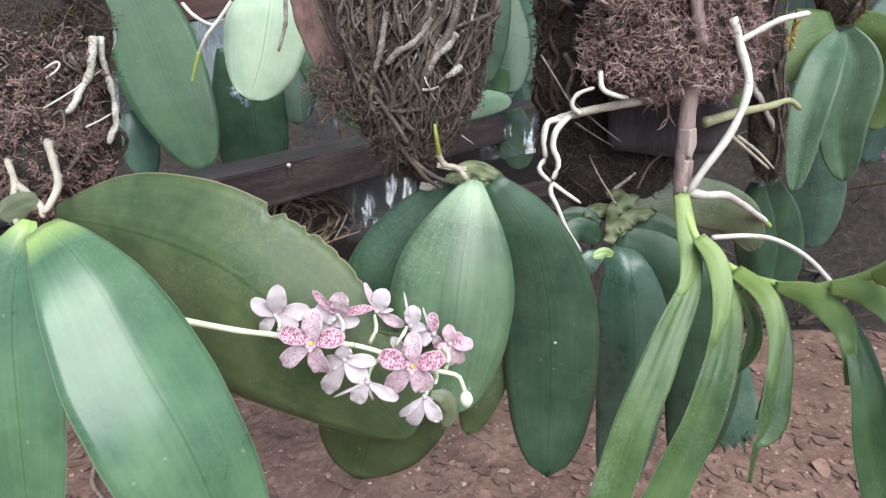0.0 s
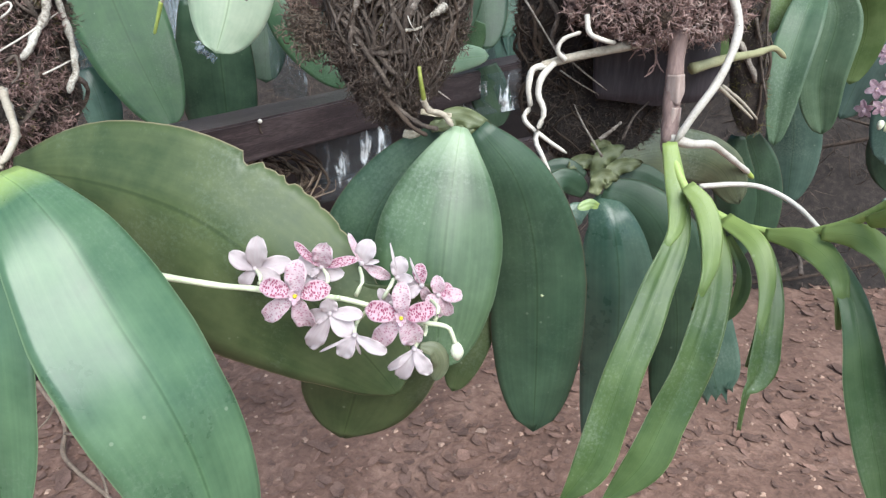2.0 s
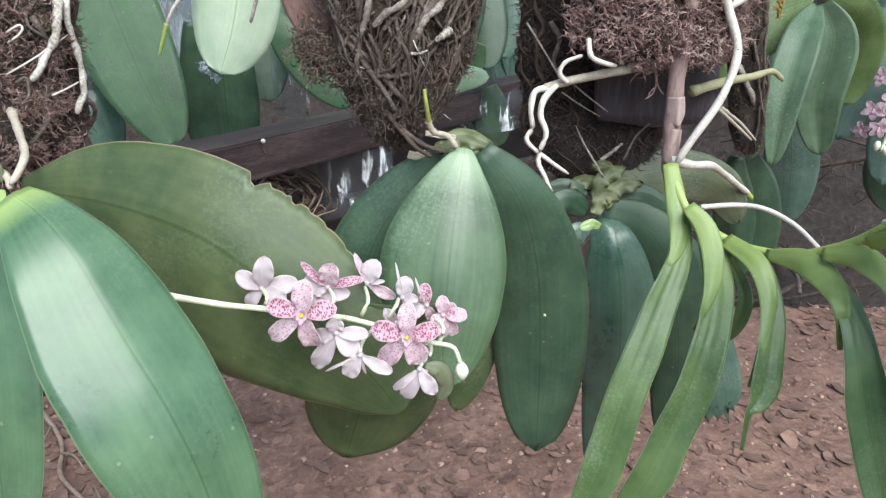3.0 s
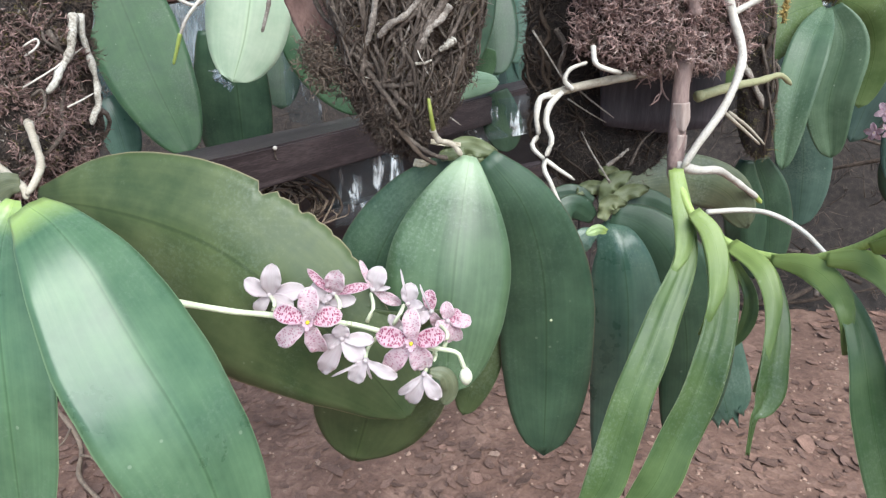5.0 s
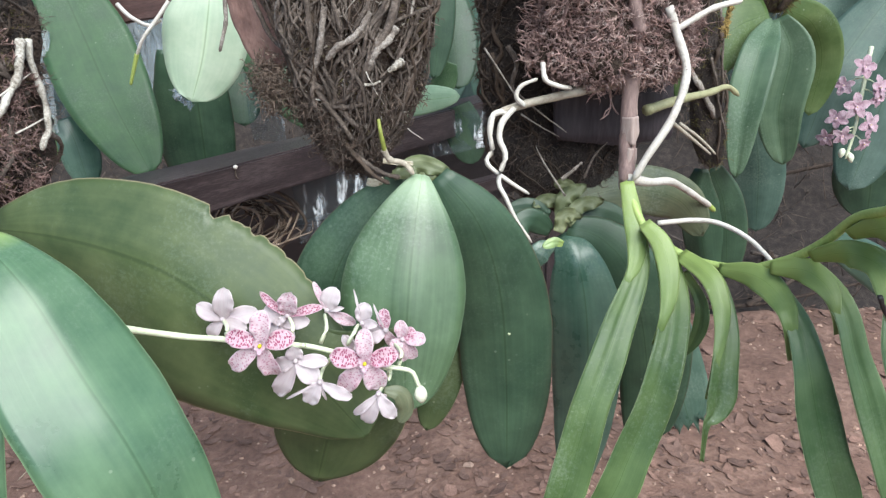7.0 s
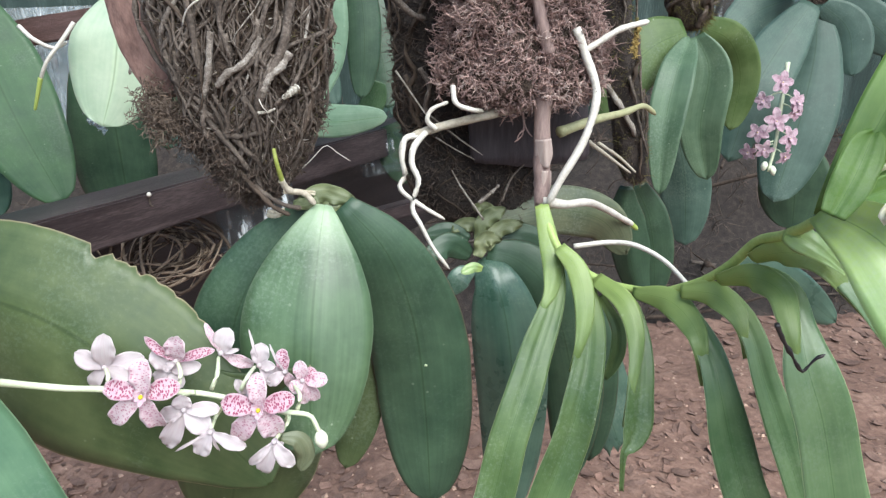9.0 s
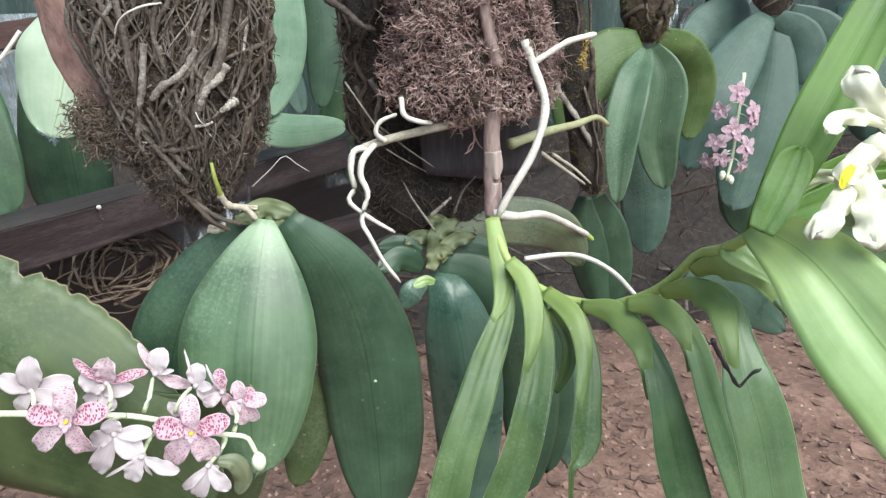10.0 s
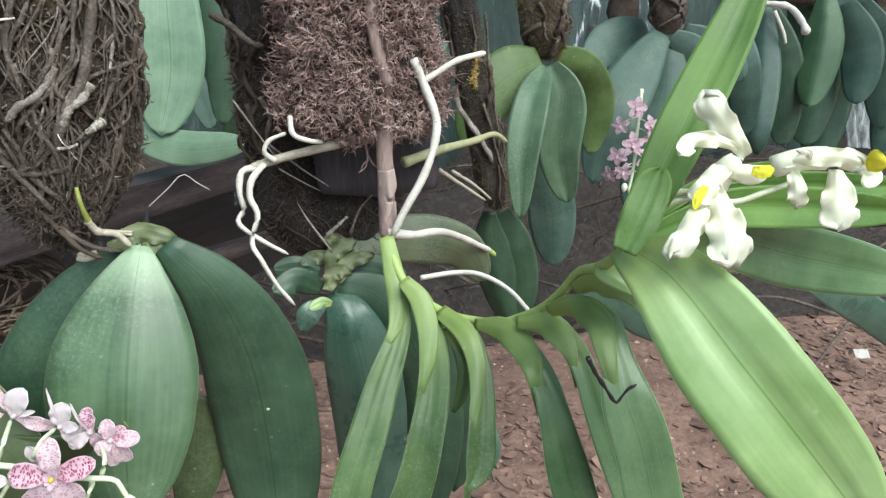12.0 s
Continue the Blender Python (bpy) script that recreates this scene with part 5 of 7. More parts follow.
def bloom(plant, c, petals, open_face=False):
    """A flower with each tepal at its own tip and width; an open one shows its lip and yellow column."""
    c = np.array(c)
    away = unit(np.array((0.02, -0.9, 0.40)))
    v, fc = tube_data([c - away * 0.003, c + away * 0.002, c + away * 0.004], 0.0021, 0.0018, n=6, sides=8)
    body = part("flower", mesh_from(v, fc, LIP_PINK if open_face else PETAL_PALE), plant)
    for x, y, z, half, mat in petals:
        d = np.array((x, y, z)) - c
        ln = float(np.linalg.norm(d))
        out = d / ln
        facing = unit(away + out * rng.uniform(-0.35, 0.25) + rng.normal(size=3) * 0.12)
        facing = unit(facing - out * (facing @ out))
        pts = [c + d * q + facing * ln * (0.10 * math.sin(q * 3.0) - rng.uniform(0.0, 0.06) * q * q) for q in (0.0, 0.33, 0.66, 1.0)]
        vv, ff, uv = sheet(pts, half, half, facing, fold=(-6, -6), peak=0.60, base=0.14, tip=1.5, arch=-0.14, thick=0.0004, groove=0.0, n=17, m=9, wave=half * 0.10)
        part("petal", mesh_from(vv, ff, mat, uv), body)
    if open_face:
        up = np.array((0.0, 0.40, 0.9))
        right = np.array((1.0, 0.02, 0.0))
        for dx, dz, ln, half in ((-0.5, 0.25, 0.006, 0.0028), (0.5, 0.25, 0.006, 0.0028), (-0.45, -0.5, 0.006, 0.002), (0.45, -0.5, 0.006, 0.002), (0.0, -0.9, 0.008, 0.0022)):
            out = unit(right * dx + up * dz + away * 0.5)
            part("lip", petal_mesh(c + away * 0.002, out, away, ln, half, LIP_PINK, 0.2, 0.1), body)
        v, fc = tube_data([c + away * 0.004 - up * 0.0006, c + away * 0.0065 - up * 0.0014], 0.0015, 0.0011, n=4, sides=8)
        part("column", mesh_from(v, fc, PETAL_YELLOW), body, "yellow column tip")
    return body


bloom(plant_a, (-0.0875, 0.487, 0.9073), [(-0.0821, 0.482, 0.9357, 0.0076, PETAL_PALE), (-0.1048, 0.4838, 0.9211, 0.0065, PETAL_PALE), (-0.0613, 0.4906, 0.9122, 0.0072, PETAL_PALE), (-0.1005, 0.488, 0.8921, 0.0053, PETAL_PALE), (-0.0687, 0.4821, 0.9013, 0.0057, PETAL_PALE)])
bloom(plant_a, (-0.0448, 0.488, 0.9023), [(-0.0546, 0.4872, 0.9182, 0.0057, PETAL_PALE), (-0.0226, 0.4877, 0.9055, 0.0053, PETAL_PALE), (-0.0362, 0.4839, 0.8908, 0.0053, PETAL_PALE), (-0.0576, 0.4908, 0.8931, 0.0049, PETAL_PALE)])
bloom(plant_a, (-0.0487, 0.448, 0.9071), [(-0.0467, 0.452, 0.9318, 0.0078, PETAL_FAINT), (-0.0745, 0.452, 0.9125, 0.0068, PETAL_SPOTTED), (-0.0256, 0.452, 0.9107, 0.0071, PETAL_SPOTTED), (-0.0738, 0.452, 0.8849, 0.0068, PETAL_FAINT), (-0.0415, 0.452, 0.8798, 0.0078, PETAL_FAINT)], open_face=True)
bloom(plant_a, (-0.0388, 0.487, 0.9097), [(-0.0333, 0.4824, 0.9315, 0.008, PETAL_FAINT), (-0.0575, 0.4857, 0.9303, 0.0034, PETAL_SPOTTED), (-0.0117, 0.4872, 0.9173, 0.0038, PETAL_SPOTTED), (-0.0488, 0.4862, 0.903, 0.003, PETAL_PALE)])
bloom(plant_a, (-0.012, 0.502, 0.9068), [(-0.0049, 0.503, 0.9258, 0.0078, PETAL_PALE), (-0.0215, 0.5049, 0.93, 0.0027, PETAL_FAINT), (0.0087, 0.5075, 0.8927, 0.0047, PETAL_FAINT), (0.0018, 0.4994, 0.9103, 0.002, PETAL_PALE)])
bloom(plant_a, (0.0147, 0.5, 0.8966), [(0.0176, 0.5018, 0.9139, 0.0068, PETAL_PALE), (0.0094, 0.5024, 0.9247, 0.001, PETAL_PALE), (0.0303, 0.4975, 0.8853, 0.0064, PETAL_PALE), (0.0272, 0.494, 0.8985, 0.004, PETAL_PALE)])
bloom(plant_a, (0.0332, 0.496, 0.8925), [(0.0312, 0.5017, 0.9084, 0.0055, PETAL_SPOTTED), (0.0246, 0.4936, 0.916, 0.001, PETAL_PALE), (0.0199, 0.4938, 0.8842, 0.0047, PETAL_PALE), (0.0386, 0.5007, 0.8783, 0.0047, PETAL_FAINT)])
bloom(plant_a, (0.0458, 0.492, 0.8869), [(0.0446, 0.493, 0.9029, 0.0053, PETAL_FAINT), (0.0641, 0.4917, 0.8872, 0.0057, PETAL_FAINT), (0.055, 0.4953, 0.8685, 0.0053, PETAL_FAINT), (0.0382, 0.4864, 0.8809, 0.0053, PETAL_FAINT), (0.055, 0.4945, 0.8952, 0.0053, PETAL_SPOTTED), (0.0462, 0.4905, 0.8686, 0.0046, PETAL_FAINT)])
bloom(plant_a, (0.0123, 0.475, 0.8886), [(0.0046, 0.4701, 0.9025, 0.0044, PETAL_PALE), (0.0042, 0.4769, 0.8851, 0.0044, PETAL_PALE)])
bloom(plant_a, (0.0216, 0.457, 0.8875), [(0.0219, 0.461, 0.9131, 0.0068, PETAL_FAINT), (-0.0047, 0.461, 0.891, 0.0076, PETAL_SPOTTED), (0.0451, 0.461, 0.893, 0.0072, PETAL_SPOTTED), (0.0019, 0.461, 0.862, 0.0076, PETAL_FAINT), (0.0315, 0.461, 0.8637, 0.0086, PETAL_FAINT)], open_face=True)
bloom(plant_a, (-0.0295, 0.462, 0.8858), [(-0.0476, 0.4672, 0.8542, 0.0072, PETAL_PALE), (-0.0143, 0.4585, 0.8709, 0.0079, PETAL_PALE), (-0.0061, 0.4636, 0.8846, 0.0054, PETAL_PALE), (-0.0295, 0.4596, 0.8991, 0.0065, PETAL_PALE), (-0.0466, 0.4649, 0.8799, 0.0061, PETAL_PALE)])
bloom(plant_a, (-0.011, 0.452, 0.8743), [(-0.022, 0.4547, 0.8551, 0.007, PETAL_PALE), (0.012, 0.4486, 0.8631, 0.0049, PETAL_PALE), (-0.0378, 0.456, 0.8573, 0.0011, PETAL_PALE), (-0.0076, 0.4539, 0.8572, 0.0011, PETAL_PALE)])
bloom(plant_a, (0.0311, 0.448, 0.867), [(0.0115, 0.4502, 0.8475, 0.0034, PETAL_PALE), (0.0199, 0.4518, 0.8397, 0.0061, PETAL_PALE), (0.0419, 0.4471, 0.8472, 0.0058, PETAL_PALE), (0.036, 0.4511, 0.8609, 0.0027, PETAL_PALE)])
leaf(plant_a, LEAF_OLD, [(0.0347, 0.456, 0.8644), (0.0455, 0.458, 0.8602), (0.0492, 0.458, 0.8485), (0.0442, 0.458, 0.8347)], 0.0067, 0.0067, (0.16, -0.80, 0.58), name="spent_sepal", base=0.4, label="withered greenish sepal")


def bud(plant, a, b, radius, mat=CREAM):
    a, b = np.array(a), np.array(b)
    v, f = [], []
    prof = (0.45, 0.85, 1.0, 0.95, 0.7, 0.3)
    t = unit(b - a)
    x = unit(np.cross(t, (0.2, 0.9, 0.3)))
    y = np.cross(t, x)
    for i, r in enumerate(prof):
        for k in range(10):
            q = 2 * math.pi * k / 10
            rr = r * radius * (1 + 0.07 * math.cos(3 * q))
            v.append(a + (b - a) * i / (len(prof) - 1) + x * rr * math.cos(q) + y * rr * math.sin(q))
    for i in range(len(prof) - 1):
        for k in range(10):
            f.append((i * 10 + k, (i + 1) * 10 + k, (i + 1) * 10 + (k + 1) % 10, i * 10 + (k + 1) % 10))
    f += [tuple(range(10)), tuple(range(50, 60))[::-1]]
    return part("bud", mesh_from(v, f, mat), plant, "closed cream-green bud")


bud(plant_a, *[(0.0599, 0.46, 0.8653), (0.0613, 0.46, 0.8518)], 0.0048)

# small pink spike
tube(plant_f, "flower_stem", SPIKE, [(0.8279, 1.29, 1.0361), (0.816, 1.27, 0.9628), (0.8044, 1.25, 0.8941), (0.7926, 1.24, 0.846)], 0.0041, 0.0026)
for c, fc, sz in (((0.805, 1.26, 1.0044), (0.0, -0.9, 0.2), 0.021), ((0.8312, 1.25, 0.9703), (0.4, -0.8, 0.2), 0.021), ((0.8319, 1.25, 0.9532), (0.3, -0.9, 0.0), 0.018), ((0.7764, 1.26, 0.9729), (-0.6, -0.7, 0.1), 0.017),
                  ((0.7959, 1.245, 0.9384), (-0.1, -0.95, 0.1), 0.022), ((0.769, 1.25, 0.9176), (-0.6, -0.7, 0.1), 0.018), ((0.8211, 1.24, 0.9081), (0.3, -0.9, 0.1), 0.022), ((0.7788, 1.24, 0.8883), (-0.2, -0.9, -0.2), 0.017),
                  ((0.7561, 1.25, 0.8825), (-0.7, -0.6, -0.2), 0.016), ((0.818, 1.24, 0.875), (0.4, -0.8, -0.3), 0.018)):
    flower(plant_f, c, fc, rng.normal() * 14, sz * 1.08, PETAL_PINK)
    st, sb = np.array((0.8279, 1.29, 1.0361)), np.array((0.7926, 1.24, 0.846))
    root = st + (sb - st) * min(1.0, max(0.0, (c[2] + 0.012 - st[2]) / (sb[2] - st[2])))
    tube(plant_f, "flower_stalk", SPIKE, [tuple(root), tuple((root + np.array(c)) / 2 + np.array((0, 0, 0.004))), c], 0.0014, 0.0011, n=6, sides=5)
bud(plant_f, (0.7844, 1.24, 0.8652), (0.7827, 1.24, 0.8483), 0.006)
bud(plant_f, (0.7974, 1.24, 0.8565), (0.8044, 1.24, 0.8394), 0.006)

# ivory flowers with yellow lips
tube(plant_v, "flower_stem", SPIKE, [(0.3677, 0.4, 1.05), (0.3863, 0.395, 1.0577), (0.4117, 0.39, 1.0557), (0.4259, 0.385, 1.0613), (0.4443, 0.385, 1.0668)], 0.0019, 0.0016)
tube(plant_v, "flower_stem", SPIKE, [(0.3735, 0.4, 1.0593), (0.3841, 0.395, 1.0616), (0.3898, 0.385, 1.0621)], 0.0019, 0.0019)
v, f = tube_data([(0.3883, 0.375, 1.0675), (0.3909, 0.37, 1.0788), (0.3949, 0.365, 1.083)], 0.0065, 0.006, n=8, sides=10)
ivory_a = part("flower", mesh_from(v, f, PETAL_WHITE), plant_v)
leaf(ivory_a, PETAL_WHITE, [(0.4033, 0.372, 1.0849), (0.3897, 0.37, 1.0982), (0.3806, 0.372, 1.1093), (0.3804, 0.38, 1.116)], 0.0075, 0.0084, (-0.55, -0.83, 0.10), name="petal", base=0.34, peak=0.82, fold=(10, 22), wave=0.003, waves=2.0, thick=0.0012, groove=0, tip=3.5, ragged=0.006, bites=((0.66, 0, 0.16, 0.09), (0.62, 1, 0.2, 0.08)), n=24, m=17)
leaf(ivory_a, PETAL_WHITE, [(0.3957, 0.37, 1.0896), (0.3781, 0.365, 1.0951), (0.365, 0.362, 1.0952), (0.3582, 0.36, 1.0889)], 0.0044, 0.0049, (-0.53, -0.84, 0.15), name="petal", base=0.34, peak=0.82, fold=(20, 20), wave=0.003, waves=2.0, thick=0.0012, groove=0, tip=3.5, ragged=0.006, bites=((0.66, 0, 0.16, 0.09), (0.62, 1, 0.2, 0.08)), n=24, m=17)
leaf(ivory_a, PETAL_WHITE, [(0.3948, 0.37, 1.085), (0.3804, 0.362, 1.0779), (0.3704, 0.358, 1.0693), (0.3673, 0.358, 1.0646)], 0.0061, 0.0066, (-0.53, -0.82, 0.22), name="petal", base=0.34, peak=0.82, fold=(25, 20), wave=0.003, thick=0.0012, groove=0, tip=3.5, ragged=0.006, bites=((0.66, 0, 0.16, 0.09), (0.62, 1, 0.2, 0.08)), n=24, m=17)
leaf(ivory_a, PETAL_WHITE, [(0.3778, 0.365, 1.0702), (0.3675, 0.355, 1.0588), (0.3594, 0.35, 1.0507), (0.3526, 0.348, 1.0426)], 0.006, 0.0071, (-0.52, -0.81, 0.27), name="petal", base=0.34, peak=0.82, tip=4.0, fold=(15, 20), wave=0.003, waves=2.5, thick=0.0012, groove=0, ragged=0.006, bites=((0.66, 0, 0.16, 0.09), (0.62, 1, 0.2, 0.08)), n=24, m=17)
leaf(ivory_a, PETAL_WHITE, [(0.3795, 0.362, 1.0708), (0.3783, 0.35, 1.0596), (0.3773, 0.342, 1.0505), (0.3768, 0.338, 1.0402)], 0.0097, 0.0108, (-0.56, -0.78, 0.27), name="petal", base=0.34, peak=0.82, tip=4.0, fold=(12, 18), wave=0.005, waves=2.5, thick=0.0012, groove=0, ragged=0.006, bites=((0.66, 0, 0.16, 0.09), (0.62, 1, 0.2, 0.08)), n=24, m=17)
leaf(ivory_a, PETAL_YELLOW, [(0.3729, 0.358, 1.0734), (0.3655, 0.352, 1.0696), (0.3631, 0.35, 1.064)], 0.0024, 0.0024, (-0.53, -0.82, 0.22), name="lip", base=0.6, thick=0.0012, groove=0)
leaf(ivory_a, PETAL_WHITE, [(0.389, 0.365, 1.0798), (0.3985, 0.36, 1.0782), (0.4078, 0.358, 1.0805)], 0.0056, 0.0045, (-0.59, -0.79, 0.18), name="lip", base=0.6, fold=(20, 20), thick=0.0012, groove=0)
leaf(ivory_a, PETAL_YELLOW, [(0.3929, 0.352, 1.0817), (0.3976, 0.35, 1.0813), (0.403, 0.35, 1.0828)], 0.0033, 0.003, (-0.60, -0.78, 0.18), name="lip", base=0.7, tip=3.0, thick=0.0012, groove=0, label="bright yellow lip")
v, f = tube_data([(0.4297, 0.385, 1.0755), (0.4431, 0.38, 1.0803), (0.4606, 0.38, 1.0802)], 0.0062, 0.0068, n=8, sides=10)
ivory_b = part("flower", mesh_from(v, f, PETAL_WHITE), plant_v)
leaf(ivory_b, PETAL_WHITE, [(0.4313, 0.38, 1.0782), (0.4395, 0.372, 1.083), (0.4583, 0.37, 1.0833), (0.4734, 0.37, 1.0779)], 0.0071, 0.0048, (-0.67, -0.73, 0.15), name="petal", base=0.34, peak=0.82, fold=(20, 20), wave=0.003, thick=0.0012, groove=0, tip=3.5, ragged=0.006, bites=((0.66, 0, 0.16, 0.09), (0.62, 1, 0.2, 0.08)), n=24, m=17)
leaf(ivory_b, PETAL_WHITE, [(0.4355, 0.378, 1.0754), (0.4347, 0.372, 1.0691), (0.4352, 0.37, 1.0613), (0.4371, 0.372, 1.0557)], 0.0051, 0.0057, (-0.63, -0.75, 0.21), name="petal", base=0.34, peak=0.82, fold=(15, 15), wave=0.003, waves=2.0, thick=0.0012, groove=0, tip=3.5, ragged=0.006, bites=((0.66, 0, 0.16, 0.09), (0.62, 1, 0.2, 0.08)), n=24, m=17)
leaf(ivory_b, PETAL_WHITE, [(0.4602, 0.375, 1.075), (0.4575, 0.368, 1.0659), (0.4542, 0.362, 1.0567), (0.4544, 0.36, 1.0474)], 0.0089, 0.0101, (-0.66, -0.72, 0.22), name="petal", base=0.34, peak=0.82, tip=4.0, fold=(12, 18), wave=0.003, waves=2.0, thick=0.0012, groove=0, ragged=0.006, bites=((0.66, 0, 0.16, 0.09), (0.62, 1, 0.2, 0.08)), n=24, m=17)
leaf(ivory_b, PETAL_WHITE, [(0.4399, 0.37, 1.0813), (0.4332, 0.365, 1.0862), (0.4265, 0.362, 1.0881)], 0.002, 0.002, (-0.64, -0.75, 0.15), name="petal", base=0.42, thick=0.001, groove=0, tip=3.5, ragged=0.006, bites=((0.66, 0, 0.16, 0.09), (0.62, 1, 0.2, 0.08)), n=24, m=17)
leaf(ivory_b, PETAL_WHITE, [(0.4718, 0.37, 1.0771), (0.4752, 0.365, 1.0728), (0.4681, 0.362, 1.0689)], 0.0045, 0.0045, (-0.69, -0.70, 0.17), name="lip", base=0.7, thick=0.0012, groove=0)
leaf(ivory_b, PETAL_YELLOW, [(0.4728, 0.362, 1.0756), (0.4702, 0.36, 1.082), (0.4682, 0.36, 1.0876)], 0.0047, 0.0047, (-0.69, -0.70, 0.15), name="lip", base=0.7, peak=0.4, tip=1.6, thick=0.0012, groove=0, label="bright yellow lip")
tube(plant_v, "dead_leaf", SHADE_AND_LEAF_BLACK, [(0.3364, 0.398, 0.9644), (0.3422, 0.398, 0.9532), (0.3498, 0.398, 0.9418), (0.3565, 0.398, 0.9324), (0.3601, 0.398, 0.936), (0.3639, 0.398, 0.9404), (0.3692, 0.398, 0.9432)], 0.0015, 0.0008, n=30, bulge=0.7, rough=0.5, label="dark shrivelled leaf tip")

# ---- behind the bench ----
plant_i = thing("orchid_plant", (1.2875, 1.6, 1.2051), "dark blue-green leaves hanging in the shade", "orchid", "mounted orchids")
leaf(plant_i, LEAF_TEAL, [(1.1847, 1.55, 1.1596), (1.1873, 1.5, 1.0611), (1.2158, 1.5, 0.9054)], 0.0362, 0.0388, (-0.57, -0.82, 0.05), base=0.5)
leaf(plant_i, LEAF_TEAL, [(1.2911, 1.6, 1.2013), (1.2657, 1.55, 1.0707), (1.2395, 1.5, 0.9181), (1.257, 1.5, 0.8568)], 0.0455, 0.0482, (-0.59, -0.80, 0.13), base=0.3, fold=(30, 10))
leaf(plant_i, LEAF_DARK, [(1.3196, 1.62, 1.1931), (1.3656, 1.6, 1.0676), (1.3871, 1.58, 0.8599)], 0.0475, 0.0475, (-0.61, -0.79, 0.04), base=0.4)
leaf(plant_i, LEAF_DARK, [(1.4684, 1.7, 1.2439), (1.5012, 1.66, 1.078), (1.4871, 1.62, 0.8501)], 0.0644, 0.0644, (-0.64, -0.77, 0.03), base=0.5)
leaf(plant_i, LEAF_PLAIN, [(1.4578, 1.6, 1.226), (1.4341, 1.56, 1.1216), (1.4009, 1.53, 0.9642)], 0.0464, 0.0491, (-0.64, -0.77, 0.01), base=0.4, fold=(24, 20))
leaf(plant_i, LEAF_DARK, [(1.5944, 1.7, 1.204), (1.5665, 1.66, 1.049), (1.5249, 1.62, 0.7882)], 0.0593, 0.0593, (-0.66, -0.75, 0.05), base=0.5)
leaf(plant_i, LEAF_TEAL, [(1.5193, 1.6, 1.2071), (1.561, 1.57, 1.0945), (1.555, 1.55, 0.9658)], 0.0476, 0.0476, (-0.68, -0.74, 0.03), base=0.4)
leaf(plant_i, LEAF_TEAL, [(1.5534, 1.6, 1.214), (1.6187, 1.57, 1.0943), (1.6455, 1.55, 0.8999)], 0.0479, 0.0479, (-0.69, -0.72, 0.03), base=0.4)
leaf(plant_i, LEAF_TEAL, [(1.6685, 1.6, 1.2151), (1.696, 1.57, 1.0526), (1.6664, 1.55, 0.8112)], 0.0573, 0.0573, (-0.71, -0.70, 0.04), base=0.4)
tube(plant_i, "aerial_root", ROOT_WHITE, [(1.2655, 1.58, 1.2043), (1.3198, 1.55, 1.1951), (1.3482, 1.53, 1.16), (1.3575, 1.52, 1.1325)], 0.0066, 0.0092, bulge=0.4)
tube(plant_i, "aerial_root", ROOT_WHITE, [(1.2841, 1.55, 1.1849), (1.3067, 1.54, 1.1411), (1.3195, 1.54, 1.1119)], 0.0053, 0.004)

plant_j = thing("orchid_plant", (-0.2828, 1.5, 1.032), "shaded orchid leaves seen between the hanging mounts", "orchid", "mounted orchids")
leaf(plant_j, LEAF_DARK, [(-0.3978, 1.6, 1.1425), (-0.371, 1.55, 1.005), (-0.3628, 1.5, 0.8669)], 0.0541, 0.0541, (0.28, -0.96, 0.08), base=0.5)
leaf(plant_j, LEAF_PLAIN, [(-0.3187, 1.5, 1.0319), (-0.2342, 1.47, 0.9438), (-0.1386, 1.45, 0.8777)], 0.0425, 0.0401, (0.20, -0.97, 0.12), base=0.5)
leaf(plant_j, LEAF_DARK, [(0.0675, 1.5, 1.1618), (0.0925, 1.45, 1.0362), (0.1, 1.42, 0.9522)], 0.0516, 0.0494, (-0.02, -1.00, 0.07), base=0.5)
leaf(plant_j, LEAF_BLUE, [(0.1347, 1.5, 1.1617), (0.1486, 1.47, 1.0566), (0.1341, 1.45, 0.9709)], 0.0339, 0.0384, (-0.06, -1.00, 0.05), base=0.5)
leaf(plant_j, LEAF_DARK, [(0.0969, 1.5, 0.9068), (0.1168, 1.5, 0.8469), (0.1313, 1.5, 0.7789)], 0.0438, 0.0414, (-0.03, -0.98, 0.19), base=0.7)
leaf(plant_j, LEAF_BLUE, [(-0.1967, 1.5, 0.8315), (-0.1665, 1.5, 0.8068), (-0.1376, 1.5, 0.7305)], 0.0298, 0.0298, (0.15, -0.97, 0.21), base=0.6)

coil = thing("vine_coil", (-0.2587, 1.1, 0.762), "coil of dry brown vine stems lying behind the rail", "vine coil")
cc = np.array((-0.2641, 1.12, 0.7694))
for k in range(44):
    rx, rz = rng.uniform(0.025, 0.095), rng.uniform(0.015, 0.055)
    a0, off = rng.uniform(0, 6.28), rng.normal(size=3) * np.array((0.014, 0.012, 0.008))
    pts = [cc + off + np.array((math.cos(a0 + a) * rx * (1 + 0.12 * math.sin(2.3 * a + k)), 0.03 * math.sin(a * 1.3 + a0) + rng.normal() * 0.004, math.sin(a0 + a) * rz + rng.normal() * 0.005)) for a in np.linspace(0, rng.uniform(1.2, 5.5), 8)]
    tube(coil, "vine", VINE if k % 9 == 0 else (VINE if k % 2 else ROOT_DARK), pts, 0.0009 + 0.002 * rng.random() ** 2, n=26, sides=6, bulge=0.3)


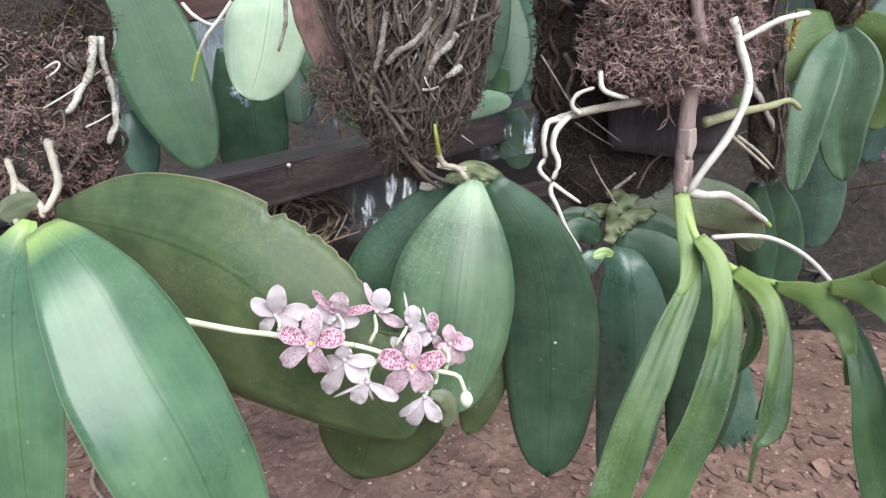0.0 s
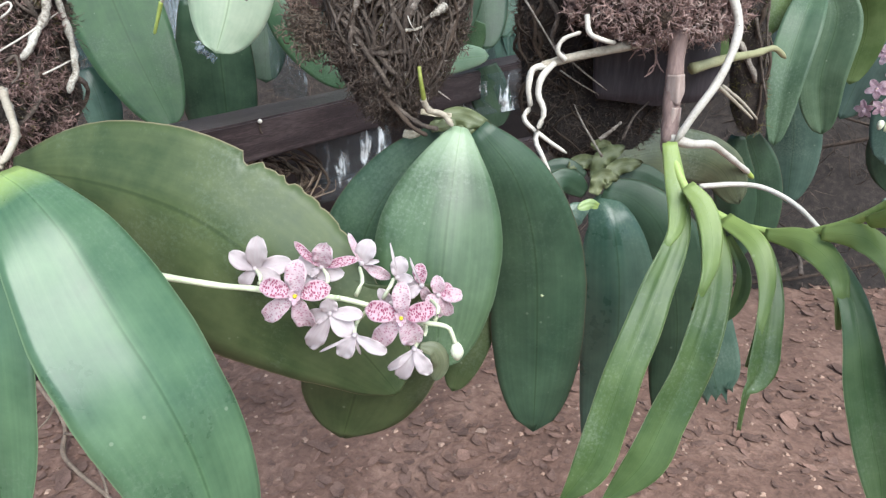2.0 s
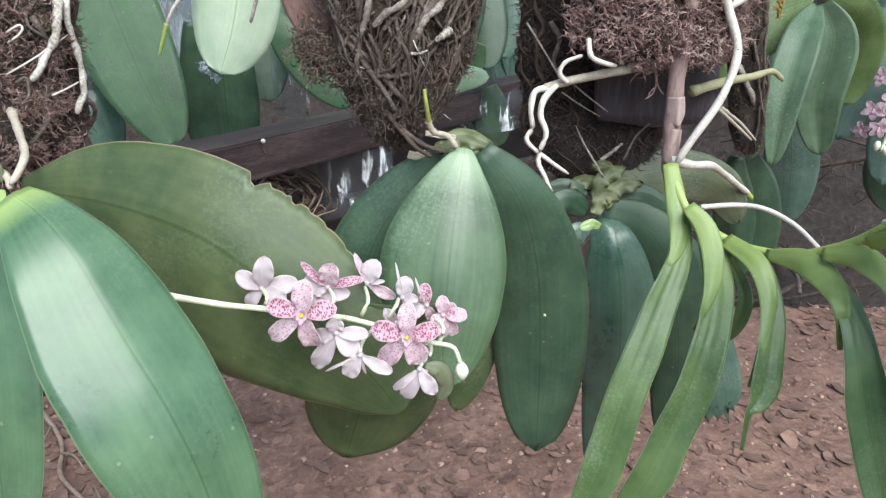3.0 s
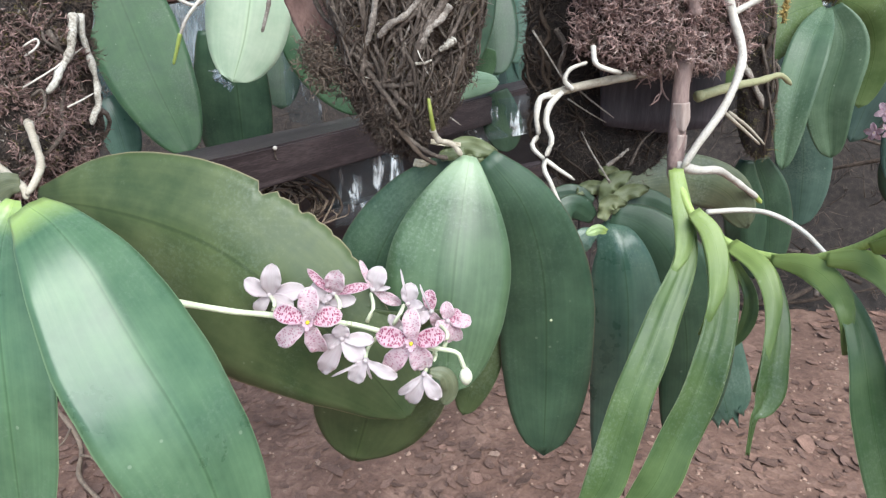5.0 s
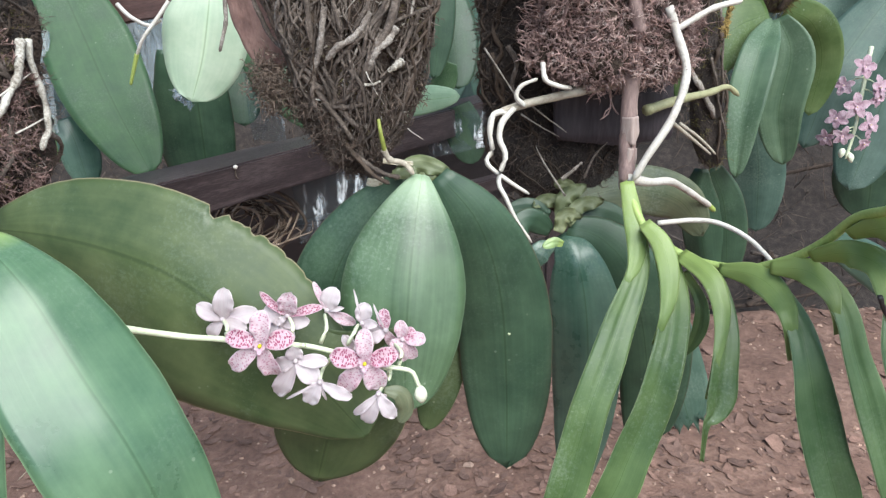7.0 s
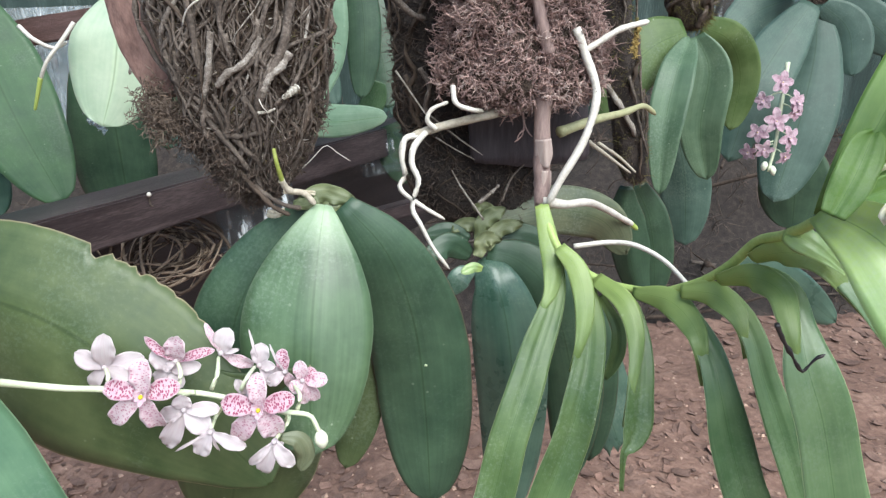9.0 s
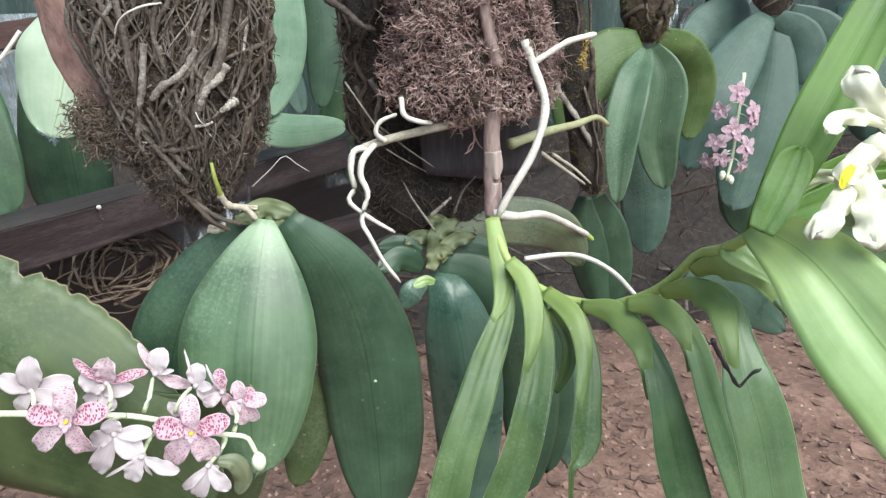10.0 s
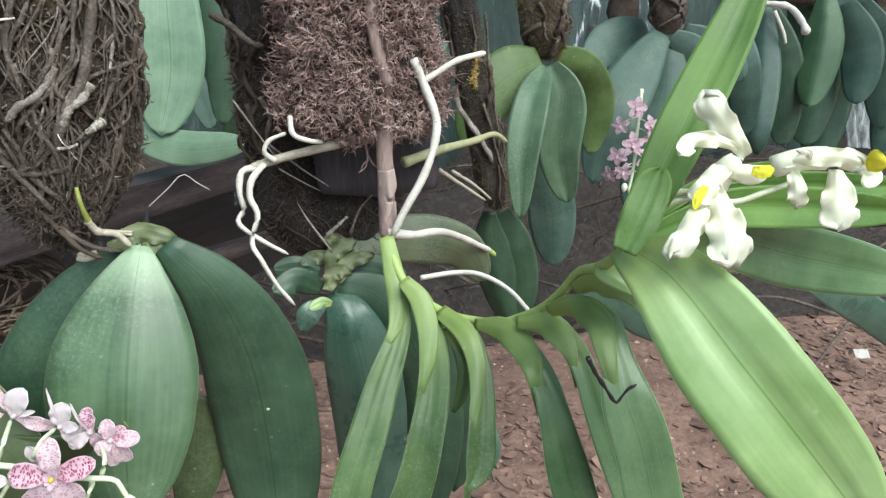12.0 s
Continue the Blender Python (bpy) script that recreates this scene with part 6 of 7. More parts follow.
def plastic_material(name, rough, haze=0.03):
    """Thin clear film: mostly see-through, with a creased gloss and whitish streaks painted as glints."""
    m, b = mat_new(name, rough)
    n = noise_tex(m, stretched(m, coords(m, "Object"), 45.0, 45.0, 9.0), 1.0, 3.0)
    clear = node(m, "ShaderNodeBsdfTransparent")
    clear.inputs[0].default_value = (0.86, 0.9, 0.92, 1)
    b.inputs["Base Color"].default_value = (0.82, 0.86, 0.90, 1)
    b.inputs["Specular IOR Level"].default_value = 1.0
    bump(m, b, n, 1.0, 0.02)
    mix = node(m, "ShaderNodeMixShader")
    # sharp noise steps paint opaque whitish streaks in place of reflected glints
    wire(m, ramp(m, n, [(0.57 - 0.3 * haze, (haze,) * 3), (0.62, (0.18 + haze,) * 3), (0.67, (0.8, 0.8, 0.8))]), mix.inputs[0])
    wire(m, clear.outputs[0], mix.inputs[1])
    wire(m, b.outputs[0], mix.inputs[2])
    wire(m, mix.outputs[0], m.node_tree.nodes["Material Output"].inputs[0])
    return m


PLASTIC = plastic_material("clear_plastic", 0.1)
PLASTIC_HAZY = plastic_material("hazy_plastic", 0.2, 0.22)


def crumpled(parent, name, a, b, c, mat, amount, n=26):
    """A thin crumpled sheet: a is a corner, b the next one along the top, c the one below a."""
    a, b, c = (np.array(v) for v in (a, b, c))
    nrm = unit(np.cross(b - a, c - a))
    verts, faces = [], []
    for k in (0.0, 0.0007):
        for i in range(n):
            for j in range(n):
                u, w = i / (n - 1), j / (n - 1)
                p = a + (b - a) * u + (c - a) * w
                d = amount * (noise.noise((u * 6 + a[0] * 9, w * 2.2, a[2])) + 0.5 * noise.noise((u * 15, w * 6, a[0] * 5)))
                verts.append(p + nrm * (d + k))
    for k in (0, n * n):
        for i in range(n - 1):
            for j in range(n - 1):
                q = k + i * n + j
                faces.append((q, q + 1, q + n + 1, q + n) if k else (q, q + n, q + n + 1, q + 1))
    return part(name, mesh_from(verts, faces, mat), parent)


for label, a, b, c in (("crumpled clear plastic sheet hanging behind the rail", (-0.1956, 1.18, 0.8581), (-0.0749, 1.25, 0.8777), (-0.1848, 1.16, 0.7176)),
                       ("creased hazy plastic strip hanging behind a broad leaf", (-0.562, 1.42, 1.1293), (-0.4691, 1.42, 1.1332), (-0.5749, 1.42, 0.9023)),
                       ("narrow hazy plastic strip beside a mossy mount", (-0.6514, 1.25, 1.0879), (-0.6059, 1.25, 1.0788), (-0.6702, 1.25, 0.9121)),
                       ("strip of clear plastic behind a pale leaf", (-0.3302, 1.42, 1.0075), (-0.2605, 1.42, 0.9982), (-0.3251, 1.42, 0.855)),
                       ("hazy plastic sheet hanging behind the bench", (-0.9406, 2.02, 1.1507), (-0.6729, 2.02, 1.1559), (-1.0005, 2.02, 0.8411)),
                       ("shiny scrap of plastic under a pale leaf", (-0.4317, 1.30, 0.9743), (-0.3693, 1.20, 0.9703), (-0.4204, 1.30, 0.9542)),
                       ("strip of clear plastic hanging high behind the orchids", (0.9942, 2.2, 1.2964), (1.3486, 2.2, 1.3003), (1.0334, 2.2, 1.0604)),
                       ("torn hazy plastic hanging among shaded leaves", (1.6486, 1.72, 1.0302), (1.7504, 1.72, 1.0215), (1.7104, 1.72, 0.8266)),
                       ("strip of clear plastic hanging between leaves", (0.0252, 1.5, 0.8764), (0.1864, 1.5, 0.9075), (0.0384, 1.5, 0.7941)),
                       ("strip of clear plastic beside a mossy mount", (-0.7847, 1.5, 1.0761), (-0.7235, 1.5, 1.0761), (-0.7799, 1.5, 0.8756))):
    sheet_ob = thing("plastic_sheet", a, label, "plastic sheet", "clear plastic sheets")
    ob = crumpled(sheet_ob, "film", a, b, c, PLASTIC if a[1] < 1.2 or label.startswith("strip") else PLASTIC_HAZY, 0.012)

def mound_height(x, y):
    return ground_height(x, y) + 0.66 * max(0.0, min(1.0, (y - 2.4) / 0.95)) * (0.8 + 0.5 * noise.noise((x * 1.7, y * 1.7, 2.0)))


brush = thing("brush_pile", (1.3, 2.9, 0.0), "pile of dark dead branches and leaves on the soil", "brush pile")
for _ in range(90):
    x, y = rng.uniform(-0.9, 3.4), rng.uniform(2.4, 3.4)
    a, ln = rng.uniform(0, 3.14), rng.uniform(0.15, 0.5)
    d = np.array((math.cos(a), 0.4 * math.sin(a), rng.normal() * 0.18))
    p = np.array((x, y, mound_height(x, y) + rng.uniform(0.01, 0.12)))
    tube(brush, "branch", ROOT_GREY if rng.random() < 0.35 else BARK_DARK, [p - d * ln, p + rng.normal(size=3) * 0.03, p + d * ln], rng.uniform(0.004, 0.014), 0.004, n=12, sides=6, bulge=0.3)


def mound_spots(rng):
    x, y = rng.uniform(-2.5, 5.0), rng.uniform(2.4, 3.9)
    return np.array((x, y, mound_height(x, y))), np.array((0, -0.4, 0.9))


v, f = [], []
for j in range(30):
    for i in range(120):
        x, y = -3.0 + 8.6 * i / 119, 2.35 + 1.7 * j / 29
        v.append((x, y, mound_height(x, y) - 0.02))
for j in range(29):
    for i in range(119):
        f.append((j * 120 + i, j * 120 + i + 1, (j + 1) * 120 + i + 1, (j + 1) * 120 + i))
# the shaded root mat puts the dimness at the back into the bank's colour
tagged(new("earth_bank", mesh_from(v, f, BARK_SHADED)), "dark heap of leaf mould and brush behind the bench", "bank", kind="structure")

CURTAIN = rough_material("blue_grey_sheeting", [(0.3, (0.014, 0.026, 0.024)), (0.55, (0.034, 0.056, 0.052)), (0.78, (0.13, 0.17, 0.165))], 3.0, 0.35, 0.4, 0.01, (5, 5, 0.6))
v, f = [], []
for j in range(24):
    for i in range(420):
        x = -5.0 + 14.0 * i / 419
        v.append((x, 3.9 + 0.05 * noise.noise((x * 7, j * 0.12, 0)) + 0.03 * noise.noise((x * 21, j * 0.2, 4)), 0.15 + 2.9 * j / 23))
for j in range(23):
    for i in range(419):
        f.append((j * 420 + i, j * 420 + i + 1, (j + 1) * 420 + i + 1, (j + 1) * 420 + i))
tagged(new("wall_back", mesh_from(v, f, CURTAIN)), "blue-grey plastic sheeting in vertical folds behind the plants", "sheeting wall", kind="structure")

mount_f = mount("root_mount", "small dark root block above wide blue-green leaves", (0.9279, 1.47, 1.3626), (0.952, 1.43, 1.131), 0.035, 0.03, 0.7, 41.0, 10, 1200)
mount_i = mount("root_mount", "small dark root block high in the shade", (1.3742, 1.68, 1.4947), (1.4449, 1.66, 1.199), 0.13, 0.04, 0.8, 44.0, 10, 1500)

# ---- small things ----
tube(plant_g, "aerial_root", ROOT_WHITE, [(-0.4192, 1.12, 1.1226), (-0.3981, 1.11, 1.1049), (-0.3676, 1.1, 1.0923), (-0.3473, 1.1, 1.1003)], 0.0034, 0.0026)
tube(plant_g, "aerial_root", ROOT_WHITE, [(-0.3328, 1.1, 1.1266), (-0.3492, 1.09, 1.103), (-0.3705, 1.08, 1.0754), (-0.3843, 1.08, 1.051)], 0.003, 0.0025)
tube(plant_g, "root_tip", ROOT_TIP, [(-0.3841, 1.08, 1.0526), (-0.3925, 1.08, 1.0303), (-0.4011, 1.08, 1.0077)], 0.0034, 0.0022)
tube(plant_g, "aerial_root", ROOT_PALE, [(-0.2396, 1.07, 1.1304), (-0.2401, 1.065, 1.0998), (-0.2458, 1.06, 1.0766), (-0.2528, 1.06, 1.0568)], 0.0033, 0.0025, bulge=0.4)
tube(plant_b, "root_tip", TIP_DULL, [(0.0265, 0.572, 1.041), (0.0283, 0.57, 1.0291), (0.0302, 0.575, 1.0148)], 0.0014, 0.0021)
tube(plant_b, "aerial_root", ROOT_TAN, [(0.0294, 0.575, 1.0157), (0.0338, 0.58, 1.0062), (0.0446, 0.585, 1.0019), (0.0529, 0.585, 0.9924)], 0.0027, 0.0022, bulge=0.4)
tube(plant_b, "aerial_root", ROOT_GREY, [(0.0002, 0.6, 1.0093), (0.0126, 0.59, 1.0013), (0.0284, 0.585, 0.993), (0.0415, 0.585, 0.9898)], 0.0023, 0.0018, bulge=0.4)
tube(plant_b, "aerial_root", ROOT_DARK, [(-0.0117, 0.6, 1.0235), (0.0063, 0.59, 1.0047), (0.0194, 0.585, 0.9918), (0.0321, 0.585, 0.9844)], 0.0023, 0.0018, bulge=0.4)
tube(plant_a, "aerial_root", ROOT_TAN, [(-0.3368, 0.62, 1.0089), (-0.3072, 0.58, 0.9992), (-0.286, 0.55, 0.9885), (-0.2821, 0.53, 0.9777), (-0.2824, 0.52, 0.9728)], 0.0037, 0.0028, bulge=0.3)
tube(plant_a, "aerial_root", ROOT_TAN, [(-0.3468, 0.58, 0.9799), (-0.3144, 0.55, 0.9796), (-0.2905, 0.53, 0.9752), (-0.2832, 0.52, 0.9691)], 0.0036, 0.0027, bulge=0.3)
tube(plant_a, "aerial_root", ROOT_TAN, [(-0.3646, 0.6, 0.995), (-0.3393, 0.57, 0.9826), (-0.3235, 0.54, 0.9694), (-0.2906, 0.5, 0.9685)], 0.0032, 0.0023, bulge=0.3)
leaf(plant_a, LEAF_OLD, [(-0.2918, 0.53, 0.9799), (-0.2989, 0.52, 0.9803), (-0.3045, 0.5, 0.975)], 0.0097, 0.0114, (0.58, -0.78, 0.24), base=0.6, label="old grey-green leaf base")
wire_ob = thing("wire", (-0.0038, 1.2, 0.9214), "thin bent wire tied to the rail", "wire")
tube(wire_ob, "strand", ROOT_WHITE, [(-0.0559, 1.18, 0.8788), (-0.0274, 1.19, 0.9029), (-0.0037, 1.2, 0.9234), (0.0162, 1.2, 0.9095), (0.0363, 1.2, 0.8956)], 0.0009, 0.0009, n=14, sides=5)
tassel = thing("moss_tassel", (0.3573, 0.75, 1.1114), "yellow-brown dry flower tassel hanging beside the moss", "tassel")
tube(tassel, "strand", MOSS_GREEN, [(0.3494, 0.72, 1.128), (0.3496, 0.72, 1.1127), (0.3493, 0.72, 1.0902)], 0.0016, 0.0011)
ta, tb = np.array((0.3502, 0.72, 1.1194)), np.array((0.3493, 0.72, 1.0902))
fuzz(tassel, "bract", rough_material("dry_yellow_bract", [(0.3, (0.30, 0.20, 0.06)), (0.6, (0.55, 0.40, 0.14))], 80.0), lambda r: (ta + (tb - ta) * r.uniform(0, 1), unit(r.normal(size=3))), 160, 0.006, 0.0009, rng)
twig = thing("twig", (-1.0792, 1.573, -0.04), "thin brown fallen twig with side shoots on the soil", "twig")
tube(twig, "stick", VINE, [(-1.3096, 1.8301, -0.035), (-1.1656, 1.6658, -0.03), (-1.0472, 1.5559, -0.03), (-0.9718, 1.4713, -0.035), (-0.927, 1.377, -0.04), (-0.8392, 1.2979, -0.03), (-0.7375, 1.228, -0.03), (-0.6542, 1.1565, -0.04)], 0.007, 0.005, n=30, sides=6, bulge=0.4, rough=0.3)
tube(twig, "side_shoot", VINE, [(-1.0472, 1.5559, -0.03), (-1.0147, 1.4722, -0.01), (-1.037, 1.4486, -0.03)], 0.004, 0.002, n=8, sides=5)
tube(twig, "side_shoot", VINE, [(-0.9547, 1.4421, -0.03), (-0.9016, 1.4086, -0.01), (-0.8632, 1.3801, -0.03)], 0.004, 0.002, n=8, sides=5)
tube(twig, "side_shoot", VINE, [(-0.7375, 1.228, -0.03), (-0.7669, 1.2716, -0.02), (-0.8247, 1.3398, -0.03)], 0.004, 0.002, n=8, sides=5)
stick = thing("twig", (2.1705, 2.1191, -0.03), "pale grey dry stick lying on the soil", "twig")
tube(stick, "stick", ROOT_GREY, [(2.3383, 2.2187, 0.02), (2.1486, 2.0859, 0), (1.9717, 1.9698, -0.03)], 0.006, 0.005, n=12, sides=6, bulge=0.2)
scrap = thing("paper_scrap", (2.2211, 2.0241, -0.03), "small crumpled scrap of white paper on the soil", "paper scrap")
crumpled(scrap, "sheet", (2.1747, 2.0159, 0), (2.2268, 2.005, 0), (2.128, 1.9503, 0), ROOT_WHITE, 0.004, n=8)


def splash(plant, at, nrm, size, seed):
    """A dried fleck of uneven outline lying on a leaf."""
    r = np.random.default_rng(seed)
    n = unit(np.array(nrm, float))
    x = unit(np.cross(n, (0.3, 0.1, 0.9)))
    y = np.cross(n, x)
    c = np.array(at) + n * 0.0011
    ring = [c + (x * math.cos(a) + y * math.sin(a)) * size * r.uniform(0.55, 1.25) for a in np.linspace(0, 2 * math.pi, 11)[:-1]]
    verts = ring + [p - n * 0.0011 for p in ring] + [c + n * 0.0004]
    faces = [(i, (i + 1) % 10, 20) for i in range(10)] + [(i, i + 10, (i + 1) % 10 + 10, (i + 1) % 10) for i in range(10)]
    part("dried_splash", mesh_from(verts, faces, SPLASH), plant, "dried whitish splash on the leaf")


splash(plant_a, (-0.1094, 0.5226, 0.9518), (0.09, -0.87, 0.48), 0.0021, 1)
splash(plant_a, (-0.0873, 0.5215, 0.9442), (0.14, -0.88, 0.46), 0.0025, 2)
splash(plant_a, (-0.0845, 0.5215, 0.934), (0.14, -0.88, 0.46), 0.0009, 3)
splash(plant_b, (0.1387, 0.6149, 0.8265), (0.05, -1.0, -0.06), 0.0013, 4)

# ---- more shaded plants hanging further back ----
def shaded_plant(at, mat, seed):
    r = np.random.default_rng(seed)
    ob = thing("orchid_plant", at, "dim hanging orchid leaves in the shade further back", "orchid", "far orchids")
    at = np.array(at)
    lump(ob, "root_block", BARK_DARK, tuple(at + (0, 0, 0.16)), tuple(at - (0, 0, 0.01)), 0.04, 0.03, 0.7, seed * 1.0, rows=16, cols=18)
    for k in range(7):
        a = -1.2 + 2.4 * k / 6 + r.normal() * 0.15
        ln, w = r.uniform(0.16, 0.26), r.uniform(0.026, 0.042)
        d = np.array((math.sin(a), -0.45 * math.cos(a) - 0.1, 0.0))
        pts = [at + d * q * ln * 0.55 + np.array((0, 0, 0.02 * math.sin(q * 3) - ln * q**1.6 * 0.85)) for q in (0.0, 0.3, 0.65, 1.0)]
        leaf(ob, mat, [tuple(p) for p in pts], w, w, (d[0] * 0.5, -0.9, 0.5), fold=(-8, -12), base=0.3)
    return ob


far_a = shaded_plant((-0.55, 1.95, 1.10), LEAF_DARK, 3)
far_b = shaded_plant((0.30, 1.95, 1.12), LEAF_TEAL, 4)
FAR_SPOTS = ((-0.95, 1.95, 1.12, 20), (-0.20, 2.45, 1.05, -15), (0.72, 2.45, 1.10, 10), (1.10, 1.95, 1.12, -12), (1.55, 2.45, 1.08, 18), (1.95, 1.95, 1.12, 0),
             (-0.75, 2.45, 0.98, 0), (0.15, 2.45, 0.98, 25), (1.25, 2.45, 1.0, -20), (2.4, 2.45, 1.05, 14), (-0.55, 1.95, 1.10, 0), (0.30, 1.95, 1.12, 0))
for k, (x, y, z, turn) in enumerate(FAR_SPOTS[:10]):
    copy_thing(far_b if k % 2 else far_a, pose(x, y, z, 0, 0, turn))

fuzz(mount_b, "moss", MOSS_GREEN, lump_spots((0.0031, 0.645, 1.3129), (0.0025, 0.62, 0.9896), 0.066, 0.046, 0.46, 5.0, v0=0.45, t0=math.pi, t1=2 * math.pi, power=2.4), 2500, 0.006, 0.0006, rng)
fuzz(mount_b, "moss", FIBRE_DARK, lump_spots((0.0031, 0.645, 1.3129), (0.0025, 0.62, 0.9896), 0.067, 0.047, 0.46, 5.0, v0=0.55, skew=2.0, t0=math.pi, t1=2 * math.pi, power=2.4), 3500, 0.009, 0.0006, rng, branch=2, curl=1.4)
fuzz(mount_a, "moss", MOSS_GREEN, lump_spots((-0.4217, 0.76, 1.3221), (-0.3931, 0.66, 0.9293), 0.086, 0.072, 0.85, 2.0, v0=0.5, t0=math.pi, t1=2 * math.pi), 2200, 0.008, 0.0007, rng, branch=1, curl=1.0)
fuzz(mount_a, "moss", MOSS_PURPLE, lump_spots((-0.4217, 0.76, 1.3221), (-0.3931, 0.66, 0.9293), 0.086, 0.072, 0.85, 2.0, v0=0.55, t0=math.pi, t1=2 * math.pi, skew=1.3), 7000, 0.012, 0.0009, rng, branch=3, curl=1.2, patchy=0.95)

# ---- overhead frame that the mounts hang from ----
frame_ob = thing("hanging_frame", (-2.6, 1.5, -0.06), "weathered wooden frame over the plants with hanging wires", "frame")
for y in (0.66, 0.95, 1.45, 1.95, 2.45):
    box(frame_ob, "beam", WOOD_DARK, (-2.6, y, 2.02), (4.6, y, 2.02), 0.04, 0.06)
for x in (-2.6, 4.6):
    for y in (0.66, 2.45):
        box(frame_ob, "post", WOOD_DARK, (x, y, -0.1), (x, y, 2.05), 0.07, 0.07)
    box(frame_ob, "beam", WOOD_DARK, (x, 0.6, 2.06), (x, 2.5, 2.06), 0.05, 0.04)
for p, y in (((-0.4241, 0.76, 1.3132), 0.66), ((0.0056, 0.645, 1.3059), 0.66), ((0.1725, 0.86, 1.3081), 0.95), ((0.2272, 0.755, 1.3392), 0.66), ((0.3803, 0.93, 1.3238), 0.95), ((0.5441, 1.12, 1.2709), 0.95),
             ((0.9296, 1.47, 1.3529), 1.45), ((1.3764, 1.68, 1.4827), 1.45), ((-0.6177, 1.3, 1.159), 1.45), ((-0.0138, 1.35, 1.2688), 1.45), ((-0.3978, 1.6, 1.1425), 1.45)):
    tube(frame_ob, "wire", ROOT_DARK, [(p[0], p[1], p[2] - 0.02), (p[0] * 0.9 + 0.1 * p[0], (p[1] + y) / 2, (p[2] + 2.0) / 2), (p[0], y, 2.03)], 0.0012, n=6, sides=5)
for x, y, z, turn in FAR_SPOTS:
    tube(frame_ob, "wire", ROOT_DARK, [(x, y, z + 0.12), (x, y, (z + 2.0) / 2), (x, y, 2.03)], 0.0012, n=5, sides=5)

# thin dead roots in front of the shaded root block
tube(mount_c, "dead_root", ROOT_PALE, [(0.1196, 0.77, 1.0796), (0.1357, 0.76, 1.0564), (0.1581, 0.75, 1.0235)], 0.0012, 0.0007, n=8, sides=5)
tube(mount_c, "dead_root", ROOT_PALE, [(0.1514, 0.76, 1.0365), (0.1786, 0.755, 1.0142), (0.2069, 0.75, 0.9942)], 0.0012, 0.0007, n=8, sides=5)
tube(mount_c, "dead_root", ROOT_PALE, [(0.1588, 0.76, 1.0121), (0.1797, 0.755, 0.9995), (0.1991, 0.75, 0.9894)], 0.001, 0.0006, n=8, sides=5)
tube(mount_c, "dead_root", ROOT_PALE, [(0.207, 0.74, 0.9273), (0.1842, 0.745, 0.9614), (0.1746, 0.75, 0.9796)], 0.0015, 0.0007, n=8, sides=5, bulge=0.5)
tube(mount_c, "dead_root", ROOT_GREY, [(0.1449, 0.78, 1.0801), (0.1537, 0.77, 1.064), (0.1492, 0.77, 1.041), (0.158, 0.76, 1.025)], 0.003, 0.0018, bulge=0.5)
tube(mount_c, "dead_root", ROOT_GREY, [(0.1042, 0.8, 1.1588), (0.1212, 0.79, 1.1488), (0.138, 0.79, 1.134), (0.1524, 0.79, 1.1284)], 0.004, 0.0029, bulge=0.5)
tube(mount_c, "dead_root", ROOT_GREY, [(0.2259, 0.74, 0.9461), (0.2364, 0.745, 0.9693), (0.2506, 0.75, 0.9834)], 0.0015, 0.0009, bulge=0.5)
tube(mount_c, "dead_root", ROOT_PALE, [(0.2024, 0.74, 0.9458), (0.2133, 0.74, 0.9551), (0.2241, 0.745, 0.9631)], 0.0024, 0.0012, bulge=0.6)
tube(mount_d, "dead_root", ROOT_TAN, [(0.3552, 0.84, 0.9859), (0.3843, 0.85, 0.9663), (0.4101, 0.86, 0.944)], 0.0023, 0.0013, bulge=0.4)

# large roots over the root-wrapped slab
tube(mount_b, "root", ROOT_GREY, [(-0.0291, 0.59, 1.1794), (-0.03, 0.589, 1.1646), (-0.0276, 0.587, 1.1401), (-0.0264, 0.5875, 1.1246), (-0.0247, 0.5885, 1.0864), (-0.0259, 0.5925, 1.0629)], 0.0028, 0.002, bulge=0.4, rough=0.35)
tube(mount_b, "root", ROOT_PALE, [(-0.0124, 0.5815, 1.1255), (-0.0155, 0.5815, 1.1071), (-0.0207, 0.5845, 1.0868), (-0.0264, 0.589, 1.0765)], 0.0025, 0.0025, bulge=0.3, rough=0.3)
tube(mount_b, "root", ROOT_PALE, [(0.0229, 0.583, 1.121), (0.0147, 0.5815, 1.1086), (0.0056, 0.5805, 1.1004), (-0.0036, 0.5815, 1.0957), (-0.0139, 0.585, 1.0854)], 0.0025, 0.0029, bulge=0.45, rough=0.3)
tube(mount_b, "root", ROOT_GREY, [(0.0518, 0.596, 1.1799), (0.0498, 0.5935, 1.1646), (0.0436, 0.5885, 1.1355), (0.0363, 0.586, 1.1099), (0.0213, 0.584, 1.0876), (0.016, 0.5855, 1.0709), (0.0084, 0.589, 1.0496)], 0.0037, 0.0029, bulge=0.4, rough=0.35)
tube(mount_b, "root", ROOT_PALE, [(0.0422, 0.5885, 1.1096), (0.0353, 0.5855, 1.0998), (0.0261, 0.5825, 1.0918), (0.0186, 0.5845, 1.0768)], 0.0033, 0.0025, bulge=0.5, rough=0.4)
tube(mount_b, "root", ROOT_GREY, [(0.041, 0.591, 1.1721), (0.0368, 0.587, 1.1492), (0.0339, 0.586, 1.1298), (0.0251, 0.5845, 1.1062), (0.0187, 0.585, 1.0941)], 0.0016, 0.0012, bulge=0.3, rough=0.3)
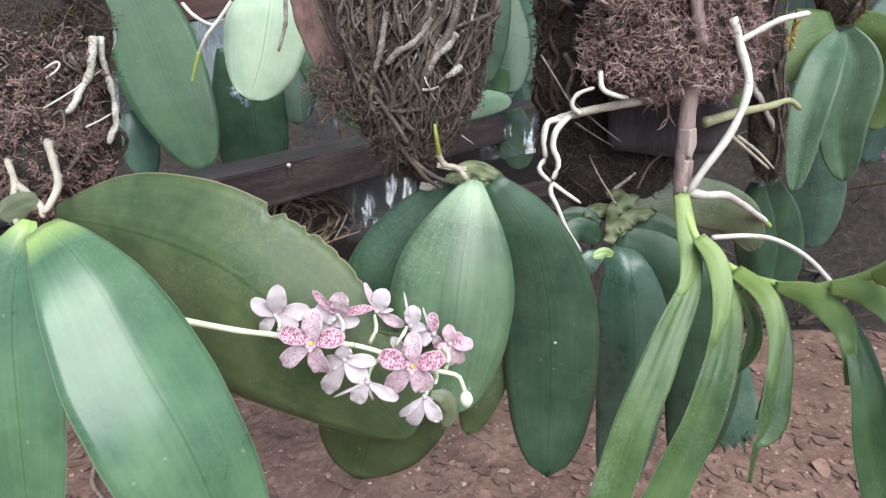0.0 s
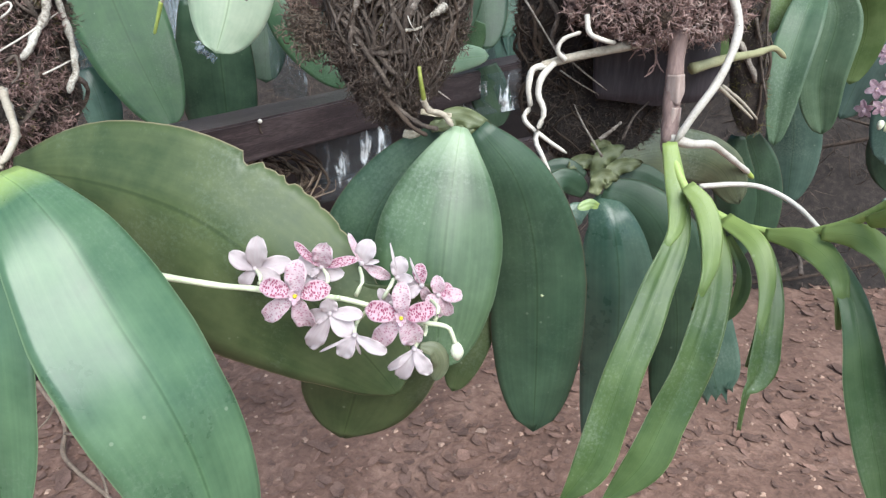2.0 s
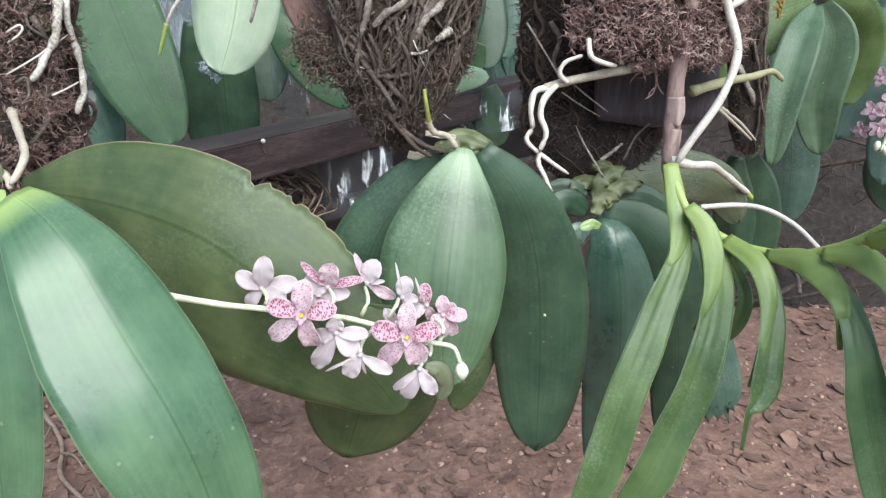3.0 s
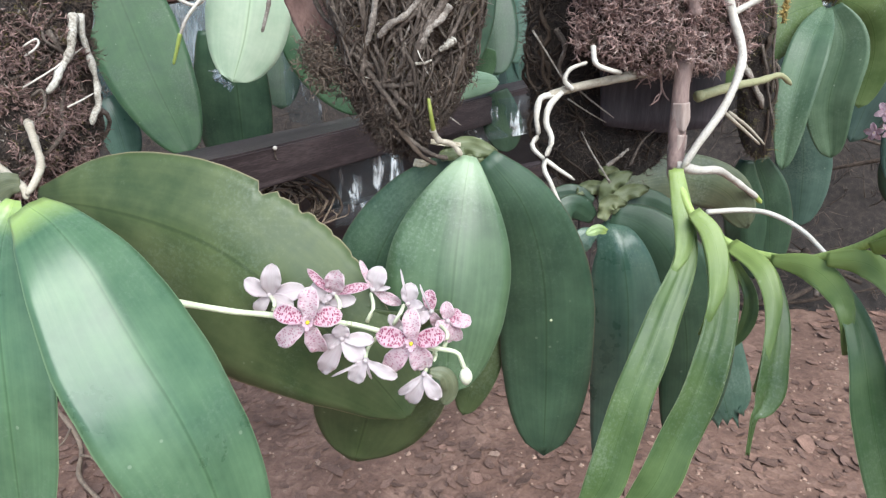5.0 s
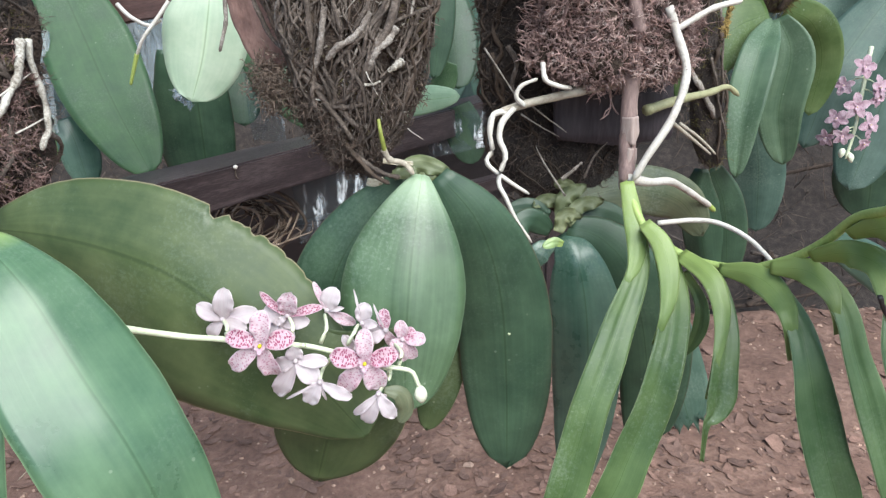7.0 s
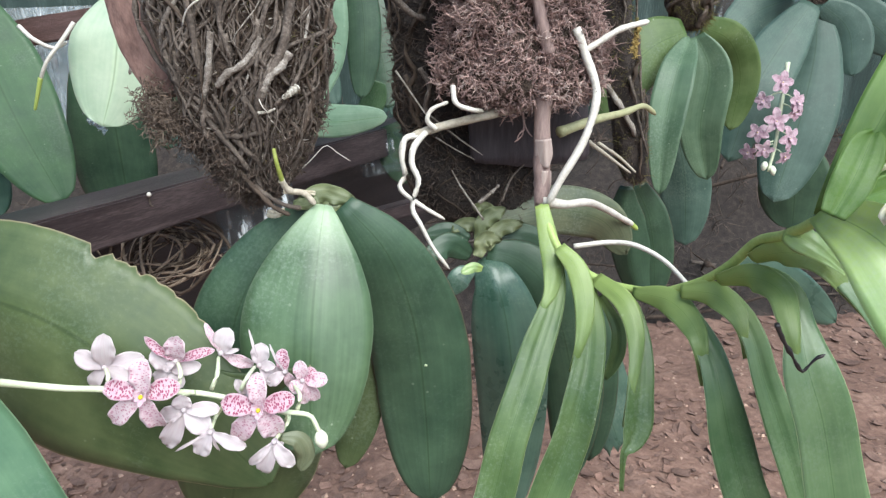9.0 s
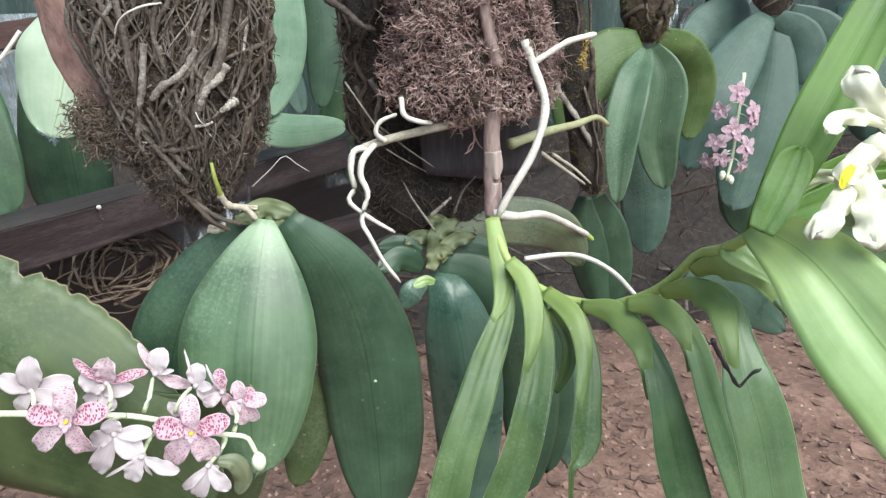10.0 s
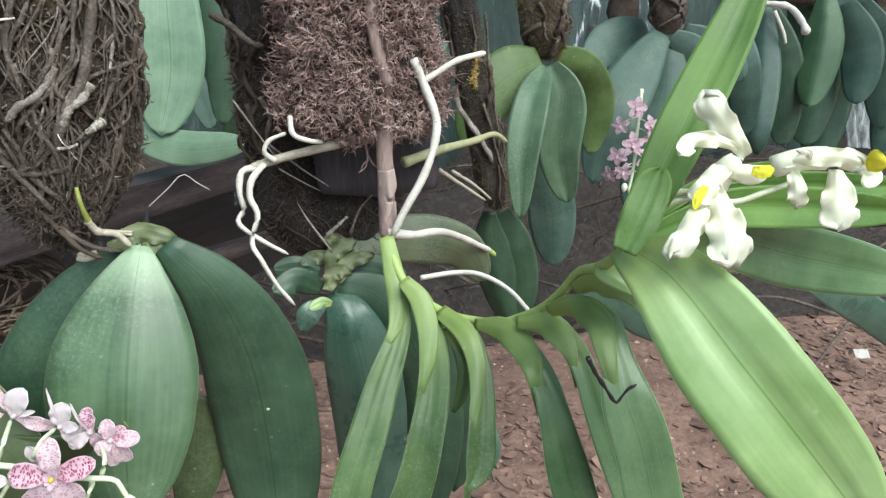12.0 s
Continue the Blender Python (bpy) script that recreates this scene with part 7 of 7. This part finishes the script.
tube(mount_b, "root", ROOT_PALE, [(0.0604, 0.6035, 1.1531), (0.0566, 0.599, 1.1332), (0.0527, 0.5975, 1.1171)], 0.0017, 0.0013, bulge=0.5, rough=0.3)
tube(mount_b, "root", ROOT_GREY, [(0.0551, 0.6, 1.1128), (0.0486, 0.5945, 1.0967), (0.0403, 0.591, 1.0826), (0.0273, 0.5875, 1.0707)], 0.0017, 0.0013, bulge=0.4, rough=0.3)
tube(mount_b, "root", ROOT_GREY, [(-0.0486, 0.5995, 1.1688), (-0.0677, 0.6284, 1.158), (-0.0723, 0.626, 1.1358), (-0.0636, 0.6234, 1.1214), (-0.0429, 0.595, 1.1125), (-0.0413, 0.597, 1.0899)], 0.003, 0.0022, bulge=0.4, rough=0.35)
tube(mount_b, "root", ROOT_GREY, [(-0.0788, 0.6285, 1.1501), (-0.0786, 0.6268, 1.1338), (-0.0743, 0.6244, 1.1206), (-0.0629, 0.6219, 1.0983), (-0.0392, 0.5955, 1.0872)], 0.0022, 0.0017, bulge=0.4, rough=0.35)
tube(mount_b, "root", ROOT_GREY, [(-0.0427, 0.5955, 1.1723), (-0.0412, 0.593, 1.1535), (-0.0368, 0.5905, 1.1401), (-0.0315, 0.589, 1.1297)], 0.0024, 0.0016, bulge=0.4, rough=0.3)
tube(mount_b, "root", ROOT_GREY, [(-0.017, 0.59, 1.0489), (0, 0.587, 1.0481), (0.0164, 0.589, 1.0511)], 0.0026, 0.0021, bulge=0.5, rough=0.4)
tube(mount_b, "root", ROOT_GREY, [(-0.0251, 0.5885, 1.0864), (-0.0266, 0.5905, 1.0675), (-0.0183, 0.589, 1.0526), (-0.0063, 0.589, 1.0357), (0.0021, 0.5935, 1.0192)], 0.0026, 0.0021, bulge=0.4, rough=0.35)
tube(mount_b, "root", ROOT_GREY, [(-0.0177, 0.587, 1.0803), (-0.0113, 0.5865, 1.0677), (-0.0081, 0.589, 1.0523)], 0.0017, 0.0017, bulge=0.4, rough=0.3)
tube(mount_b, "root", ROOT_GREY, [(0.0104, 0.587, 1.0649), (-0.0011, 0.587, 1.0546), (-0.0152, 0.5905, 1.0488)], 0.0017, 0.0017, bulge=0.4, rough=0.3)
tube(mount_b, "peeling_root", ROOT_WHITE, [(-0.0334, 0.588, 1.1297), (-0.029, 0.5835, 1.1382), (-0.0213, 0.5795, 1.145), (-0.0088, 0.579, 1.1502), (0.0037, 0.5825, 1.1524)], 0.0006, 0.0009, n=14, sides=6)
tube(mount_b, "peeling_root", ROOT_WHITE, [(-0.0609, 0.6142, 1.0563), (-0.0512, 0.612, 1.0547), (-0.0339, 0.595, 1.0554), (-0.0194, 0.589, 1.0531)], 0.0009, 0.0006, n=10, sides=6)
tube(mount_b, "peeling_root", ROOT_WHITE, [(0.0172, 0.582, 1.0772), (0.0199, 0.581, 1.0706), (0.0227, 0.584, 1.0663)], 0.0005, 0.0003, n=8, sides=5)
tube(mount_b, "root", LICHEN, [(0.0452, 0.5915, 1.0833), (0.0408, 0.587, 1.0802), (0.0342, 0.587, 1.0761)], 0.0034, 0.0017, bulge=0.5, rough=0.5)
tube(mount_b, "root", LICHEN, [(0.0154, 0.584, 1.0661), (0.0227, 0.584, 1.0667), (0.028, 0.587, 1.0687)], 0.0013, 0.0008, bulge=0.5, rough=0.4)
for a_, b_, c_ in (((-0.0702, 0.602, 1.1336), (-0.0165, 0.588, 1.1295), (0.0551, 0.602, 1.1242)), ((-0.057, 0.598, 1.1161), (-0.0042, 0.588, 1.1072), (0.0554, 0.606, 1.1099)), ((-0.0461, 0.596, 1.0827), (-0.01, 0.592, 1.074), (0.0249, 0.6, 1.0728)), ((-0.0632, 0.6, 1.1514), (0.003, 0.586, 1.1539), (0.0594, 0.602, 1.157))):
    tube(mount_b, "thread", ROOT_DARK, [a_, b_, c_], 0.0004, n=12, sides=5)
# lichened roots over the dark mount
tube(mount_a, "root", LICHEN, [(-0.3118, 0.6805, 1.0976), (-0.3103, 0.67, 1.0793), (-0.3096, 0.6615, 1.0671), (-0.3107, 0.6535, 1.0593), (-0.313, 0.644, 1.0512), (-0.315, 0.639, 1.0423), (-0.3215, 0.632, 1.0327)], 0.0045, 0.003, bulge=0.35, rough=0.3)
tube(mount_a, "root", LICHEN, [(-0.3112, 0.692, 1.0974), (-0.3092, 0.685, 1.0785), (-0.3077, 0.6865, 1.0653), (-0.3058, 0.6865, 1.0489), (-0.305, 0.6875, 1.0347), (-0.3035, 0.6825, 1.0215), (-0.3033, 0.68, 1.013), (-0.3034, 0.6695, 1.0059), (-0.304, 0.664, 0.9986)], 0.0032, 0.0032, bulge=0.35, rough=0.3)
tube(mount_a, "stick", ROOT_WHITE, [(-0.3092, 0.639, 1.0193), (-0.3037, 0.652, 1.0229), (-0.3044, 0.679, 1.0261)], 0.0009, 0.0008, n=8, sides=6)
tube(mount_a, "stick", ROOT_WHITE, [(-0.3355, 0.62, 1.0387), (-0.315, 0.6355, 1.0525), (-0.3078, 0.6795, 1.0682)], 0.0009, 0.0007, n=8, sides=6)
tube(mount_a, "root", LICHEN, [(-0.3328, 0.615, 1.0095), (-0.3284, 0.6105, 0.9998), (-0.3249, 0.6075, 0.988), (-0.3271, 0.613, 0.9683)], 0.0039, 0.0029, bulge=0.3, rough=0.25)
tube(mount_a, "root", ROOT_WHITE, [(-0.3336, 0.632, 1.0731), (-0.326, 0.6325, 1.0776), (-0.3221, 0.6345, 1.0793), (-0.321, 0.6345, 1.0758), (-0.3243, 0.6315, 1.0705), (-0.3334, 0.63, 1.0651)], 0.001, 0.001, n=20, sides=6)
tube(mount_a, "root", ROOT_GREY, [(-0.3304, 0.6245, 1.0317), (-0.322, 0.627, 1.0361), (-0.3205, 0.624, 1.0224), (-0.3267, 0.6195, 1.0135)], 0.0015, 0.001, bulge=0.4)

# wisps of moss below the padded plank
tube(mount_m, "moss_wisp", MOSS_PURPLE, [(0.2421, 0.722, 1.0427), (0.2442, 0.72, 1.0293), (0.2415, 0.718, 1.0186), (0.2339, 0.716, 1.0134)], 0.0014, 0.0006, bulge=0.6, rough=0.5, n=12, sides=5)
tube(mount_m, "moss_wisp", MOSS_PURPLE, [(0.2441, 0.72, 1.0304), (0.2477, 0.718, 1.0231), (0.2521, 0.716, 1.0179)], 0.0011, 0.0006, bulge=0.6, rough=0.5, n=10, sides=5)
tube(mount_m, "moss_wisp", MOSS_PURPLE, [(0.2431, 0.72, 1.0239), (0.2391, 0.718, 1.0208), (0.237, 0.716, 1.0156)], 0.0009, 0.0004, bulge=0.6, rough=0.5, n=10, sides=5)
tube(mount_m, "moss_wisp", MOSS_PURPLE, [(0.224, 0.715, 1.0557), (0.2267, 0.712, 1.0492), (0.229, 0.712, 1.0423)], 0.0011, 0.0005, bulge=0.5, n=8, sides=5)
# old stem showing through the moss
tube(plant_v, "old_stem", STEM_BROWN, [(0.2496, 0.71, 1.1873), (0.2498, 0.705, 1.1533), (0.2543, 0.7, 1.1261), (0.263, 0.7, 1.0956)], 0.0062, 0.0057, bulge=0.25, rough=0.12, sides=10, n=24)

# dead fern stalks and dry leaf mould on the bank
fuzz(brush, "dead_fern", FIBRE_DARK, mound_spots, 3200, 0.12, 0.003, rng, branch=2, curl=1.0)

# loose tufts and bark flakes on the root-wrapped slab
def clump(centres):
    def draw(rng):
        p = np.array(centres[rng.integers(len(centres))]) + rng.normal(size=3) * np.array((0.008, 0.005, 0.008))
        return p, unit(np.array((rng.normal() * 0.6, -0.7, rng.normal() * 0.6)))
    return draw


fuzz(mount_b, "moss", FIBRE, clump([(-0.0675, 0.605, 1.0702), (-0.0606, 0.6, 1.0665), (-0.0573, 0.602, 1.0566), (0.0346, 0.606, 1.0577), (0.0237, 0.606, 1.0455)]), 1200, 0.011, 0.0007, rng, branch=2, curl=1.3, patchy=0.0)
fuzz(mount_b, "moss", FIBRE_DARK, clump([(-0.0185, 0.602, 1.0333), (-0.0087, 0.606, 1.0198), (0.0032, 0.606, 1.0115), (0.0128, 0.606, 1.0259), (-0.0327, 0.6, 1.0466)]), 1500, 0.014, 0.0008, rng, branch=2, curl=1.3, patchy=0.0)
fuzz(mount_b, "bark_flake", ROOT_PALE, lump_spots((0.0031, 0.645, 1.3129), (0.0025, 0.62, 0.9896), 0.067, 0.047, 0.46, 5.0, v0=0.45, t0=math.pi, t1=2 * math.pi, power=2.4), 700, 0.007, 0.0012, rng, curl=0.9, patchy=0.5)
fuzz(mount_a, "bark_flake", ROOT_PALE, lump_spots((-0.4217, 0.76, 1.3221), (-0.3931, 0.66, 0.9293), 0.086, 0.072, 0.85, 2.0, v0=0.55, t0=math.pi, t1=2 * math.pi), 500, 0.008, 0.0011, rng, curl=0.9, patchy=0.5)
fuzz(mount_c, "bark_flake", ROOT_GREY, lump_spots((0.174, 0.885, 1.3238), (0.2203, 0.825, 0.8863), 0.080, 0.052, 0.8, 8.0, v0=0.4, t0=math.pi, t1=2 * math.pi), 500, 0.010, 0.0009, rng, curl=1.1, branch=1, patchy=0.3)
# paler coral-like branchlets in the purple moss
fuzz(mount_m, "moss", MOSS_PALE, lump_spots((0.227, 0.755, 1.3476), (0.2441, 0.73, 1.0463), 0.067, 0.033, 0.93, 13.0, v0=0.5, t0=math.pi, t1=2 * math.pi, rough=0.25), 650, 0.014, 0.0008, rng, branch=7, curl=1.3, patchy=0.95)
